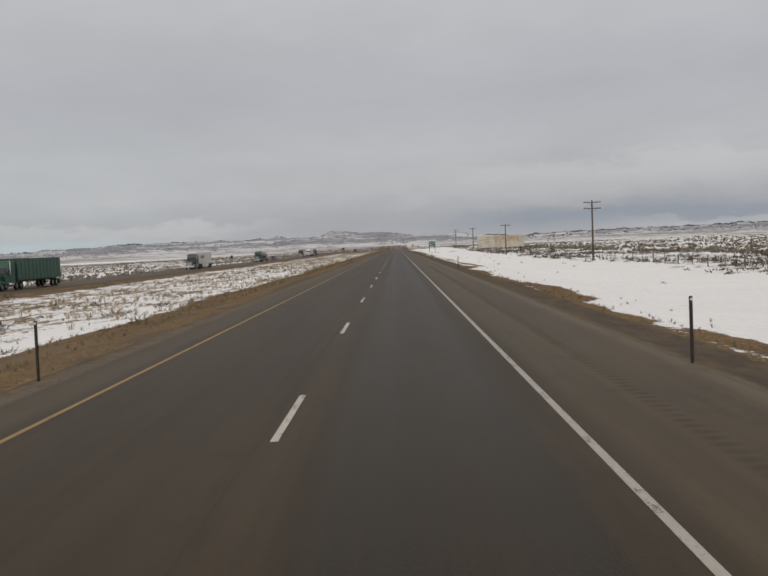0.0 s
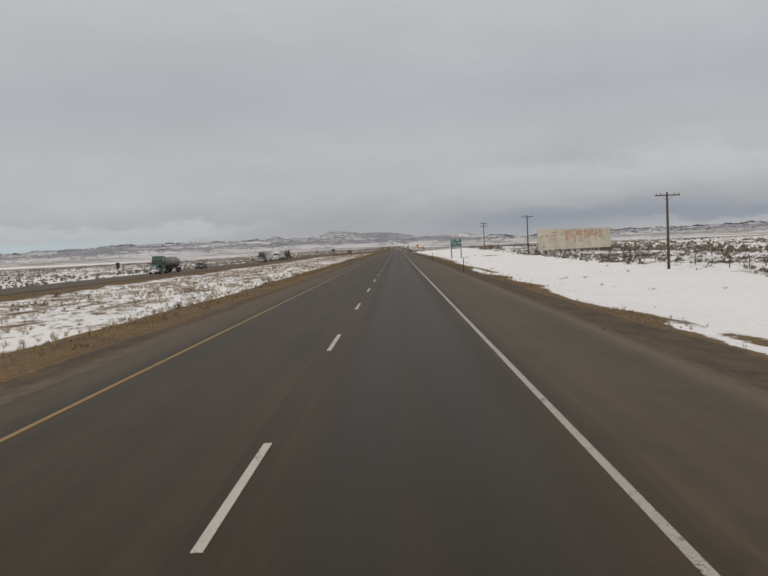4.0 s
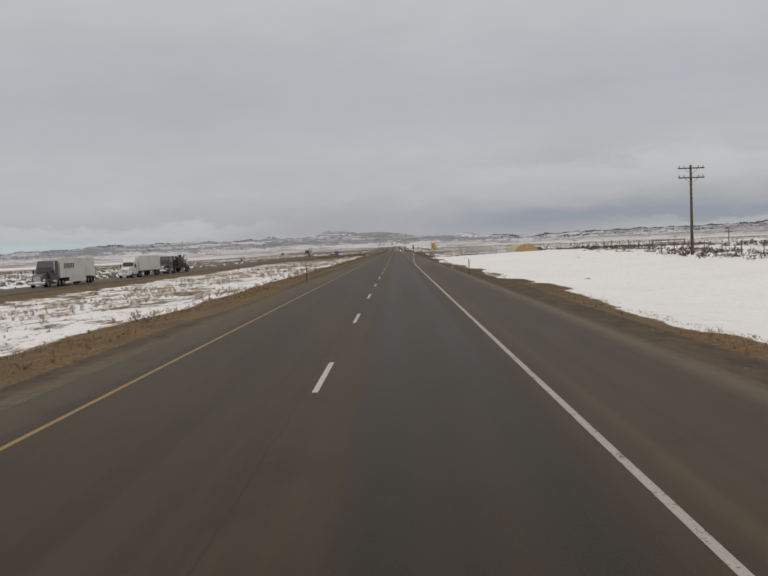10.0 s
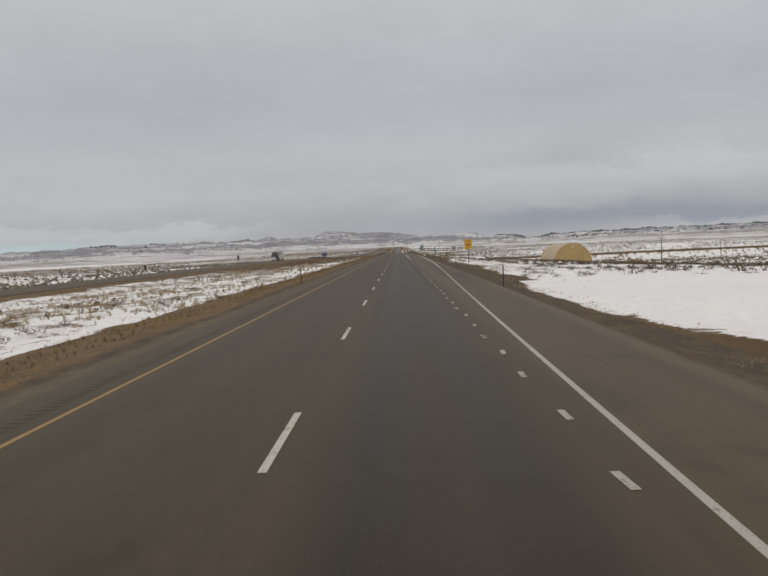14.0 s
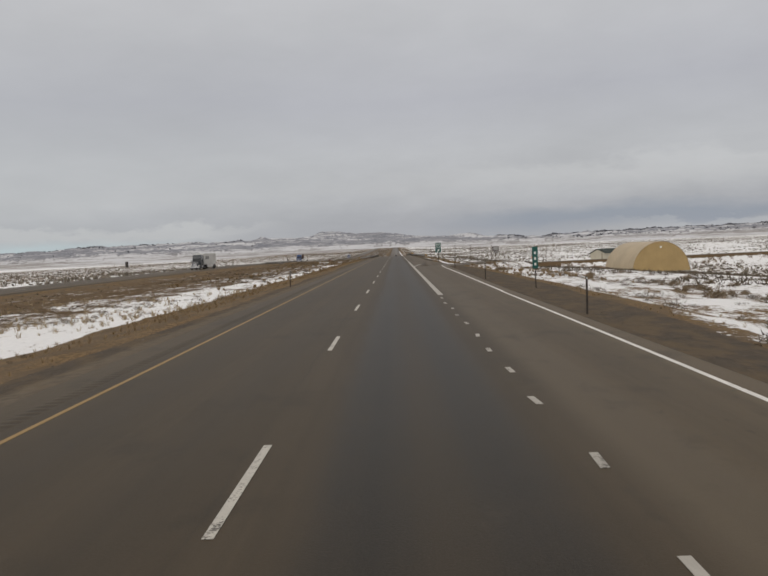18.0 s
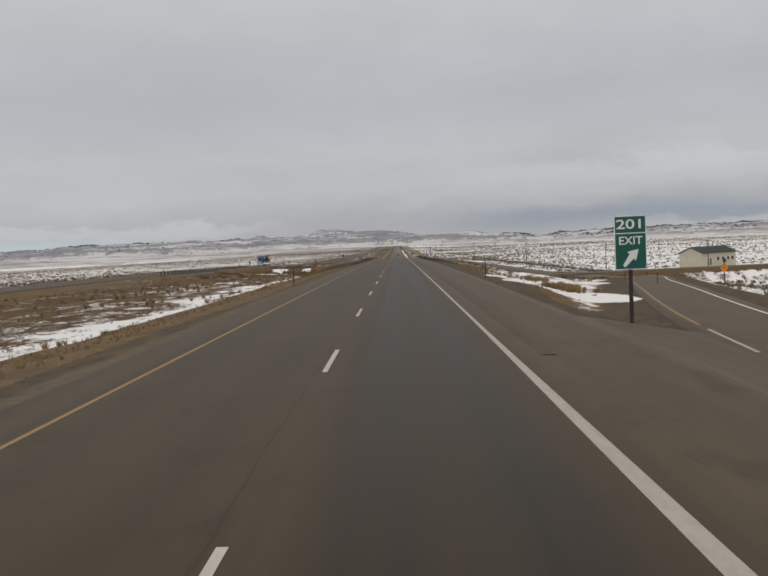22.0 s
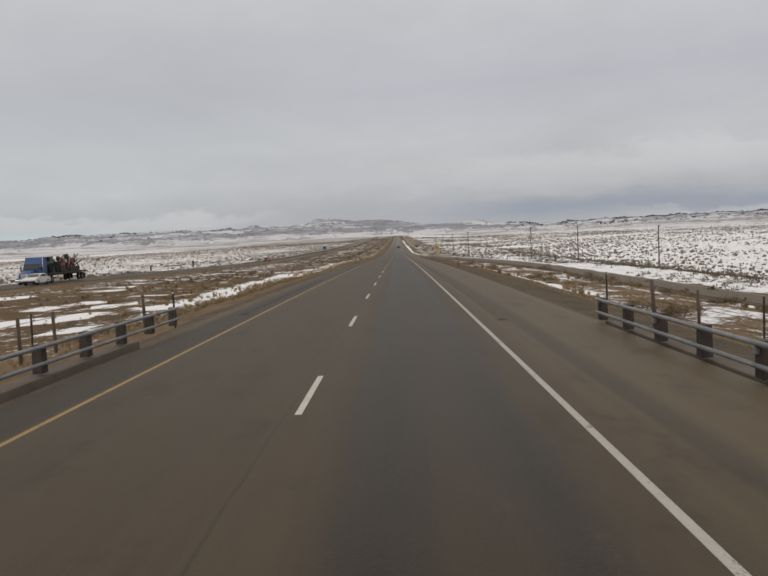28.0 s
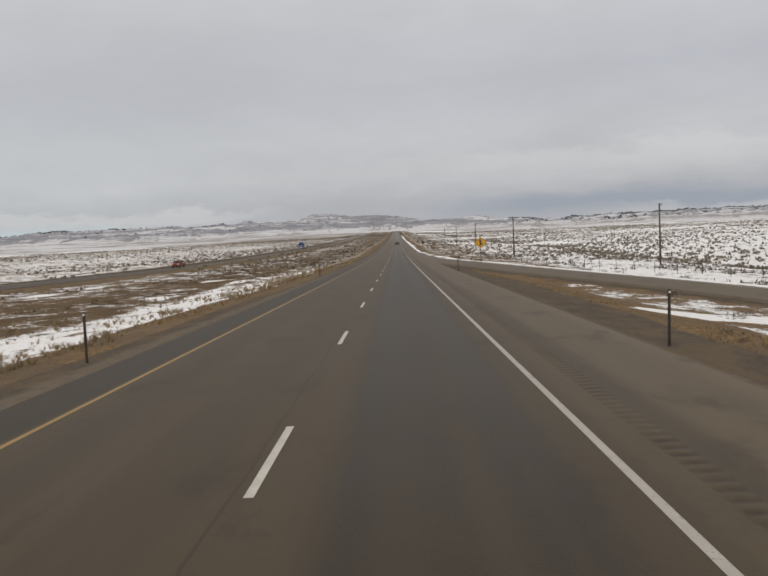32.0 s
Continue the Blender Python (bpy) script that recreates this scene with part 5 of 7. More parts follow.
part("border", boxes((-0.57, 0.57, -0.021, -0.0165, 2.955, 2.975), (-0.57, 0.57, -0.021, -0.0165, 1.445, 1.465), (-0.57, -0.55, -0.021, -0.0165, 1.465, 2.955), (0.55, 0.57, -0.021, -0.0165, 1.465, 2.955),
                     (-0.55, 0.55, -0.021, -0.0165, 2.45, 2.475)), BLACK, p, "thin black border")
text_part("EXIT", 0.36, 0, 2.71, -0.022, BLACK, s, 0.72)
text_part("40", 0.62, 0.02, 2.07, -0.022, BLACK, s, 0.78)
text_part("MPH", 0.24, 0, 1.63, -0.022, BLACK, s, 0.5)
part("post", boxes((-0.07, 0.07, 0.017, 0.16, land_at(11.4, 571.5) - 0.5, 2.9), bevel=0.01), WOOD, s)

# gore exit sign
s = thing("exit_sign", pose(8.11, 717.5, 0.15, 0, 0, -4), "tall green exit sign with a white arrow on a dark post", "road sign")
p = part("panel", boxes((-0.545, 0.545, -0.02, 0.02, 0.98, 2.86), bevel=0.006), SIGN_WHITE, s, "white sign border")
part("upper_face", boxes((-0.52, 0.52, -0.026, -0.0205, 2.27, 2.835)), SIGN_GREEN, p, "green upper sign face")
part("lower_face", boxes((-0.52, 0.52, -0.026, -0.0205, 1.005, 2.235)), SIGN_GREEN, p, "green lower sign face")
text_part("201", 0.46, 0, 2.55, -0.029, SIGN_WHITE, s, 0.84)
text_part("EXIT", 0.40, 0, 1.98, -0.029, SIGN_WHITE, s, 0.80)
part("arrow", prism([(-0.28, 1.13), (-0.20, 1.06), (0.10, 1.36), (0.17, 1.28), (0.27, 1.69), (-0.12, 1.60), (-0.04, 1.52)], "y", -0.031, -0.0265), SIGN_WHITE, s, "white arrow pointing up the ramp")
part("post", i_post(0, 0.025, land_at(8.11, 717.5) - 0.55, 2.7, 0.055), RUST_STEEL, s)

# dark service sign by the ramp
s = thing("service_sign", pose(19.1, 719, 0, 0, 0, -8), "dark brown roadside sign with a pale lower plate on a post", "road sign")
part("panel", boxes((-0.62, 0.62, -0.02, 0.02, 0.98, 1.85), bevel=0.006), SIGN_BROWN, s)
for z in (1.62, 1.40, 1.18):
    part("text_bar", boxes((-0.42 + 0.1 * (z < 1.2), 0.42, -0.026, -0.0205, z - 0.045, z + 0.045)), SIGN_WHITE, s, "pale bar of small writing")
part("lower_plate", boxes((-0.36, 0.36, -0.02, 0.02, 0.55, 0.94), bevel=0.006), SIGN_BROWN, s)
part("arrow", prism([(-0.24, 0.71), (0.05, 0.71), (0.05, 0.63), (0.27, 0.75), (0.05, 0.87), (0.05, 0.79), (-0.24, 0.79)], "y", -0.026, -0.0205), SIGN_WHITE, s, "pale arrow")
part("post", boxes((-0.06, 0.06, 0.021, 0.13, land_at(19.1, 719) - 0.3, 1.8), bevel=0.01), WOOD, s)


# narrow green milepost
s = thing("milepost", pose(7.55, 607.3, land_at(7.55, 607.3), 0, 0, -3), "narrow upright green milepost with small white figures", "road sign")
g_ = -land_at(7.55, 607.3)
part("panel", boxes((-0.15, 0.15, -0.008, 0.008, g_ + 0.88, g_ + 2.05), bevel=0.004), SIGN_GREEN, s)
for z in (1.72, 1.42, 1.12):
    part("text_bar", boxes((-0.05, 0.05, -0.013, -0.0085, g_ + z - 0.07, g_ + z + 0.07)), SIGN_WHITE, s, "white bar of a figure")
part("post", boxes((-0.03, 0.03, 0.009, 0.05, -0.3, g_ + 2.0), bevel=0.005), RUST_STEEL, s)


def diamond_sign(x, y, zc, half, label, glyph, sheet=SIGN_YELLOW):
    s = thing("warning_sign", pose(x, y, 0, 0, 0, -5), label, "road sign")
    p = part("panel", prism([(0, zc - half), (half, zc), (0, zc + half), (-half, zc)], "y", -0.015, 0.015, 0.006), sheet, s)
    q = half * 0.94
    for a in range(4):
        u = [(0, -1), (1, 0), (0, 1), (-1, 0)]
        (x0, z0), (x1, z1) = u[a], u[(a + 1) % 4]
        part("border", prism([(x0 * q, zc + z0 * q), (x1 * q, zc + z1 * q), (x1 * (q - .035), zc + z1 * (q - .035)), (x0 * (q - .035), zc + z0 * (q - .035))], "y", -0.020, -0.0155), BLACK, p)
    for outline in glyph:
        part("symbol", prism([(u * half, zc + w * half) for u, w in outline], "y", -0.021, -0.0155), BLACK, s, "black symbol")
    part("post", boxes((-0.05, 0.05, 0.016, 0.11, land_at(x, y) - 0.3, zc + half * 0.8), bevel=0.01), WOOD, s)


diamond_sign(11.0, 1109, -1.65, 0.80, "yellow diamond merge sign with a black symbol on a post",
             [[(-0.14, -0.55), (0.06, -0.55), (0.06, 0.30), (0.20, 0.30), (-0.04, 0.62), (-0.28, 0.30), (-0.14, 0.30)], [(0.30, -0.50), (0.42, -0.42), (0.10, 0.08), (0.061, -0.10)]])
diamond_sign(36.6, 781, -1.72, 0.52, "small orange-yellow warning diamond beside the ramp", [[(-0.3, -0.1), (0.3, -0.1), (0.3, 0.12), (-0.3, 0.12)]], SIGN_ORANGE)
s = thing("beacon", pose(36.6, 780.9, 0.08), "dark beacon lamp above a warning diamond", "lamp")
part("housing", tubes(((0, 0, -1.15), (0, 0, -0.75), 0.19, 0.16), n=14), BLACK, s)
part("bracket", boxes((-0.03, 0.03, -0.03, 0.10, -1.45, -1.14), bevel=0.005), RUST_STEEL, s)


def back_sign(x, y, z0, h, w, label):
    """A sign of the far carriageway, seen from behind."""
    s = thing("road_sign", pose(x, y, 0), label, "road sign", "signs of the far carriageway")
    g = land_at(x, y)
    part("panel", boxes((-w / 2, w / 2, -0.015, 0.015, g + z0, g + z0 + h), bevel=0.006), BLACK, s, "dark back of the sign sheet")
    part("post", boxes((-0.06, 0.06, -0.11, -0.016, g - 0.3, g + z0 + h * 0.9), bevel=0.01), WOOD, s)


back_sign(-61.1, 747.6, 2.0, 1.3, 0.72, "dark-backed roadside sign on a wooden post by the far shoulder")
back_sign(-62.0, 305, 1.9, 1.3, 0.8, "dark-backed roadside sign on a post by the far shoulder")
back_sign(-62.0, 636, 1.2, 1.0, 0.6, "small dark-backed sign on a post by the far shoulder")
back_sign(-61.5, 1025, 1.6, 1.0, 0.7, "small dark sign by the far shoulder in sagebrush")
back_sign(10.2, 1320, 1.6, 1.0, 0.9, "small sign by the outer shoulder far along the highway")

# ---- old billboard ----
bx0, by0, bx1, by1 = 29.4, 295.0, 48.7, 311.3
blen = math.hypot(bx1 - bx0, by1 - by0)
bb = thing("billboard", pose(bx0, by0, 0, 0, 0, math.degrees(math.atan2(by1 - by0, bx1 - bx0))), "long faded cream billboard with peeling rust-coloured patches on timber legs", "billboard")
cols = 14
for i in range(cols):
    for j in range(3):
        a, b = blen * i / cols, blen * (i + 1) / cols
        z0, z1 = 0.25 + 1.46 * j, 0.25 + 1.46 * (j + 1)
        d = 0.006 * ((i * 7 + j * 3) % 3)
        part("panel", boxes((a + 0.006, b - 0.006, -0.03 - d, 0.0 - d, z0 + 0.005, z1 - 0.005)), BOARD, bb)
blocks = [(0.35, .41, .70, .93), (.355, .40, .42, .72), (.41, .47, .55, .95), (.47, .50, .30, .66), (.50, .545, .66, .90), (.545, .60, .62, .93), (.56, .59, .32, .55), (.62, .69, .50, .92), (.69, .74, .62, .95), (.74, .80, .60, .90), (.77, .79, .42, .58), (.82, .88, .50, .93),
          (.05, .07, .60, .70), (.10, .14, .62, .72), (.17, .23, .66, .74), (.18, .24, .80, .88), (.06, .09, .10, .22), (.20, .22, .45, .52)]
for a, b, c, d in blocks:
    part("faded_patch", boxes((a * blen, b * blen, -0.052, -0.0455, 0.25 + 4.38 * c, 0.25 + 4.38 * d)), BOARD_RED, bb, "faded rust patch of worn lettering")
for i in range(11):
    u = 0.3 + (blen - 0.6) * i / 10
    wx, wy = bx0 + (bx1 - bx0) * u / blen, by0 + (by1 - by0) * u / blen
    part("leg", boxes((u - 0.09, u + 0.09, 0.04, 0.22, land_at(wx, wy) - 0.4, 4.4), bevel=0.015), WOOD, bb)
    part("brace", tubes(((u + 0.02, 0.2, 2.2), (u + 0.02, 0.9, land_at(wx, wy) - 0.3), 0.06), n=6), WOOD, bb)
for z in (0.6, 1.9, 3.2, 4.3):
    part("stringer", boxes((0.05, blen - 0.05, 0.004, 0.04, z - 0.06, z + 0.06)), WOOD, bb)


# ---- utility poles ----
def utility_pole(x, y, h, arms, label, turn=0, lean=0.0):
    g = land_at(x, y)
    p = thing("utility_pole", pose(x, y, g, 0, lean, turn), label, "utility pole", "utility poles along the fence line")
    part("pole", tubes(((0, 0, -0.8), (0, 0, h), 0.16, 0.105), n=12), WOOD, p)
    for k in range(arms):
        z = h - 0.32 - 0.92 * k
        arm = part("crossarm", boxes((-1.28, 1.28, -0.20, -0.10, z - 0.06, z + 0.06), bevel=0.012), WOOD, p)
        for x_ in (-1.15, -0.7, 0.7, 1.15):
            part("insulator", tubes(((x_, -0.15, z + 0.06), (x_, -0.15, z + 0.15), 0.025), ((x_, -0.15, z + 0.15), (x_, -0.15, z + 0.26), 0.055, 0.035), n=8), GALV, arm)
        for sx in (-1, 1):
            part("brace", tubes(((sx * 0.62, -0.14, z - 0.06), (0, -0.14, z - 0.62), 0.018), n=6), GALV, p)
    return p


TWO, ONE = "tall dark wooden utility pole with two crossarms in a snowy field", "tall dark wooden utility pole with one crossarm beside the fence"
utility_pole(29.5, 122.6, 9.0, 2, TWO, lean=0.2)
utility_pole(28.2, 210, 7.95, 1, ONE)
utility_pole(28.5, 302, 8.5, 1, ONE)
utility_pole(28.8, 393.3, 8.75, 2, TWO, lean=0.3)
utility_pole(28.4, -40, 9.0, 2, TWO)
for x, y, a in ((95, 491, 2), (108, 580, 2), (84, 700, 1), (128, 690, 1), (150, 820, 1)):
    utility_pole(x, y, 8.2, a, "distant wooden utility pole on the sagebrush plain")
for x, y, h in ((95, 940, 9.6), (78, 996, 10.2), (58.3, 1060, 9.8), (49.1, 1100, 9.6), (41.2, 1130, 9.8), (27.0, 1190, 9.3), (27.5, 1285, 9.0), (27.5, 1375, 9.0), (27.5, 1465, 9.0)):
    utility_pole(x, y, h, 1, "slim wooden utility pole beyond the entry ramp", turn=62)

# narrow dark panels at the outer edge of the far carriageway
for x, y, h in ((-60.0, 1113, 2.25), (-66.0, 1092, 1.7)):
    s = thing("roadside_sign", pose(x, y, land_at(x, y), 0, 0.6, 8), "narrow dark upright panel on a post beside the far carriageway", "road sign", "dark panels by the far carriageway")
    part("post", tubes(((0, 0, -0.5), (0, 0, h - 0.1), 0.05, 0.045), n=8), WOOD, s)
    panel = part("panel", boxes((-0.22, 0.22, -0.075, -0.055, 0.25, h), bevel=0.006), BLACK, s, "dark narrow panel")
    for z in (0.6, h - 0.4):
        part("bracket", boxes((-0.12, 0.12, -0.056, -0.035, z - 0.03, z + 0.03), bevel=0.004), GALV, panel)

# ---- wire fences ----
FENCE_POST = solid_mesh("post", tubes(((0, 0, -0.5), (0, 0, 1.25), 0.06, 0.05), n=7), WOOD)
STEEL_STAKE = solid_mesh("stake", boxes((-0.025, 0.025, -0.02, 0.02, -0.4, 1.3), bevel=0.004), RUST_STEEL)


def fence(pts, gap, label, every=3, posts=None):
    f = thing("wire_fence", pose(pts[0][0], pts[0][1], 0), label, "fence", "wire fences along the right of way")
    line = np.array(pts, float)
    total = np.concatenate([[0], np.cumsum(np.hypot(*np.diff(line, axis=0).T))])
    tops = []
    for i, s in enumerate(np.arange(0, total[-1] + 0.1, gap)):
        x, y = float(np.interp(s, total, line[:, 0])), float(np.interp(s, total, line[:, 1]))
        z = land_at(x, y)
        shared("post" if i % every == 0 else "stake", FENCE_POST if i % every == 0 else STEEL_STAKE, f, pose(x - pts[0][0], y - pts[0][1], z, (i * 37 % 7 - 3) * 0.8, (i * 53 % 7 - 3) * 0.8, 0))
        tops.append((x - pts[0][0], y - pts[0][1], z))
    for h in (0.35, 0.70, 1.08):
        bm = bmesh.new()
        for a, b in zip(tops[:-1], tops[1:]):
            tube(bm, (a[0], a[1], a[2] + h), (b[0], b[1], b[2] + h), 0.006, n=4)
        part("wire", bm, RUST_STEEL, f)
    return f


fence([(33.0, 4), (33.0, 260), (32.0, 480)], 4.6, "barbed wire fence of weathered posts in snow and sagebrush", 2)
fence([(9.5, 893), (10.6, 906)], 6.4, "sagging wire fence on dark stakes below the highway shoulder", 2)
fence([(6.6, 898), (9.5, 899), (17, 897), (27, 893)], 5.2, "wire wing fence at the bridge end", 2)
fence([(-8.4, 903), (-11, 897), (-16, 893), (-30, 893)], 4.6, "wire wing fence across the median at the bridge end", 2)
fence([(-8.3, 880), (-9.5, 892), (-10.5, 901)], 3.0, "dark stakes of a wire fence below the median railing", 1)
fence([(60, 880), (56, 940), (46, 1010), (36, 1080), (24, 1150), (22, 1220)], 5.5, "barbed wire fence on the plain beyond the ramp", 3)

# cattle gate of timber in the field
gt = thing("timber_gate", pose(52, 470, land_at(52, 470), 0, 0, 8), "weathered timber corral gate standing in snow", "gate")
for x in (-3.2, 0, 3.2):
    part("post", tubes(((x, 0, -0.4), (x, 0, 1.7), 0.11, 0.09), n=8), WOOD, gt)
for z in (0.5, 0.95, 1.4):
    part("rail", boxes((-3.2, 3.2, 0.09, 0.15, z - 0.07, z + 0.07), bevel=0.01), WOOD, gt)


# ---- arched metal hut ----
hx, hy, hr, hz_top, hlen = 78.0, 804, 8.9, 8.85, 20.5
hz = -8.5
hut = thing("arched_hut", pose(hx, hy, hz, 0, 0, 8), "tan arched corrugated metal storage building with an ochre end wall", "storage building")
part("base", boxes((-hr - 0.3, hr + 0.3, -0.3, hlen + 0.3, -1.2, 0.55), bevel=0.05), CONCRETE, hut)
SEG = 30
for k in range(14):
    bm = bmesh.new()
    ring = []
    for i in range(5):
        y = hlen * (k + i / 4) / 14
        bulge = 0.03 if i % 2 else 0.0
        ring.append([bm.verts.new(((hr + bulge) * math.cos(a), y, 0.55 + (hz_top + bulge) * math.sin(a))) for a in (math.pi * j / SEG for j in range(SEG + 1))])
    for i in range(4):
        for j in range(SEG):
            bm.faces.new((ring[i][j], ring[i + 1][j], ring[i + 1][j + 1], ring[i][j + 1])).smooth = True
    bmesh.ops.recalc_face_normals(bm, faces=bm.faces)
    part("roof_arch", bm, TAN_METAL, hut)
for y in (0.10, hlen - 0.15):
    w = 1.22
    xs = np.linspace(-hr + 0.05, hr - 0.05, 14)
    for a, b in zip(xs[:-1], xs[1:]):
        top = lambda x: 0.55 + (hz_top - 0.05) * math.sqrt(max(0, 1 - (x / (hr - 0.02)) ** 2))
        mid = (a + b) / 2
        part("end_panel", prism([(a + 0.004, 0.555), (b - 0.004, 0.555), (b - 0.004, top(b)), (mid, top(mid)), (a + 0.004, top(a))], "y", y - 0.03, y), TAN_END, hut, "ochre end wall panel" if y < 1 else "")
part("vent", boxes((-0.28, 0.28, -0.02, 0.10, 7.5, 8.0), bevel=0.02), SIGN_WHITE, hut)

# ---- beige shed with a dark green roof ----
sz = -8.6
shed = thing("metal_shed", pose(103, 966, sz, 0, 0, 38), "long beige metal building with a dark green gable roof", "building")
w2, ln, eave, ridge_h = 4.4, 20.5, 4.0, 6.0
# its long side lies across the view, gable to the left
part("long_wall", boxes((0, ln, -0.1, 0.1, -1, eave)), BEIGE, shed)
part("long_wall", boxes((0, ln, 2 * w2 - 0.1, 2 * w2 + 0.1, -1, eave)), BEIGE, shed)
for x in (0.0, ln):
    part("gable_wall", prism([(0.1, -1), (2 * w2 - 0.1, -1), (2 * w2 - 0.1, eave), (w2, ridge_h - 0.08), (0.1, eave)], "x", x - 0.1, x + 0.1), BEIGE, shed)
for a, b in (((-0.6, eave - 0.1), (w2, ridge_h + 0.06)), ((w2, ridge_h + 0.06), (2 * w2 + 0.6, eave - 0.1))):
    part("roof", prism([a, b, (b[0], b[1] + 0.16), (a[0], a[1] + 0.16)], "x", -0.6, ln + 0.6), ROOF_GREEN, shed)
for x in (8.4, 11.6, 14.8, 17.6):
    wn_ = part("window", boxes((x, x + 1.5, -0.13, -0.1, 1.3, 2.5)), GLASS, shed)
    part("frame", boxes((x - 0.08, x + 1.58, -0.16, -0.131, 2.5, 2.6), (x - 0.08, x + 1.58, -0.16, -0.131, 1.2, 1.3), (x - 0.08, x, -0.16, -0.131, 1.3, 2.5), (x + 1.5, x + 1.58, -0.16, -0.131, 1.3, 2.5)), TRUCK_WHITE, wn_)
part("door", boxes((4.0, 5.1, -0.14, -0.101, -0.1, 2.1), bevel=0.01), TRUCK_GREY, shed)

# drainage heap beside the hut
def mound(x, y, r, h, label):
    bm = bmesh.new()
    n, rings = 28, 7
    c = bm.verts.new((0, 0, h))
    prev = None
    for k in range(1, rings + 1):
        t = k / rings
        ring = []
        for i in range(n):
            a = 2 * math.pi * i / n
            rr = r * t * (1 + 0.25 * math.sin(2 * a + x) + 0.12 * math.sin(5 * a))
            px, py = rr * math.cos(a) * 1.8, rr * math.sin(a)
            ring.append(bm.verts.new((px, py, h * (math.cos(math.pi * t) + 1) / 2 * (1 + 0.1 * math.sin(3 * a + k)) - 0.15 * t)))
        for i in range(n):
            if prev is None:
                bm.faces.new((c, ring[i], ring[(i + 1) % n])).smooth = True
            else:
                bm.faces.new((prev[i], ring[i], ring[(i + 1) % n], prev[(i + 1) % n])).smooth = True
        prev = ring
    m_ob = part("earth_mound", bm, SOIL)
    m_ob.matrix_basis = pose(x, y, land_at(x, y))
    return tagged(m_ob, label, "mound")


SOIL = simple("bare_brown_soil", (0.17, 0.125, 0.085), 0.95, 0, 0.3, 0.6, 0.1, (0.25, 0.19, 0.12), 0.5)
mound(72, 690, 4.2, 1.5, "low mound of bare brown soil in the snow")
mound(50, 770, 4.0, 0.9, "low brown earth bank in the snow beside a ramp")
mound(57, 660, 3.2, 0.8, "low brown earth heap on the snowy plain")


# ---- vehicles ----
def wheel_meshes(r, w):
    bm = bmesh.new()
    prof = [(r * 0.60, -w / 2), (r * 0.93, -w / 2), (r, -w * 0.32), (r, w * 0.32), (r * 0.93, w / 2), (r * 0.60, w / 2)]
    n = 22
    rings = [[bm.verts.new((u, rr * math.cos(2 * math.pi * i / n), rr * math.sin(2 * math.pi * i / n))) for i in range(n)] for rr, u in prof]
    for a in range(len(prof)):
        b = (a + 1) % len(prof)
        for i in range(n):
            bm.faces.new((rings[a][i], rings[a][(i + 1) % n], rings[b][(i + 1) % n], rings[b][i])).smooth = True
    bmesh.ops.recalc_face_normals(bm, faces=bm.faces)
    tyre = solid_mesh("tyre", bm, RUBBER)
    bm = tubes(((-w * 0.40, 0, 0), (w * 0.40, 0, 0), r * 0.60), ((-w * 0.47, 0, 0), (w * 0.47, 0, 0), r * 0.22), n=18)
    return tyre, solid_mesh("rim", bm, GALV)


BIG_TYRE, BIG_RIM = wheel_meshes(0.52, 0.30)
CAR_TYRE, CAR_RIM = wheel_meshes(0.34, 0.22)


def wheel(parent, x, y, r, tyre, rim):
    hub = shared("wheel", rim, parent, pose(x, y, r))
    shared("tyre", tyre, hub)
    return hub


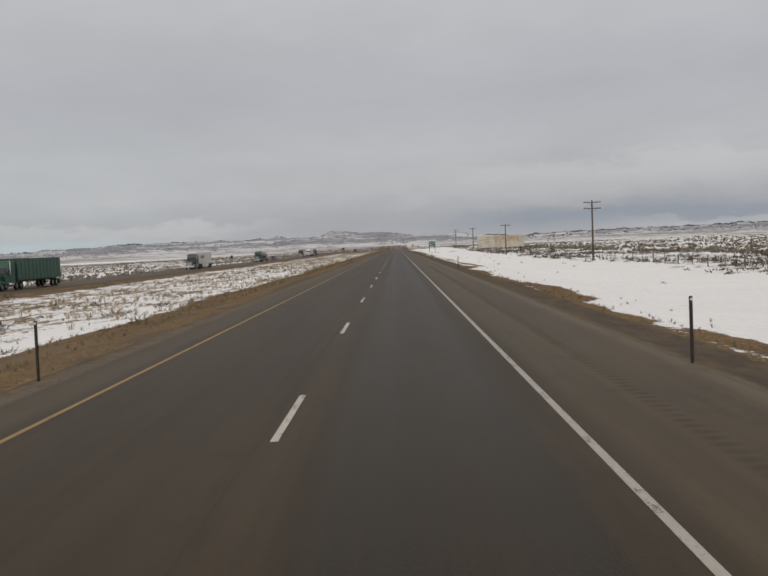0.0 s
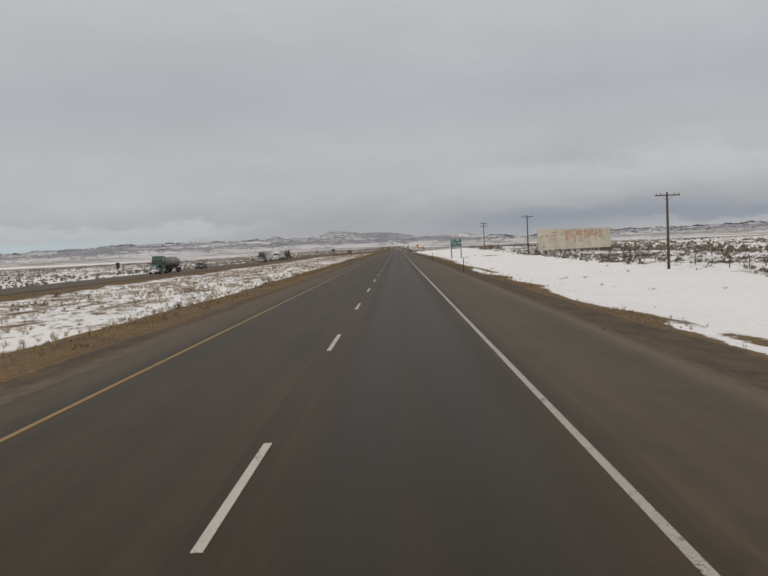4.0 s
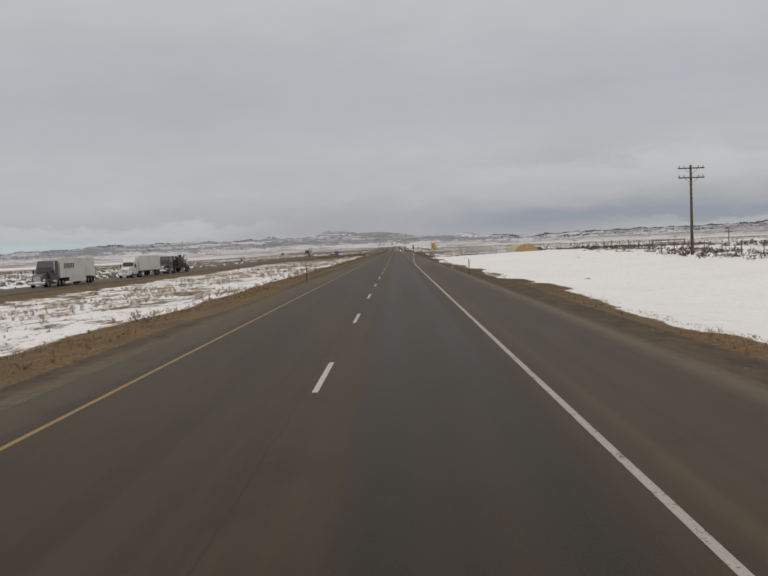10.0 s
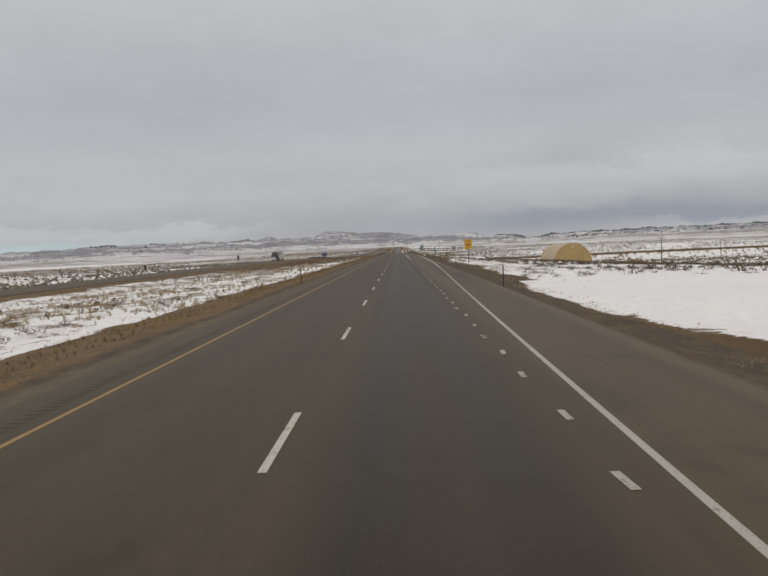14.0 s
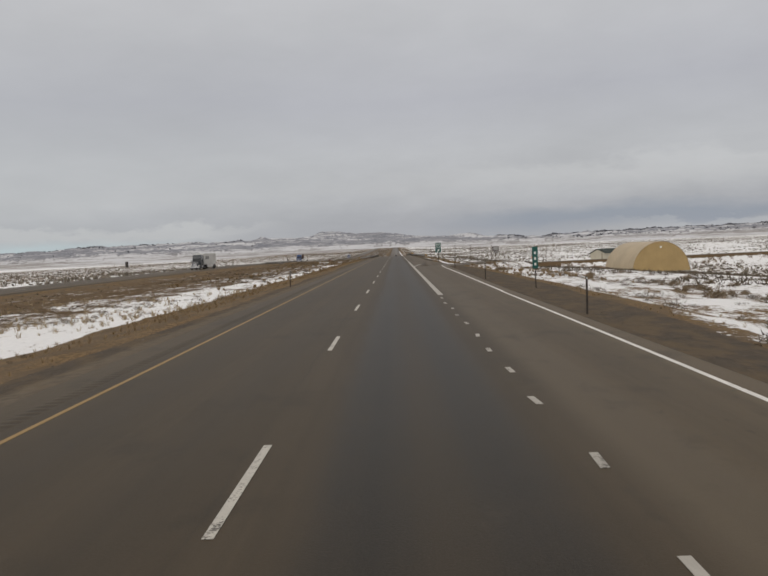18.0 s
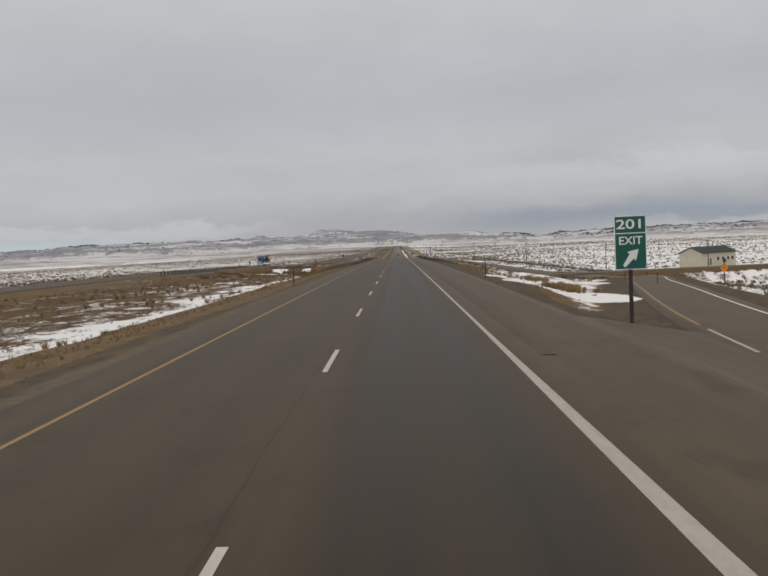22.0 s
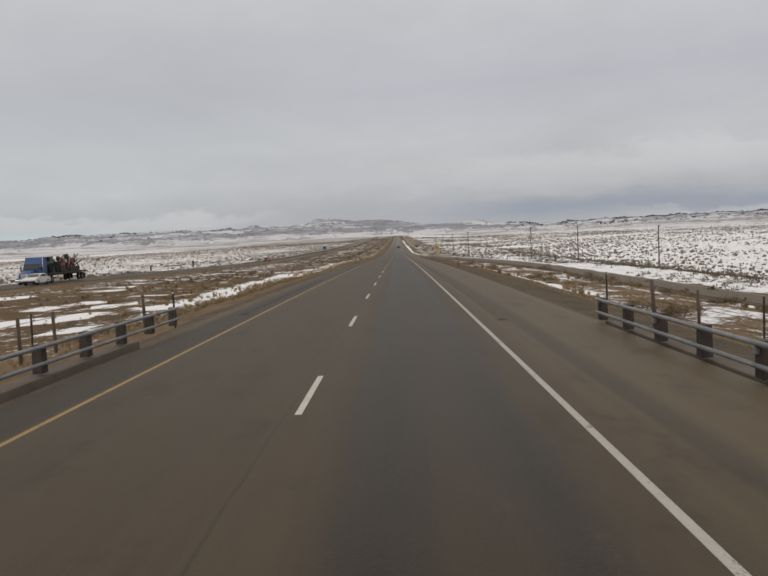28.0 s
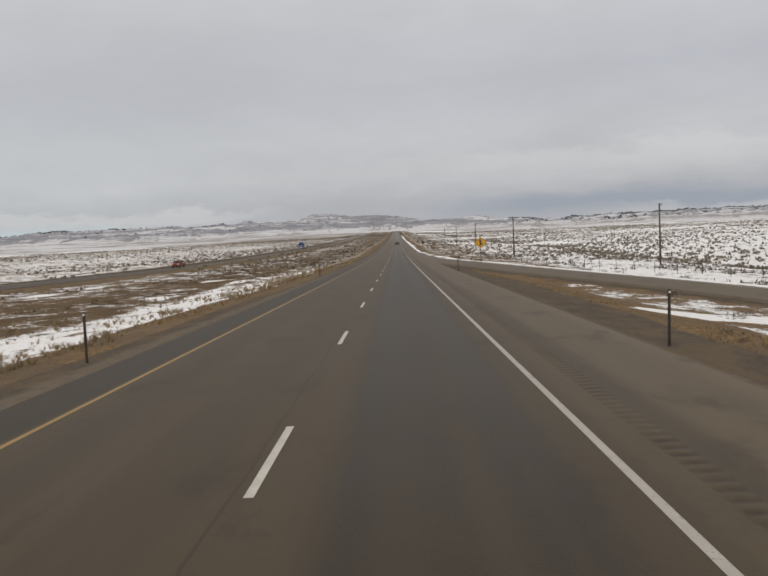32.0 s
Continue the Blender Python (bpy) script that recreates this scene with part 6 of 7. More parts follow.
def tractor(paint, x, y, label, trailer, trailer_paint, z):
    """A long-nosed lorry facing down the road, with its trailer."""
    t = thing("semi_truck", pose(x, y, z, 0, 0, 0), label, "truck", "trucks on the far carriageway")
    # local y runs from the nose backwards
    part("chassis", boxes((-0.45, 0.45, 0.5, 6.9, 0.62, 0.92), (-1.05, 1.05, 0.15, 0.4, 0.55, 0.75), bevel=0.02), BLACK, t)
    part("hood", prism([(0.35, 0.75), (2.3, 0.75), (2.3, 2.05), (1.6, 1.98), (0.5, 1.70), (0.35, 1.55)], "x", -0.78, 0.78, 0.09), paint, t)
    for s in (-1, 1):
        part("fender", prism([(0.42, 0.62), (0.52, 1.05), (0.9, 1.22), (1.6, 1.22), (1.95, 1.0), (2.05, 0.62), (1.85, 0.62), (1.7, 0.95), (0.95, 0.98), (0.75, 0.62)], "x", s * 0.76 if s > 0 else -1.22, 1.22 if s > 0 else -0.76, 0.02), paint, t)
        part("headlight", boxes((s * 0.98 - 0.14, s * 0.98 + 0.14, 0.33, 0.45, 0.98, 1.16), bevel=0.03), LAMP_GLASS, t)
        part("exhaust_stack", tubes(((s * 1.12, 3.55, 0.9), (s * 1.12, 3.55, 3.75), 0.09), n=10), CHROME, t)
        part("mirror", boxes((s * 1.42 - 0.10, s * 1.42 + 0.10, 2.42, 2.52, 1.85, 2.55), bevel=0.03), BLACK, t)
        part("mirror_arm", tubes(((s * 1.15, 2.55, 2.5), (s * 1.40, 2.47, 2.45), 0.02), ((s * 1.15, 2.55, 1.9), (s * 1.40, 2.47, 1.95), 0.02), n=6), CHROME, t)
        part("fuel_tank", tubes(((s * 0.95, 2.9, 0.72), (s * 0.95, 4.3, 0.72), 0.31), n=16), CHROME, t)
        part("step", boxes((s * 1.0 - 0.2, s * 1.0 + 0.2, 2.25, 2.8, 0.40, 0.46), bevel=0.01), GALV, t)
    part("grille", boxes((-0.52, 0.52, 0.29, 0.345, 0.82, 1.58), bevel=0.015), CHROME, t)
    part("bumper", boxes((-1.2, 1.2, 0.0, 0.2, 0.42, 0.80), bevel=0.05), CHROME, t)
    part("cab", prism([(2.2, 0.75), (4.9, 0.75), (4.9, 3.75), (3.4, 3.72), (2.95, 2.95), (2.5, 2.02), (2.2, 1.98)], "x", -1.15, 1.15, 0.08), paint, t)
    part("windscreen", prism([(2.47, 2.10), (2.84, 2.84), (2.80, 2.86), (2.43, 2.12)], "x", -1.0, 1.0), GLASS, t)
    for s in (-1, 1):
        part("side_window", boxes((s * 1.155 - 0.008, s * 1.155 + 0.008, 2.72, 3.4, 2.0, 2.62), bevel=0.003), GLASS, t)
    for wy in (1.25, 5.15, 6.45):
        for s in (-1, 1):
            wheel(t, s * 1.02, wy, 0.52, BIG_TYRE, BIG_RIM)
    y0, y1 = 5.3, 5.3 + (13.5 if trailer != "tank" else 12.0)
    if trailer in ("box", "container"):
        body = part("trailer_body", boxes((-1.28, 1.28, y0, y1, 1.18, 4.05), bevel=0.03), trailer_paint, t, "tall trailer body")
        for k in range(1, 12):
            yy = y0 + (y1 - y0) * k / 12
            for s in (-1, 1):
                part("rib", boxes((s * 1.29 - 0.018, s * 1.29 + 0.018, yy - 0.05, yy + 0.05, 1.22, 4.0)), trailer_paint, body)
        if trailer == "box" and paint is not TRUCK_WHITE:
            for s in (-1, 1):
                for k in range(5):
                    a = y0 + 1.3 + 0.78 * k
                    part("trailer_mark", prism([(a, 2.55), (a + 0.5, 2.55), (a + 0.72, 3.3), (a + 0.22, 3.3)], "x", s * 1.315 - 0.006, s * 1.315 + 0.006), TRUCK_GREY, body, "slanted dark block of a trailer mark")
                part("side_skirt", boxes((s * 1.2 - 0.02, s * 1.2 + 0.02, y0 + 3.2, y1 - 3.6, 0.45, 1.17)), trailer_paint, t)
    elif trailer == "tank":
        part("tank", tubes(((0, y0, 2.25), (0, y0 + 0.35, 2.25), 0.75, 1.1), ((0, y0 + 0.35, 2.25), (0, y1 - 0.35, 2.25), 1.1), ((0, y1 - 0.35, 2.25), (0, y1, 2.25), 1.1, 0.75), n=26), trailer_paint, t, "round dull steel tank")
        for k in range(5):
            yy = y0 + 1.2 + k * 2.4
            part("band", tubes(((0, yy, 2.25), (0, yy + 0.12, 2.25), 1.125), n=26), GALV, t)
        for yy in (y0 + 3.6, y0 + 7.4):
            part("hatch", tubes(((0, yy, 3.30), (0, yy, 3.48), 0.26), n=14), GALV, t)
        part("walkway", boxes((-0.3, 0.3, y0 + 1.5, y1 - 1.5, 3.36, 3.40)), GALV, t)
    else:
        part("flat_deck", boxes((-1.28, 1.28, y0, y1, 1.15, 1.40), bevel=0.02), RUST_STEEL, t)
        ld = part("load", boxes((-1.0, 1.0, y0 + 0.8, y0 + 3.6, 1.405, 2.35), (-0.75, 0.75, y0 + 1.5, y0 + 3.0, 2.36, 3.05), bevel=0.10), trailer_paint, t, "green machine body")
        part("load_cab", boxes((-0.7, 0.7, y0 + 1.7, y0 + 2.9, 3.055, 3.75), bevel=0.06), GLASS, ld, "dark machine cab")
        for s in (-1, 1):
            part("load_wheel", tubes(((s * 0.72, y0 + 1.1, 2.1), (s * 1.15, y0 + 1.1, 2.1), 0.68), n=16), RUBBER, ld)
            part("load_wheel", tubes(((s * 0.72, y0 + 3.3, 2.2), (s * 1.15, y0 + 3.3, 2.2), 0.78), n=16), RUBBER, ld)
        # a tangle of folded implement frames behind it
        r_ = random.Random(5)
        for k in range(30):
            ya, za = y0 + 4.6 + 7.6 * r_.random(), 1.5 + 0.5 * r_.random()
            yb, zb = ya + r_.uniform(-1.2, 1.2), 2.4 + 1.75 * r_.random()
            xa, xb = r_.uniform(-1.1, 1.1), r_.uniform(-1.1, 1.1)
            part("load_bar", tubes(((xa, ya, za), (xb, min(max(yb, y0 + 4.3), y1 - 0.4), zb), r_.uniform(0.05, 0.14)), n=6), r_.choice((BLACK, BLACK, RUST_STEEL, MACHINE_RED, GALV)), ld)
        for k in range(11):
            yc, zc, xc = y0 + 4.8 + 7.2 * r_.random(), 1.9 + 1.8 * r_.random(), r_.uniform(-0.9, 0.7)
            part("load_drum", tubes(((xc, yc, zc), (xc + 0.35, yc, zc), r_.uniform(0.25, 0.48)), n=12), r_.choice((RUBBER, BLACK, MACHINE_RED)), ld)
        part("load_block", boxes((-1.05, 1.05, y0 + 4.6, y0 + 7.2, 1.405, 2.3), (-0.95, 0.95, y0 + 8.2, y0 + 11.8, 1.405, 2.1), bevel=0.08), RUST_STEEL, ld)
    part("trailer_frame", boxes((-0.5, 0.5, y0 + 0.2, y1 - 0.1, 0.95, 1.145), bevel=0.02), BLACK, t)
    for wy in (y1 - 2.6, y1 - 1.3):
        for s in (-1, 1):
            wheel(t, s * 1.02, wy, 0.52, BIG_TYRE, BIG_RIM)
    part("rear_bar", boxes((-1.15, 1.15, y1 - 0.14, y1 - 0.02, 0.5, 0.62), bevel=0.01), GALV, t)
    for s in (-1, 1):
        part("mudflap", boxes((s * 1.0 - 0.3, s * 1.0 + 0.3, y1 - 0.62, y1 - 0.60, 0.22, 0.94)), BLACK, t)
        part("tail_lamp", boxes((s * 0.9 - 0.12, s * 0.9 + 0.12, y1 - 0.02, y1 + 0.02, 0.98, 1.10), bevel=0.01), RED_LENS, t)
    return t


def car(paint, x, y, z, label, turn=0, pickup=False, group="cars on the highway"):
    c = thing("pickup_truck" if pickup else "car", pose(x, y, z, 0, 0, turn), label, "pickup" if pickup else "car", group)
    L = 5.4 if pickup else 4.6
    part("body", prism([(0.05, 0.42), (0.0, 0.72), (0.15, 0.92), (1.25, 1.02), (L - 0.9, 1.05), (L - 0.05, 0.98), (L, 0.55), (L - 0.1, 0.35), (0.2, 0.32)], "x", -0.90, 0.90, 0.07), paint, c)
    cab = [(1.2, 1.02), (1.95, 1.62), (3.1, 1.66), (3.55, 1.05)] if pickup else [(1.15, 1.02), (1.95, 1.46), (3.2, 1.47), (4.1, 1.04)]
    part("cabin", prism(cab, "x", -0.76, 0.76, 0.05), paint, c)
    part("windscreen", prism([(cab[0][0] + 0.10, 1.07), (cab[1][0] - 0.05, cab[1][1] - 0.07), (cab[1][0] - 0.09, cab[1][1] - 0.04), (cab[0][0] + 0.05, 1.10)], "x", -0.68, 0.68), GLASS, c)
    part("rear_window", prism([(cab[3][0] - 0.08, 1.09), (cab[2][0] + 0.06, cab[2][1] - 0.07), (cab[2][0] + 0.10, cab[2][1] - 0.05), (cab[3][0] - 0.03, 1.11)], "x", -0.64, 0.64), GLASS, c)
    for s in (-1, 1):
        part("side_window", prism([(cab[0][0] + 0.35, 1.08), (cab[1][0] + 0.08, cab[1][1] - 0.10), (cab[2][0] - 0.05, cab[2][1] - 0.10), (cab[3][0] - 0.35, 1.08)], "x", s * 0.765 - 0.006, s * 0.765 + 0.006), GLASS, c)
        part("headlight", boxes((s * 0.66 - 0.17, s * 0.66 + 0.17, -0.02, 0.10, 0.62, 0.78), bevel=0.02), LAMP_GLASS, c)
        part("tail_lamp", boxes((s * 0.70 - 0.14, s * 0.70 + 0.14, L - 0.05, L + 0.02, 0.72, 0.92), bevel=0.02), RED_LENS, c)
        part("mirror", boxes((s * 0.98 - 0.08, s * 0.98 + 0.08, 1.55, 1.67, 1.0, 1.15), bevel=0.02), paint, c)
        for wy in (0.85, L - 0.95):
            wheel(c, s * 0.80, wy, 0.34, CAR_TYRE, CAR_RIM)
    part("bumper", boxes((-0.85, 0.85, -0.06, 0.06, 0.38, 0.58), bevel=0.03), BLACK, c)
    if pickup:
        part("bed_liner", boxes((-0.74, 0.74, 3.7, L - 0.15, 1.045, 1.065)), BLACK, c)
    return c


FAR_LANE = OPP_X - 1.0
for paint, y, kind, tp, label in (
        (TRUCK_GREEN, 99.5, "container", TRUCK_GREEN, "semi truck hauling a ribbed green trailer"),
        (TRUCK_GREY, 197, "box", TRUCK_WHITE, "dark grey semi truck hauling a dirty white box trailer"),
        (TRUCK_GREEN, 293, "tank", TANK_STEEL, "green semi truck hauling a dull steel tank trailer"),
        (TRUCK_GREY, 425.5, "box", TRUCK_WHITE, "dark semi truck with a plain white box trailer"),
        (TRUCK_WHITE, 462, "box", TRUCK_WHITE, "white semi truck with a white box trailer"),
        (TRUCK_GREY, 486, "flat", TRUCK_GREY, "dark semi truck hauling machinery on a flat trailer"),
        (TRUCK_GREY, 767, "box", TRUCK_WHITE, "dark semi truck with a grey-white box trailer near a bridge"),
        (TRUCK_BLUE, 985, "flat", TRUCK_GREEN, "blue semi truck hauling green and rust-red machinery"),
        (TRUCK_BLUE, 1430, "box", TRUCK_WHITE, "far-off blue semi truck with a white trailer")):
    tractor(paint, FAR_LANE, y, label, kind, tp, lane_z(y + 8) + float(opp_drop(y + 8)) + 0.01)
car(TRUCK_WHITE, OPP_X + 2.2, 979.5, lane_z(981) + float(opp_drop(981)) + 0.005, "white saloon car beside a blue truck on the far carriageway")
car(CAR_RED, FAR_LANE, 1186, lane_z(1188) + float(opp_drop(1188)) + 0.005, "dark red pickup on the far carriageway", pickup=True)
car(TRUCK_GREY, FAR_LANE, 331.5, lane_z(333) + float(opp_drop(333)) + 0.005, "dark pickup following a tank truck", pickup=True)
car(TRUCK_GREY, 0.3, 1398, lane_z(1396) + 0.005, "dark car driving away along the highway", turn=180)


# ---- brush and grass ----
def spray(n, spread_, tall, width, seed):
    """A tuft of narrow upright blades, as arrays of places and triangles."""
    r = np.random.default_rng(seed)
    v, f = [], []
    for i in range(n):
        a, d = r.random() * 6.283, spread_ * 0.45 * r.random()
        bx, by = d * math.cos(a), d * math.sin(a)
        a2, out = r.random() * 6.283, spread_ * (0.25 + 0.75 * r.random())
        h = tall * (0.55 + 0.45 * r.random())
        tx, ty = bx + out * math.cos(a2) * 0.6, by + out * math.sin(a2) * 0.6
        px, py = -math.sin(a2) * width, math.cos(a2) * width
        k = len(v)
        v += [(bx - px, by - py, -0.03), (bx + px, by + py, -0.03), ((bx + tx) / 2 + px * 1.6, (by + ty) / 2 + py * 1.6, h * 0.62), (tx, ty, h)]
        f += [(k, k + 1, k + 2), (k, k + 2, k + 3)]
    return np.array(v), np.array(f)


def scatter(name, places, scales, protos, material, label, category, parent=None):
    vs, fs, base = [], [], 0
    pick = rng.integers(0, len(protos), len(places))
    turn = rng.random(len(places)) * 6.283
    for k, (pv, pf) in enumerate(protos):
        sel = np.where(pick == k)[0]
        if not len(sel):
            continue
        c, s = np.cos(turn[sel])[:, None], np.sin(turn[sel])[:, None]
        sc = scales[sel][:, None]
        x = (pv[None, :, 0] * c - pv[None, :, 1] * s) * sc + places[sel, 0][:, None]
        y = (pv[None, :, 0] * s + pv[None, :, 1] * c) * sc + places[sel, 1][:, None]
        z = pv[None, :, 2] * sc * (0.8 + 0.4 * rng.random(len(sel)))[:, None] + places[sel, 2][:, None]
        v = np.stack([x, y, z], 2).reshape(-1, 3)
        f = (pf[None] + (np.arange(len(sel)) * len(pv))[:, None, None]).reshape(-1, 3) + base
        vs.append(v)
        fs.append(f)
        base += len(v)
    return bulk(name, np.concatenate(vs), np.concatenate(fs), material, label, category, "stuff")


def clear_of_roads(x, y):
    ok = ((x > 7.0) | (x < -8.4)) & ~((x < -44.3) & (x > -59)) & (np.abs(y - CROSS_Y) > 6)
    for line in (OFF, ON):
        d = np.min(np.hypot(x[:, None] - line[None, ::2, 0], y[:, None] - line[None, ::2, 1]), axis=1)
        ok &= d > 4.6
    ok &= ~((np.abs(x - 76.5) < 15) & (y > 798) & (y < 832))
    ok &= ~((x > 90) & (x < 130) & (y > 955) & (y < 985))
    return ok


def shrub(n, seed, wide=0.009, reach=1.0):
    """A rounded low shrub: short fine twigs, pointing every way but mostly outwards, that fill a dome with gaps."""
    r = np.random.default_rng(seed)
    lobes = [(r.normal(0, 0.20, 2), 0.22 + 0.14 * r.random()) for k in range(4)]
    v, f = [], []
    for i in range(n):
        (cx, cy), rad = lobes[r.integers(0, 4)]
        a, tilt = r.random() * 6.283, math.acos(1 - 1.0 * r.random())
        d = np.array([math.sin(tilt) * math.cos(a), math.sin(tilt) * math.sin(a), math.cos(tilt) * 0.95])
        b = np.array([cx, cy, 0.05]) + d * rad * (0.30 + 0.62 * r.random() ** 0.6)
        t_ = b + (d * 0.7 + r.normal(0, 0.55, 3) + [0, 0, 0.25]) * (0.07 + 0.08 * r.random()) * reach
        sidev = np.cross(t_ - b + 1e-4, r.normal(0, 1, 3))
        sidev /= np.linalg.norm(sidev) + 1e-6
        w = wide * (0.7 + 0.6 * r.random())
        k = len(v)
        v += [b - sidev * w, b + sidev * w, t_ + sidev * w * 0.5, t_ - sidev * w * 0.5]
        f += [(k, k + 1, k + 2), (k, k + 2, k + 3)]
    v = np.array(v)
    v[:, 2] = np.maximum(v[:, 2], -0.02)
    return v, np.array(f)


def tussock(n, seed, wide=0.0045):
    """A dense bunch of thin grass blades that bend outwards."""
    r = np.random.default_rng(seed)
    v, f = [], []
    for i in range(n):
        a, d = r.random() * 6.283, 0.09 * math.sqrt(r.random())
        lean = 0.06 + 0.22 * r.random()
        h = 0.34 * (0.45 + 0.55 * r.random())
        ux, uy = math.cos(a), math.sin(a)
        px, py = -uy * wide, ux * wide
        p0, p1, p2 = (ux * d, uy * d), (ux * (d + lean * 0.35), uy * (d + lean * 0.35)), (ux * (d + lean), uy * (d + lean))
        k = len(v)
        v += [(p0[0] - px, p0[1] - py, -0.03), (p0[0] + px, p0[1] + py, -0.03), (p1[0] + px, p1[1] + py, h * 0.68), (p1[0] - px, p1[1] - py, h * 0.68), (p2[0], p2[1], h)]
        f += [(k, k + 1, k + 2), (k, k + 2, k + 3), (k + 3, k + 2, k + 4)]
    return np.array(v), np.array(f)


PALEGRASS = leaf_mat("bleached_grass", (0.24, 0.185, 0.115), (0.46, 0.37, 0.245))
TUSSOCKS = [tussock(38, s, 0.006) for s in (21, 22, 23)]
SAGES = [shrub(84, s, 0.013) for s in (1, 2, 3, 4)]
SAGES_MID = [shrub(18, s, 0.050) for s in (31, 32, 33)]
SAGES_FAR = [spray(3, 0.8, 0.55, 0.23, s) for s in (5, 6, 7, 15)]
GRASSES = [tussock(11, s, 0.012) for s in (8, 9, 10, 11)]

# sagebrush near the road: thick behind the fence and in the median, sparse on the drifted snow
n = 64000
x = np.concatenate([rng.uniform(8, 60, n * 5 // 8), -rng.uniform(10.5, 42, n - n * 5 // 8)])
y = rng.uniform(-10, 1250, n)
sn, gr, gv = cover(x, y)
patch = fbm(x * 0.10 + 3, y * 0.06 + 8, 3)
want = np.where(x > 0, np.where(x > 27, np.where(y > 480, 0.55, 0.80), np.where(y < 470, 0.022, np.where(y > 860, 0.12, 0.13))), np.where(x > -27, 0.11, 0.10)) * step(patch, 0.36, 0.58) * (gv < 0.3)
want = np.where((x < -15) & (x > -40) & (y > 560), np.where(y < 860, 0.50, 0.46) * step(patch, 0.34, 0.52), want)
want = np.where((x < 0) & (x > -17) & (y > 872), 0.01, want)
want = np.where((x > 7) & (x < 26) & (y > 305) & (y < 480), 0.003, want)
keep = (rng.random(n) < want) & clear_of_roads(x, y)
x, y = x[keep], y[keep]
size = 0.40 + 0.85 * rng.random(len(x)) ** 1.8
size = np.where((x < -8) & (y > 560), 0.28 + np.where(y > 900, 0.62, 0.42) * rng.random(len(x)), size)
size = np.where(x > 27, 0.6 + 0.75 * rng.random(len(x)), size)
size = np.where((x > 0) & (x < 27) & (y < 480), 0.22 + 0.35 * rng.random(len(x)), size)
deep = (x > 27) | (x < -22)
for sel, kinds in ((~deep, SAGES), (deep, SAGES_MID)):
    q = np.stack([x, y, land(x, y)], 1)[sel]
    scatter("sagebrush", q, size[sel], kinds, SAGE, "low grey-brown sagebrush poking through patchy snow", "sagebrush")

# big rounded bushes on the field by the exit, below the bridge and beside the entry ramp
n = 900
zone = rng.integers(0, 4, n)
x = np.choose(zone, [rng.uniform(10.5, 40, n), -rng.uniform(14, 34, n), rng.uniform(9.5, 16, n), rng.uniform(9, 24, n)])
y = np.choose(zone, [rng.uniform(560, 700, n), rng.uniform(815, 905, n), rng.uniform(745, 800, n), rng.uniform(890, 1000, n)])
keep = (rng.random(n) < np.choose(zone, [0.42, 0.85, 0.05, 0.42])) & (fbm(x * 0.13 + 1, y * 0.09 + 6, 2) > 0.46) & clear_of_roads(x, y)
x, y = x[keep], y[keep]
BUSH = leaf_mat("brown_bush_twigs", (0.100, 0.076, 0.050), (0.29, 0.220, 0.145))
scatter("bushes", np.stack([x, y, land(x, y)], 1), 0.9 + 1.0 * rng.random(len(x)) ** 1.5, [shrub(620, s, 0.0095, 0.6) for s in (41, 42, 43)], BUSH, "rounded brown bushes standing in snow and dry grass", "bush")

# sagebrush on the wide plains
n = 165000
side = rng.random(n)
x = np.where(side < 0.60, 55 + 620 * rng.random(n) ** 1.6, -61 - 560 * rng.random(n) ** 1.5)
y = rng.uniform(20, 2400, n)
strip = (side > 0.955) & (y > 1150)
x = np.where(strip, rng.uniform(13, 56, n), x)
x = np.where((side > 0.92) & (side < 0.955) & (y > 1150), rng.uniform(-44, -13, n), x)
patch = fbm(x * 0.03 + 3, y * 0.02 + 8, 3)
keep = (rng.random(n) < np.where(x > 0, 0.78, 0.66) * step(patch, 0.26, 0.50)) & clear_of_roads(x, y)
x, y = x[keep], y[keep]
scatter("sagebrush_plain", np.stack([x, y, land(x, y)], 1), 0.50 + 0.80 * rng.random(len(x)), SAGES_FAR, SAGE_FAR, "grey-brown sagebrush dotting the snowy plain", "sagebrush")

# dry grass on both verges and in the median
n = 42000
u = rng.random(n)
x = np.where(u < 0.45, 7.0 + np.abs(rng.normal(0, 1.7, n)), np.where(u < 0.75, -9.0 - np.abs(rng.normal(0, 2.2, n)), -rng.uniform(10, 41, n)))
y = rng.uniform(0, 1160, n)
sn, gr, gv = cover(x, y)
clump = fbm(x * 0.35, y * 0.22, 3)
keep = (rng.random(n) < (1.05 - sn) * step(clump, 0.30, 0.58)) & clear_of_roads(x, y) & (gv < 0.6)
keep &= ~((x > 0) & (y > 345) & (y < 490) & (rng.random(n) < 0.85))
x, y = x[keep], y[keep]
scatter("dry_grass", np.stack([x, y, land(x, y)], 1), (0.40 + 0.55 * rng.random(len(x))) * np.where(x > 0, 0.52, 0.66), GRASSES, DRYGRASS, "dry golden winter grass along the verges and median", "grass")
# a low ragged fringe of grass along the edge of the great drift
n = 9000
y = rng.uniform(330, 500, n)
x = np.interp(y, [330, 380, 425, 480, 520], [8.4, 7.4, 6.75, 7.1, 8.4]) + rng.normal(0, 0.36, n)
keep = fbm(x * 0.9 + 4, y * 0.30, 3) > 0.47
x, y = x[keep], y[keep]
scatter("fringe_grass", np.stack([x, y, land(x, y)], 1), 0.05 + 0.15 * rng.random(len(x)) ** 2, GRASSES, PALEGRASS, "short bleached grass along the edge of the snow drift", "grass")
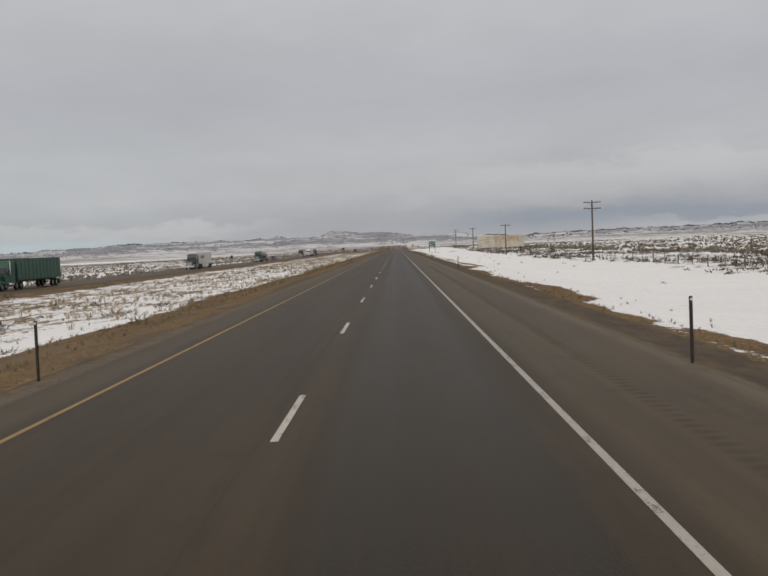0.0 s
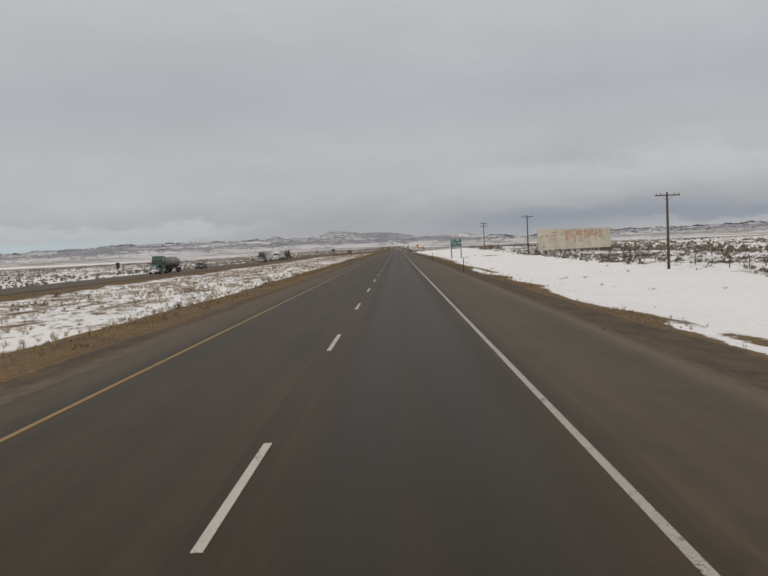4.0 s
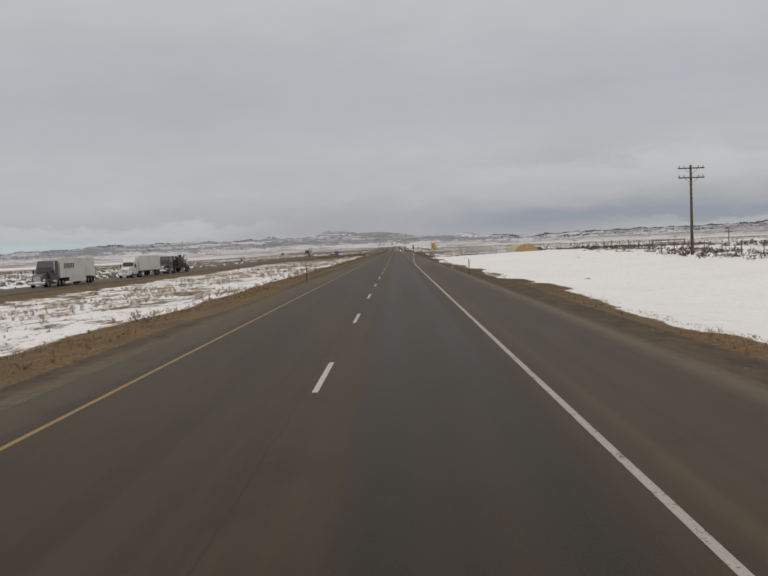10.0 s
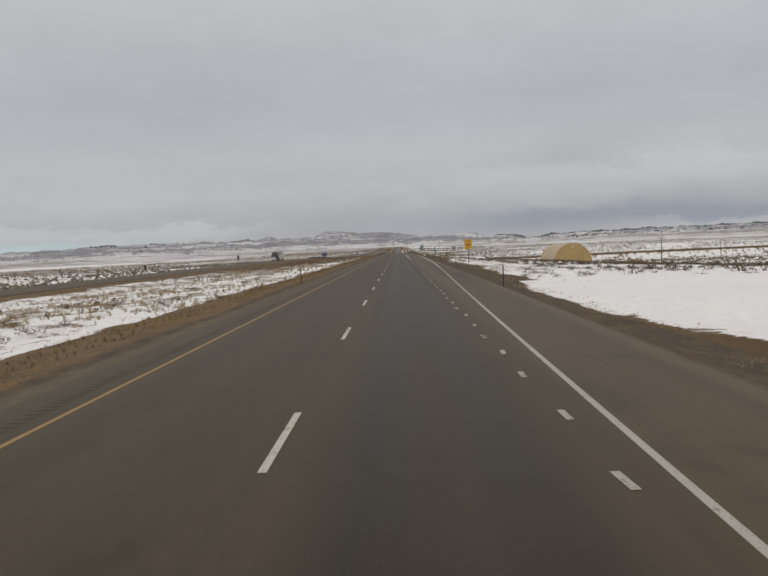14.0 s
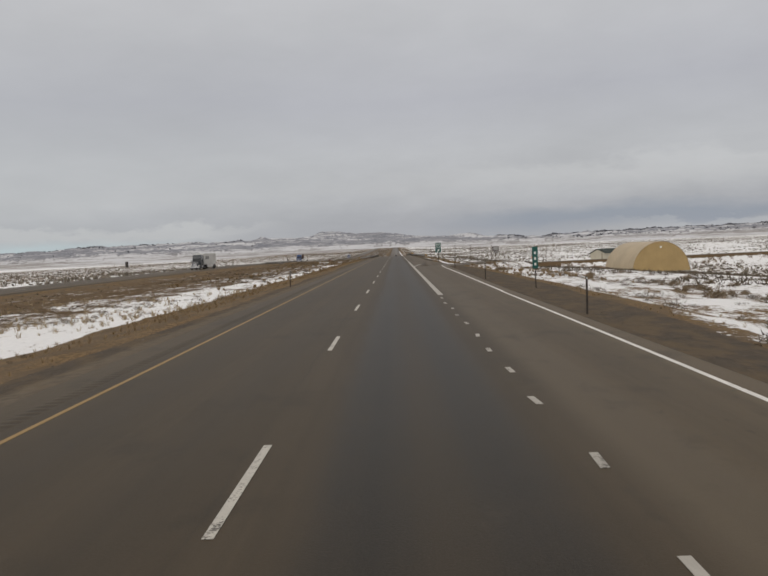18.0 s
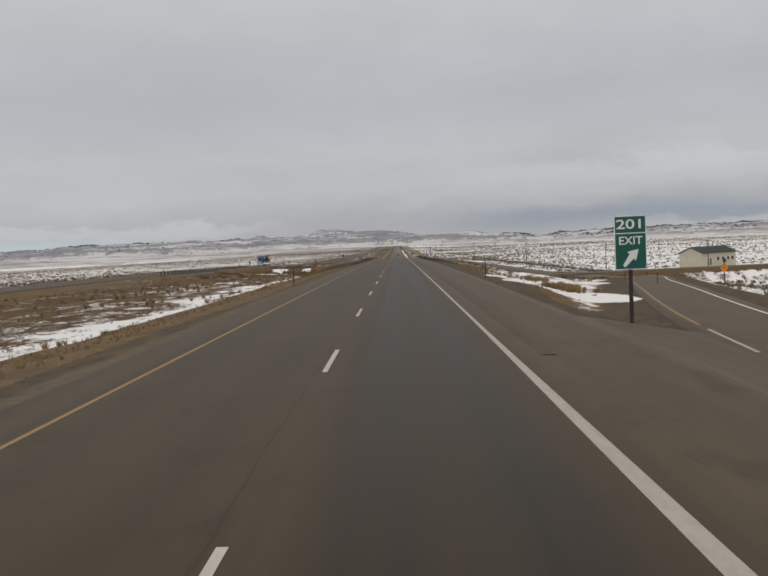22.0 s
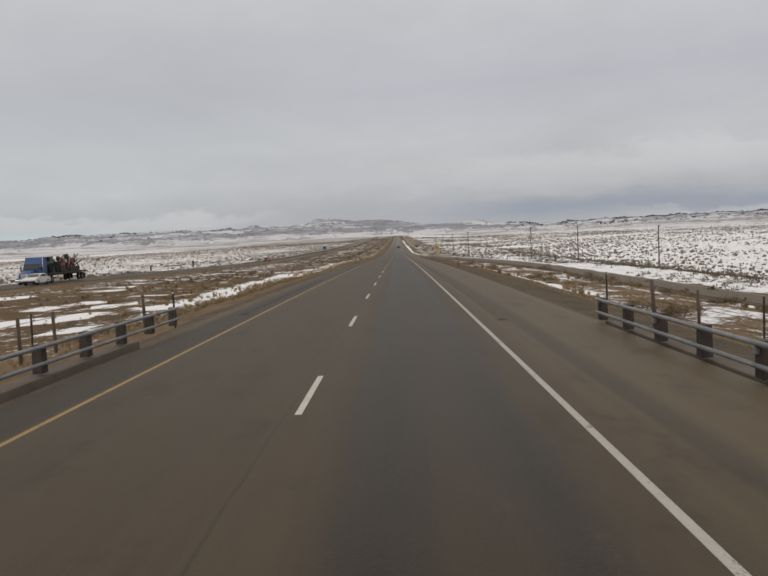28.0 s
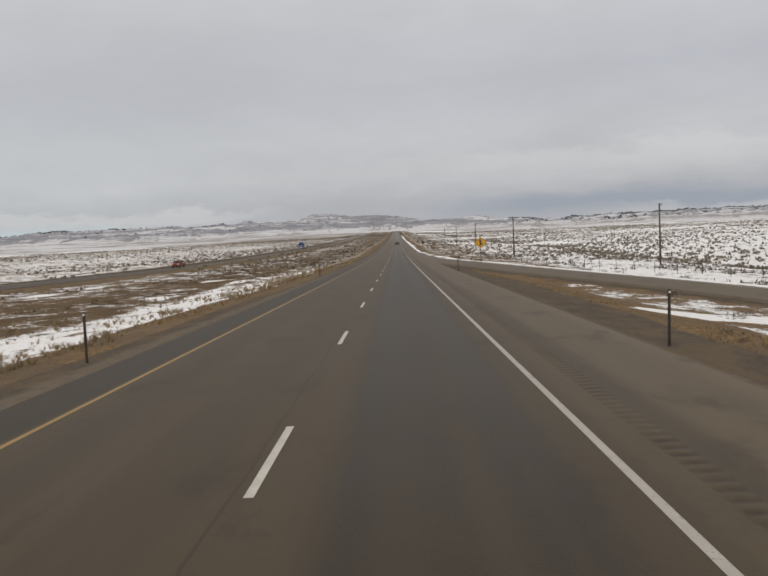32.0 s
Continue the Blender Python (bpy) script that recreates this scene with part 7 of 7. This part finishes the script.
# thin tapering tongues of old snow on the gravel
SNOW = simple("old_ploughed_snow", (0.46, 0.445, 0.42), 0.9, 0, 0.25, 5.0, 0.2, (0.20, 0.165, 0.125), 0.8)
for x0, x1, y0, y1, half in ((5.82, 5.82, 399.2, 404.0, 0.09), (5.45, 5.41, 418.0, 422.5, 0.045), (6.03, 5.92, 422.6, 427.0, 0.045), (5.84, 5.72, 428.4, 431.4, 0.03), (6.24, 6.19, 420.6, 422.4, 0.05)):
    wy = np.arange(y0, y1, 0.12)
    ww = half * np.sin(math.pi * (wy - y0) / (y1 - y0)).clip(0.02) ** 0.5 * (0.4 + 1.2 * fbm(wy * 0.9, wy * 0 + 2, 3))
    wx = x0 + (x1 - x0) * (wy - y0) / (y1 - y0) + 0.12 * (fbm(wy * 0.3, wy * 0 + 5, 2) - 0.5)
    wz = land(wx, wy)
    cols = [np.column_stack([wx + k * ww, wy, wz + h * ww - 0.006]) for k, h in ((-1, 0), (-0.5, 0.25), (0.1, 0.35), (0.6, 0.2), (1, 0))]
    wi = (np.arange(len(wy) - 1)[:, None] * 5 + np.arange(4)[None, :]).ravel()
    bulk("snow_tongue", np.stack(cols, 1).reshape(-1, 3), np.stack([wi, wi + 1, wi + 6, wi + 5], 1), SNOW, "thin dirty tongue of old snow on the gravel", "snow", "stuff", smooth=True)
# pale bleached grass standing through the snow of the median
n = 11000
x, y = -rng.uniform(12, 37, n), rng.uniform(0, 640, n)
keep = rng.random(n) < step(fbm(x * 0.16 + 2, y * 0.10, 3), 0.36, 0.60)
x, y = x[keep], y[keep]
scatter("bleached_grass", np.stack([x, y, land(x, y)], 1), 0.55 + 0.75 * rng.random(len(x)), GRASSES, PALEGRASS, "pale bleached grass poking through the median snow", "grass")
# ragged golden tufts along the snow strip past the bridge
n = 3600
y = rng.uniform(880, 1150, n)
x = -9.6 - np.abs(rng.normal(0, 1.3, n)) - 9.5 * rng.random(n) * (rng.random(n) < 0.45)
keep = clear_of_roads(x, y) & (fbm(x * 0.3, y * 0.12 + 5, 2) > 0.44)
x, y = x[keep], y[keep]
TUFT = leaf_mat("straw_tufts", (0.17, 0.125, 0.072), (0.36, 0.28, 0.175))
scatter("grass_tufts", np.stack([x, y, land(x, y)], 1), 0.35 + 0.75 * rng.random(len(x)) ** 1.6, TUSSOCKS, TUFT, "straw-coloured grass tufts standing out of the snow strip", "grass")
# taller bunches by the exit and bridge
n = 2600
x = np.concatenate([rng.uniform(8.5, 24, n // 2), -rng.uniform(10, 30, n // 2)])
y = rng.uniform(640, 1010, n)
keep = (fbm(x * 0.12, y * 0.10 + 3, 2) > 0.52) & clear_of_roads(x, y)
x, y = x[keep], y[keep]
scatter("tall_dry_grass", np.stack([x, y, land(x, y)], 1), 0.7 + 0.8 * rng.random(len(x)), [tussock(70, s, 0.0055) for s in (51, 52, 53)], DRYGRASS, "tall dry grass bunches beside the ramp and bridge", "grass")

# a bank of golden bunch grass standing in the snow below the gore
n = 280
k = rng.integers(0, 6, n)
x = np.choose(k, [13.6, 13.2, 12.8, 12.3, 13.9, 28.5]) + rng.normal(0, 0.75, n)
y = np.choose(k, [758.0, 755.5, 753.0, 749.5, 773.0, 806.0]) + rng.normal(0, 1.5, n)
keep = clear_of_roads(x, y)
x, y = x[keep], y[keep]
scatter("bunch_grass", np.stack([x, y, land(x, y)], 1), 0.6 + 0.8 * rng.random(len(x)), [tussock(80, s, 0.006) for s in (61, 62, 63)], DRYGRASS, "thick golden bunch grass standing in snow", "grass")

# loose stones and snow crumbs on the gravel edge
n = 2600
x = np.where(rng.random(n) < 0.5, rng.uniform(5.5, 8.0, n), -rng.uniform(6.8, 8.6, n))
y = rng.uniform(0, 1060, n)
v0 = np.array([(-.5, -.4, 0), (.5, -.45, 0), (.4, .5, 0), (-.45, .4, 0), (.05, 0, .5)], float)
t0 = np.array([(0, 1, 4), (1, 2, 4), (2, 3, 4), (3, 0, 4)])
sc = 0.03 + 0.06 * rng.random(n) ** 3
PEBBLE = leaf_mat("loose_stones", (0.07, 0.06, 0.05), (0.17, 0.15, 0.13))
scatter("loose_stones", np.stack([x, y, land(x, y) - 0.005], 1), sc, [(v0, t0)], PEBBLE, "loose stones on the gravel shoulder", "stones")

# litter in the lane before the bridge
lit = thing("litter", pose(-0.85, 803.2, lane_z(803.2) + 0.003, 0, 0, 20), "crumpled pale rag lying on the asphalt", "litter")
bm = bmesh.new()
grid = [[bm.verts.new((0.035 * i, 0.035 * j, 0.02 + 0.05 * (vnoise(i * 0.7, j * 0.9 + 3) if 0 < i < 6 and 0 < j < 6 else 0))) for j in range(7)] for i in range(7)]
for i in range(6):
    for j in range(6):
        bm.faces.new((grid[i][j], grid[i + 1][j], grid[i + 1][j + 1], grid[i][j + 1]))
bmesh.ops.solidify(bm, geom=list(bm.faces), thickness=0.01)
part("cloth", bm, SIGN_WHITE, lit)

# dark scrub along the far ridges, its colour blued to stand in for haze
RIDGE = leaf_mat("haze_tinted_ridge_scrub", (0.085, 0.090, 0.105), (0.17, 0.172, 0.185))
n = 5200
a = np.where(rng.random(n) < 0.62, rng.uniform(7, 34, n), rng.uniform(-34, -8, n))
r = CREST - 40 - np.where(rng.random(n) < 0.6, 160, 1300) * rng.random(n) ** 1.3
x, y = r * np.sin(np.radians(a)), 500 + r * np.cos(np.radians(a))
zs = np.maximum(far_hills(a, r), land(x, y)) - 0.8
keep = (fbm(a * 2.2, r * 0.004, 3) > np.where(r > CREST - 210, 0.42, 0.56)) & ((a > 0) | (fbm(a * 1.3 + 5, r * 0.01, 3) > 0.58))
x, y, zs = x[keep], y[keep], zs[keep]
scatter("ridge_scrub", np.stack([x, y, zs], 1), 5.0 + 7.0 * rng.random(len(x)), SAGES_FAR, RIDGE, "dark scrub dotted along the far snowy ridges", "scrub")
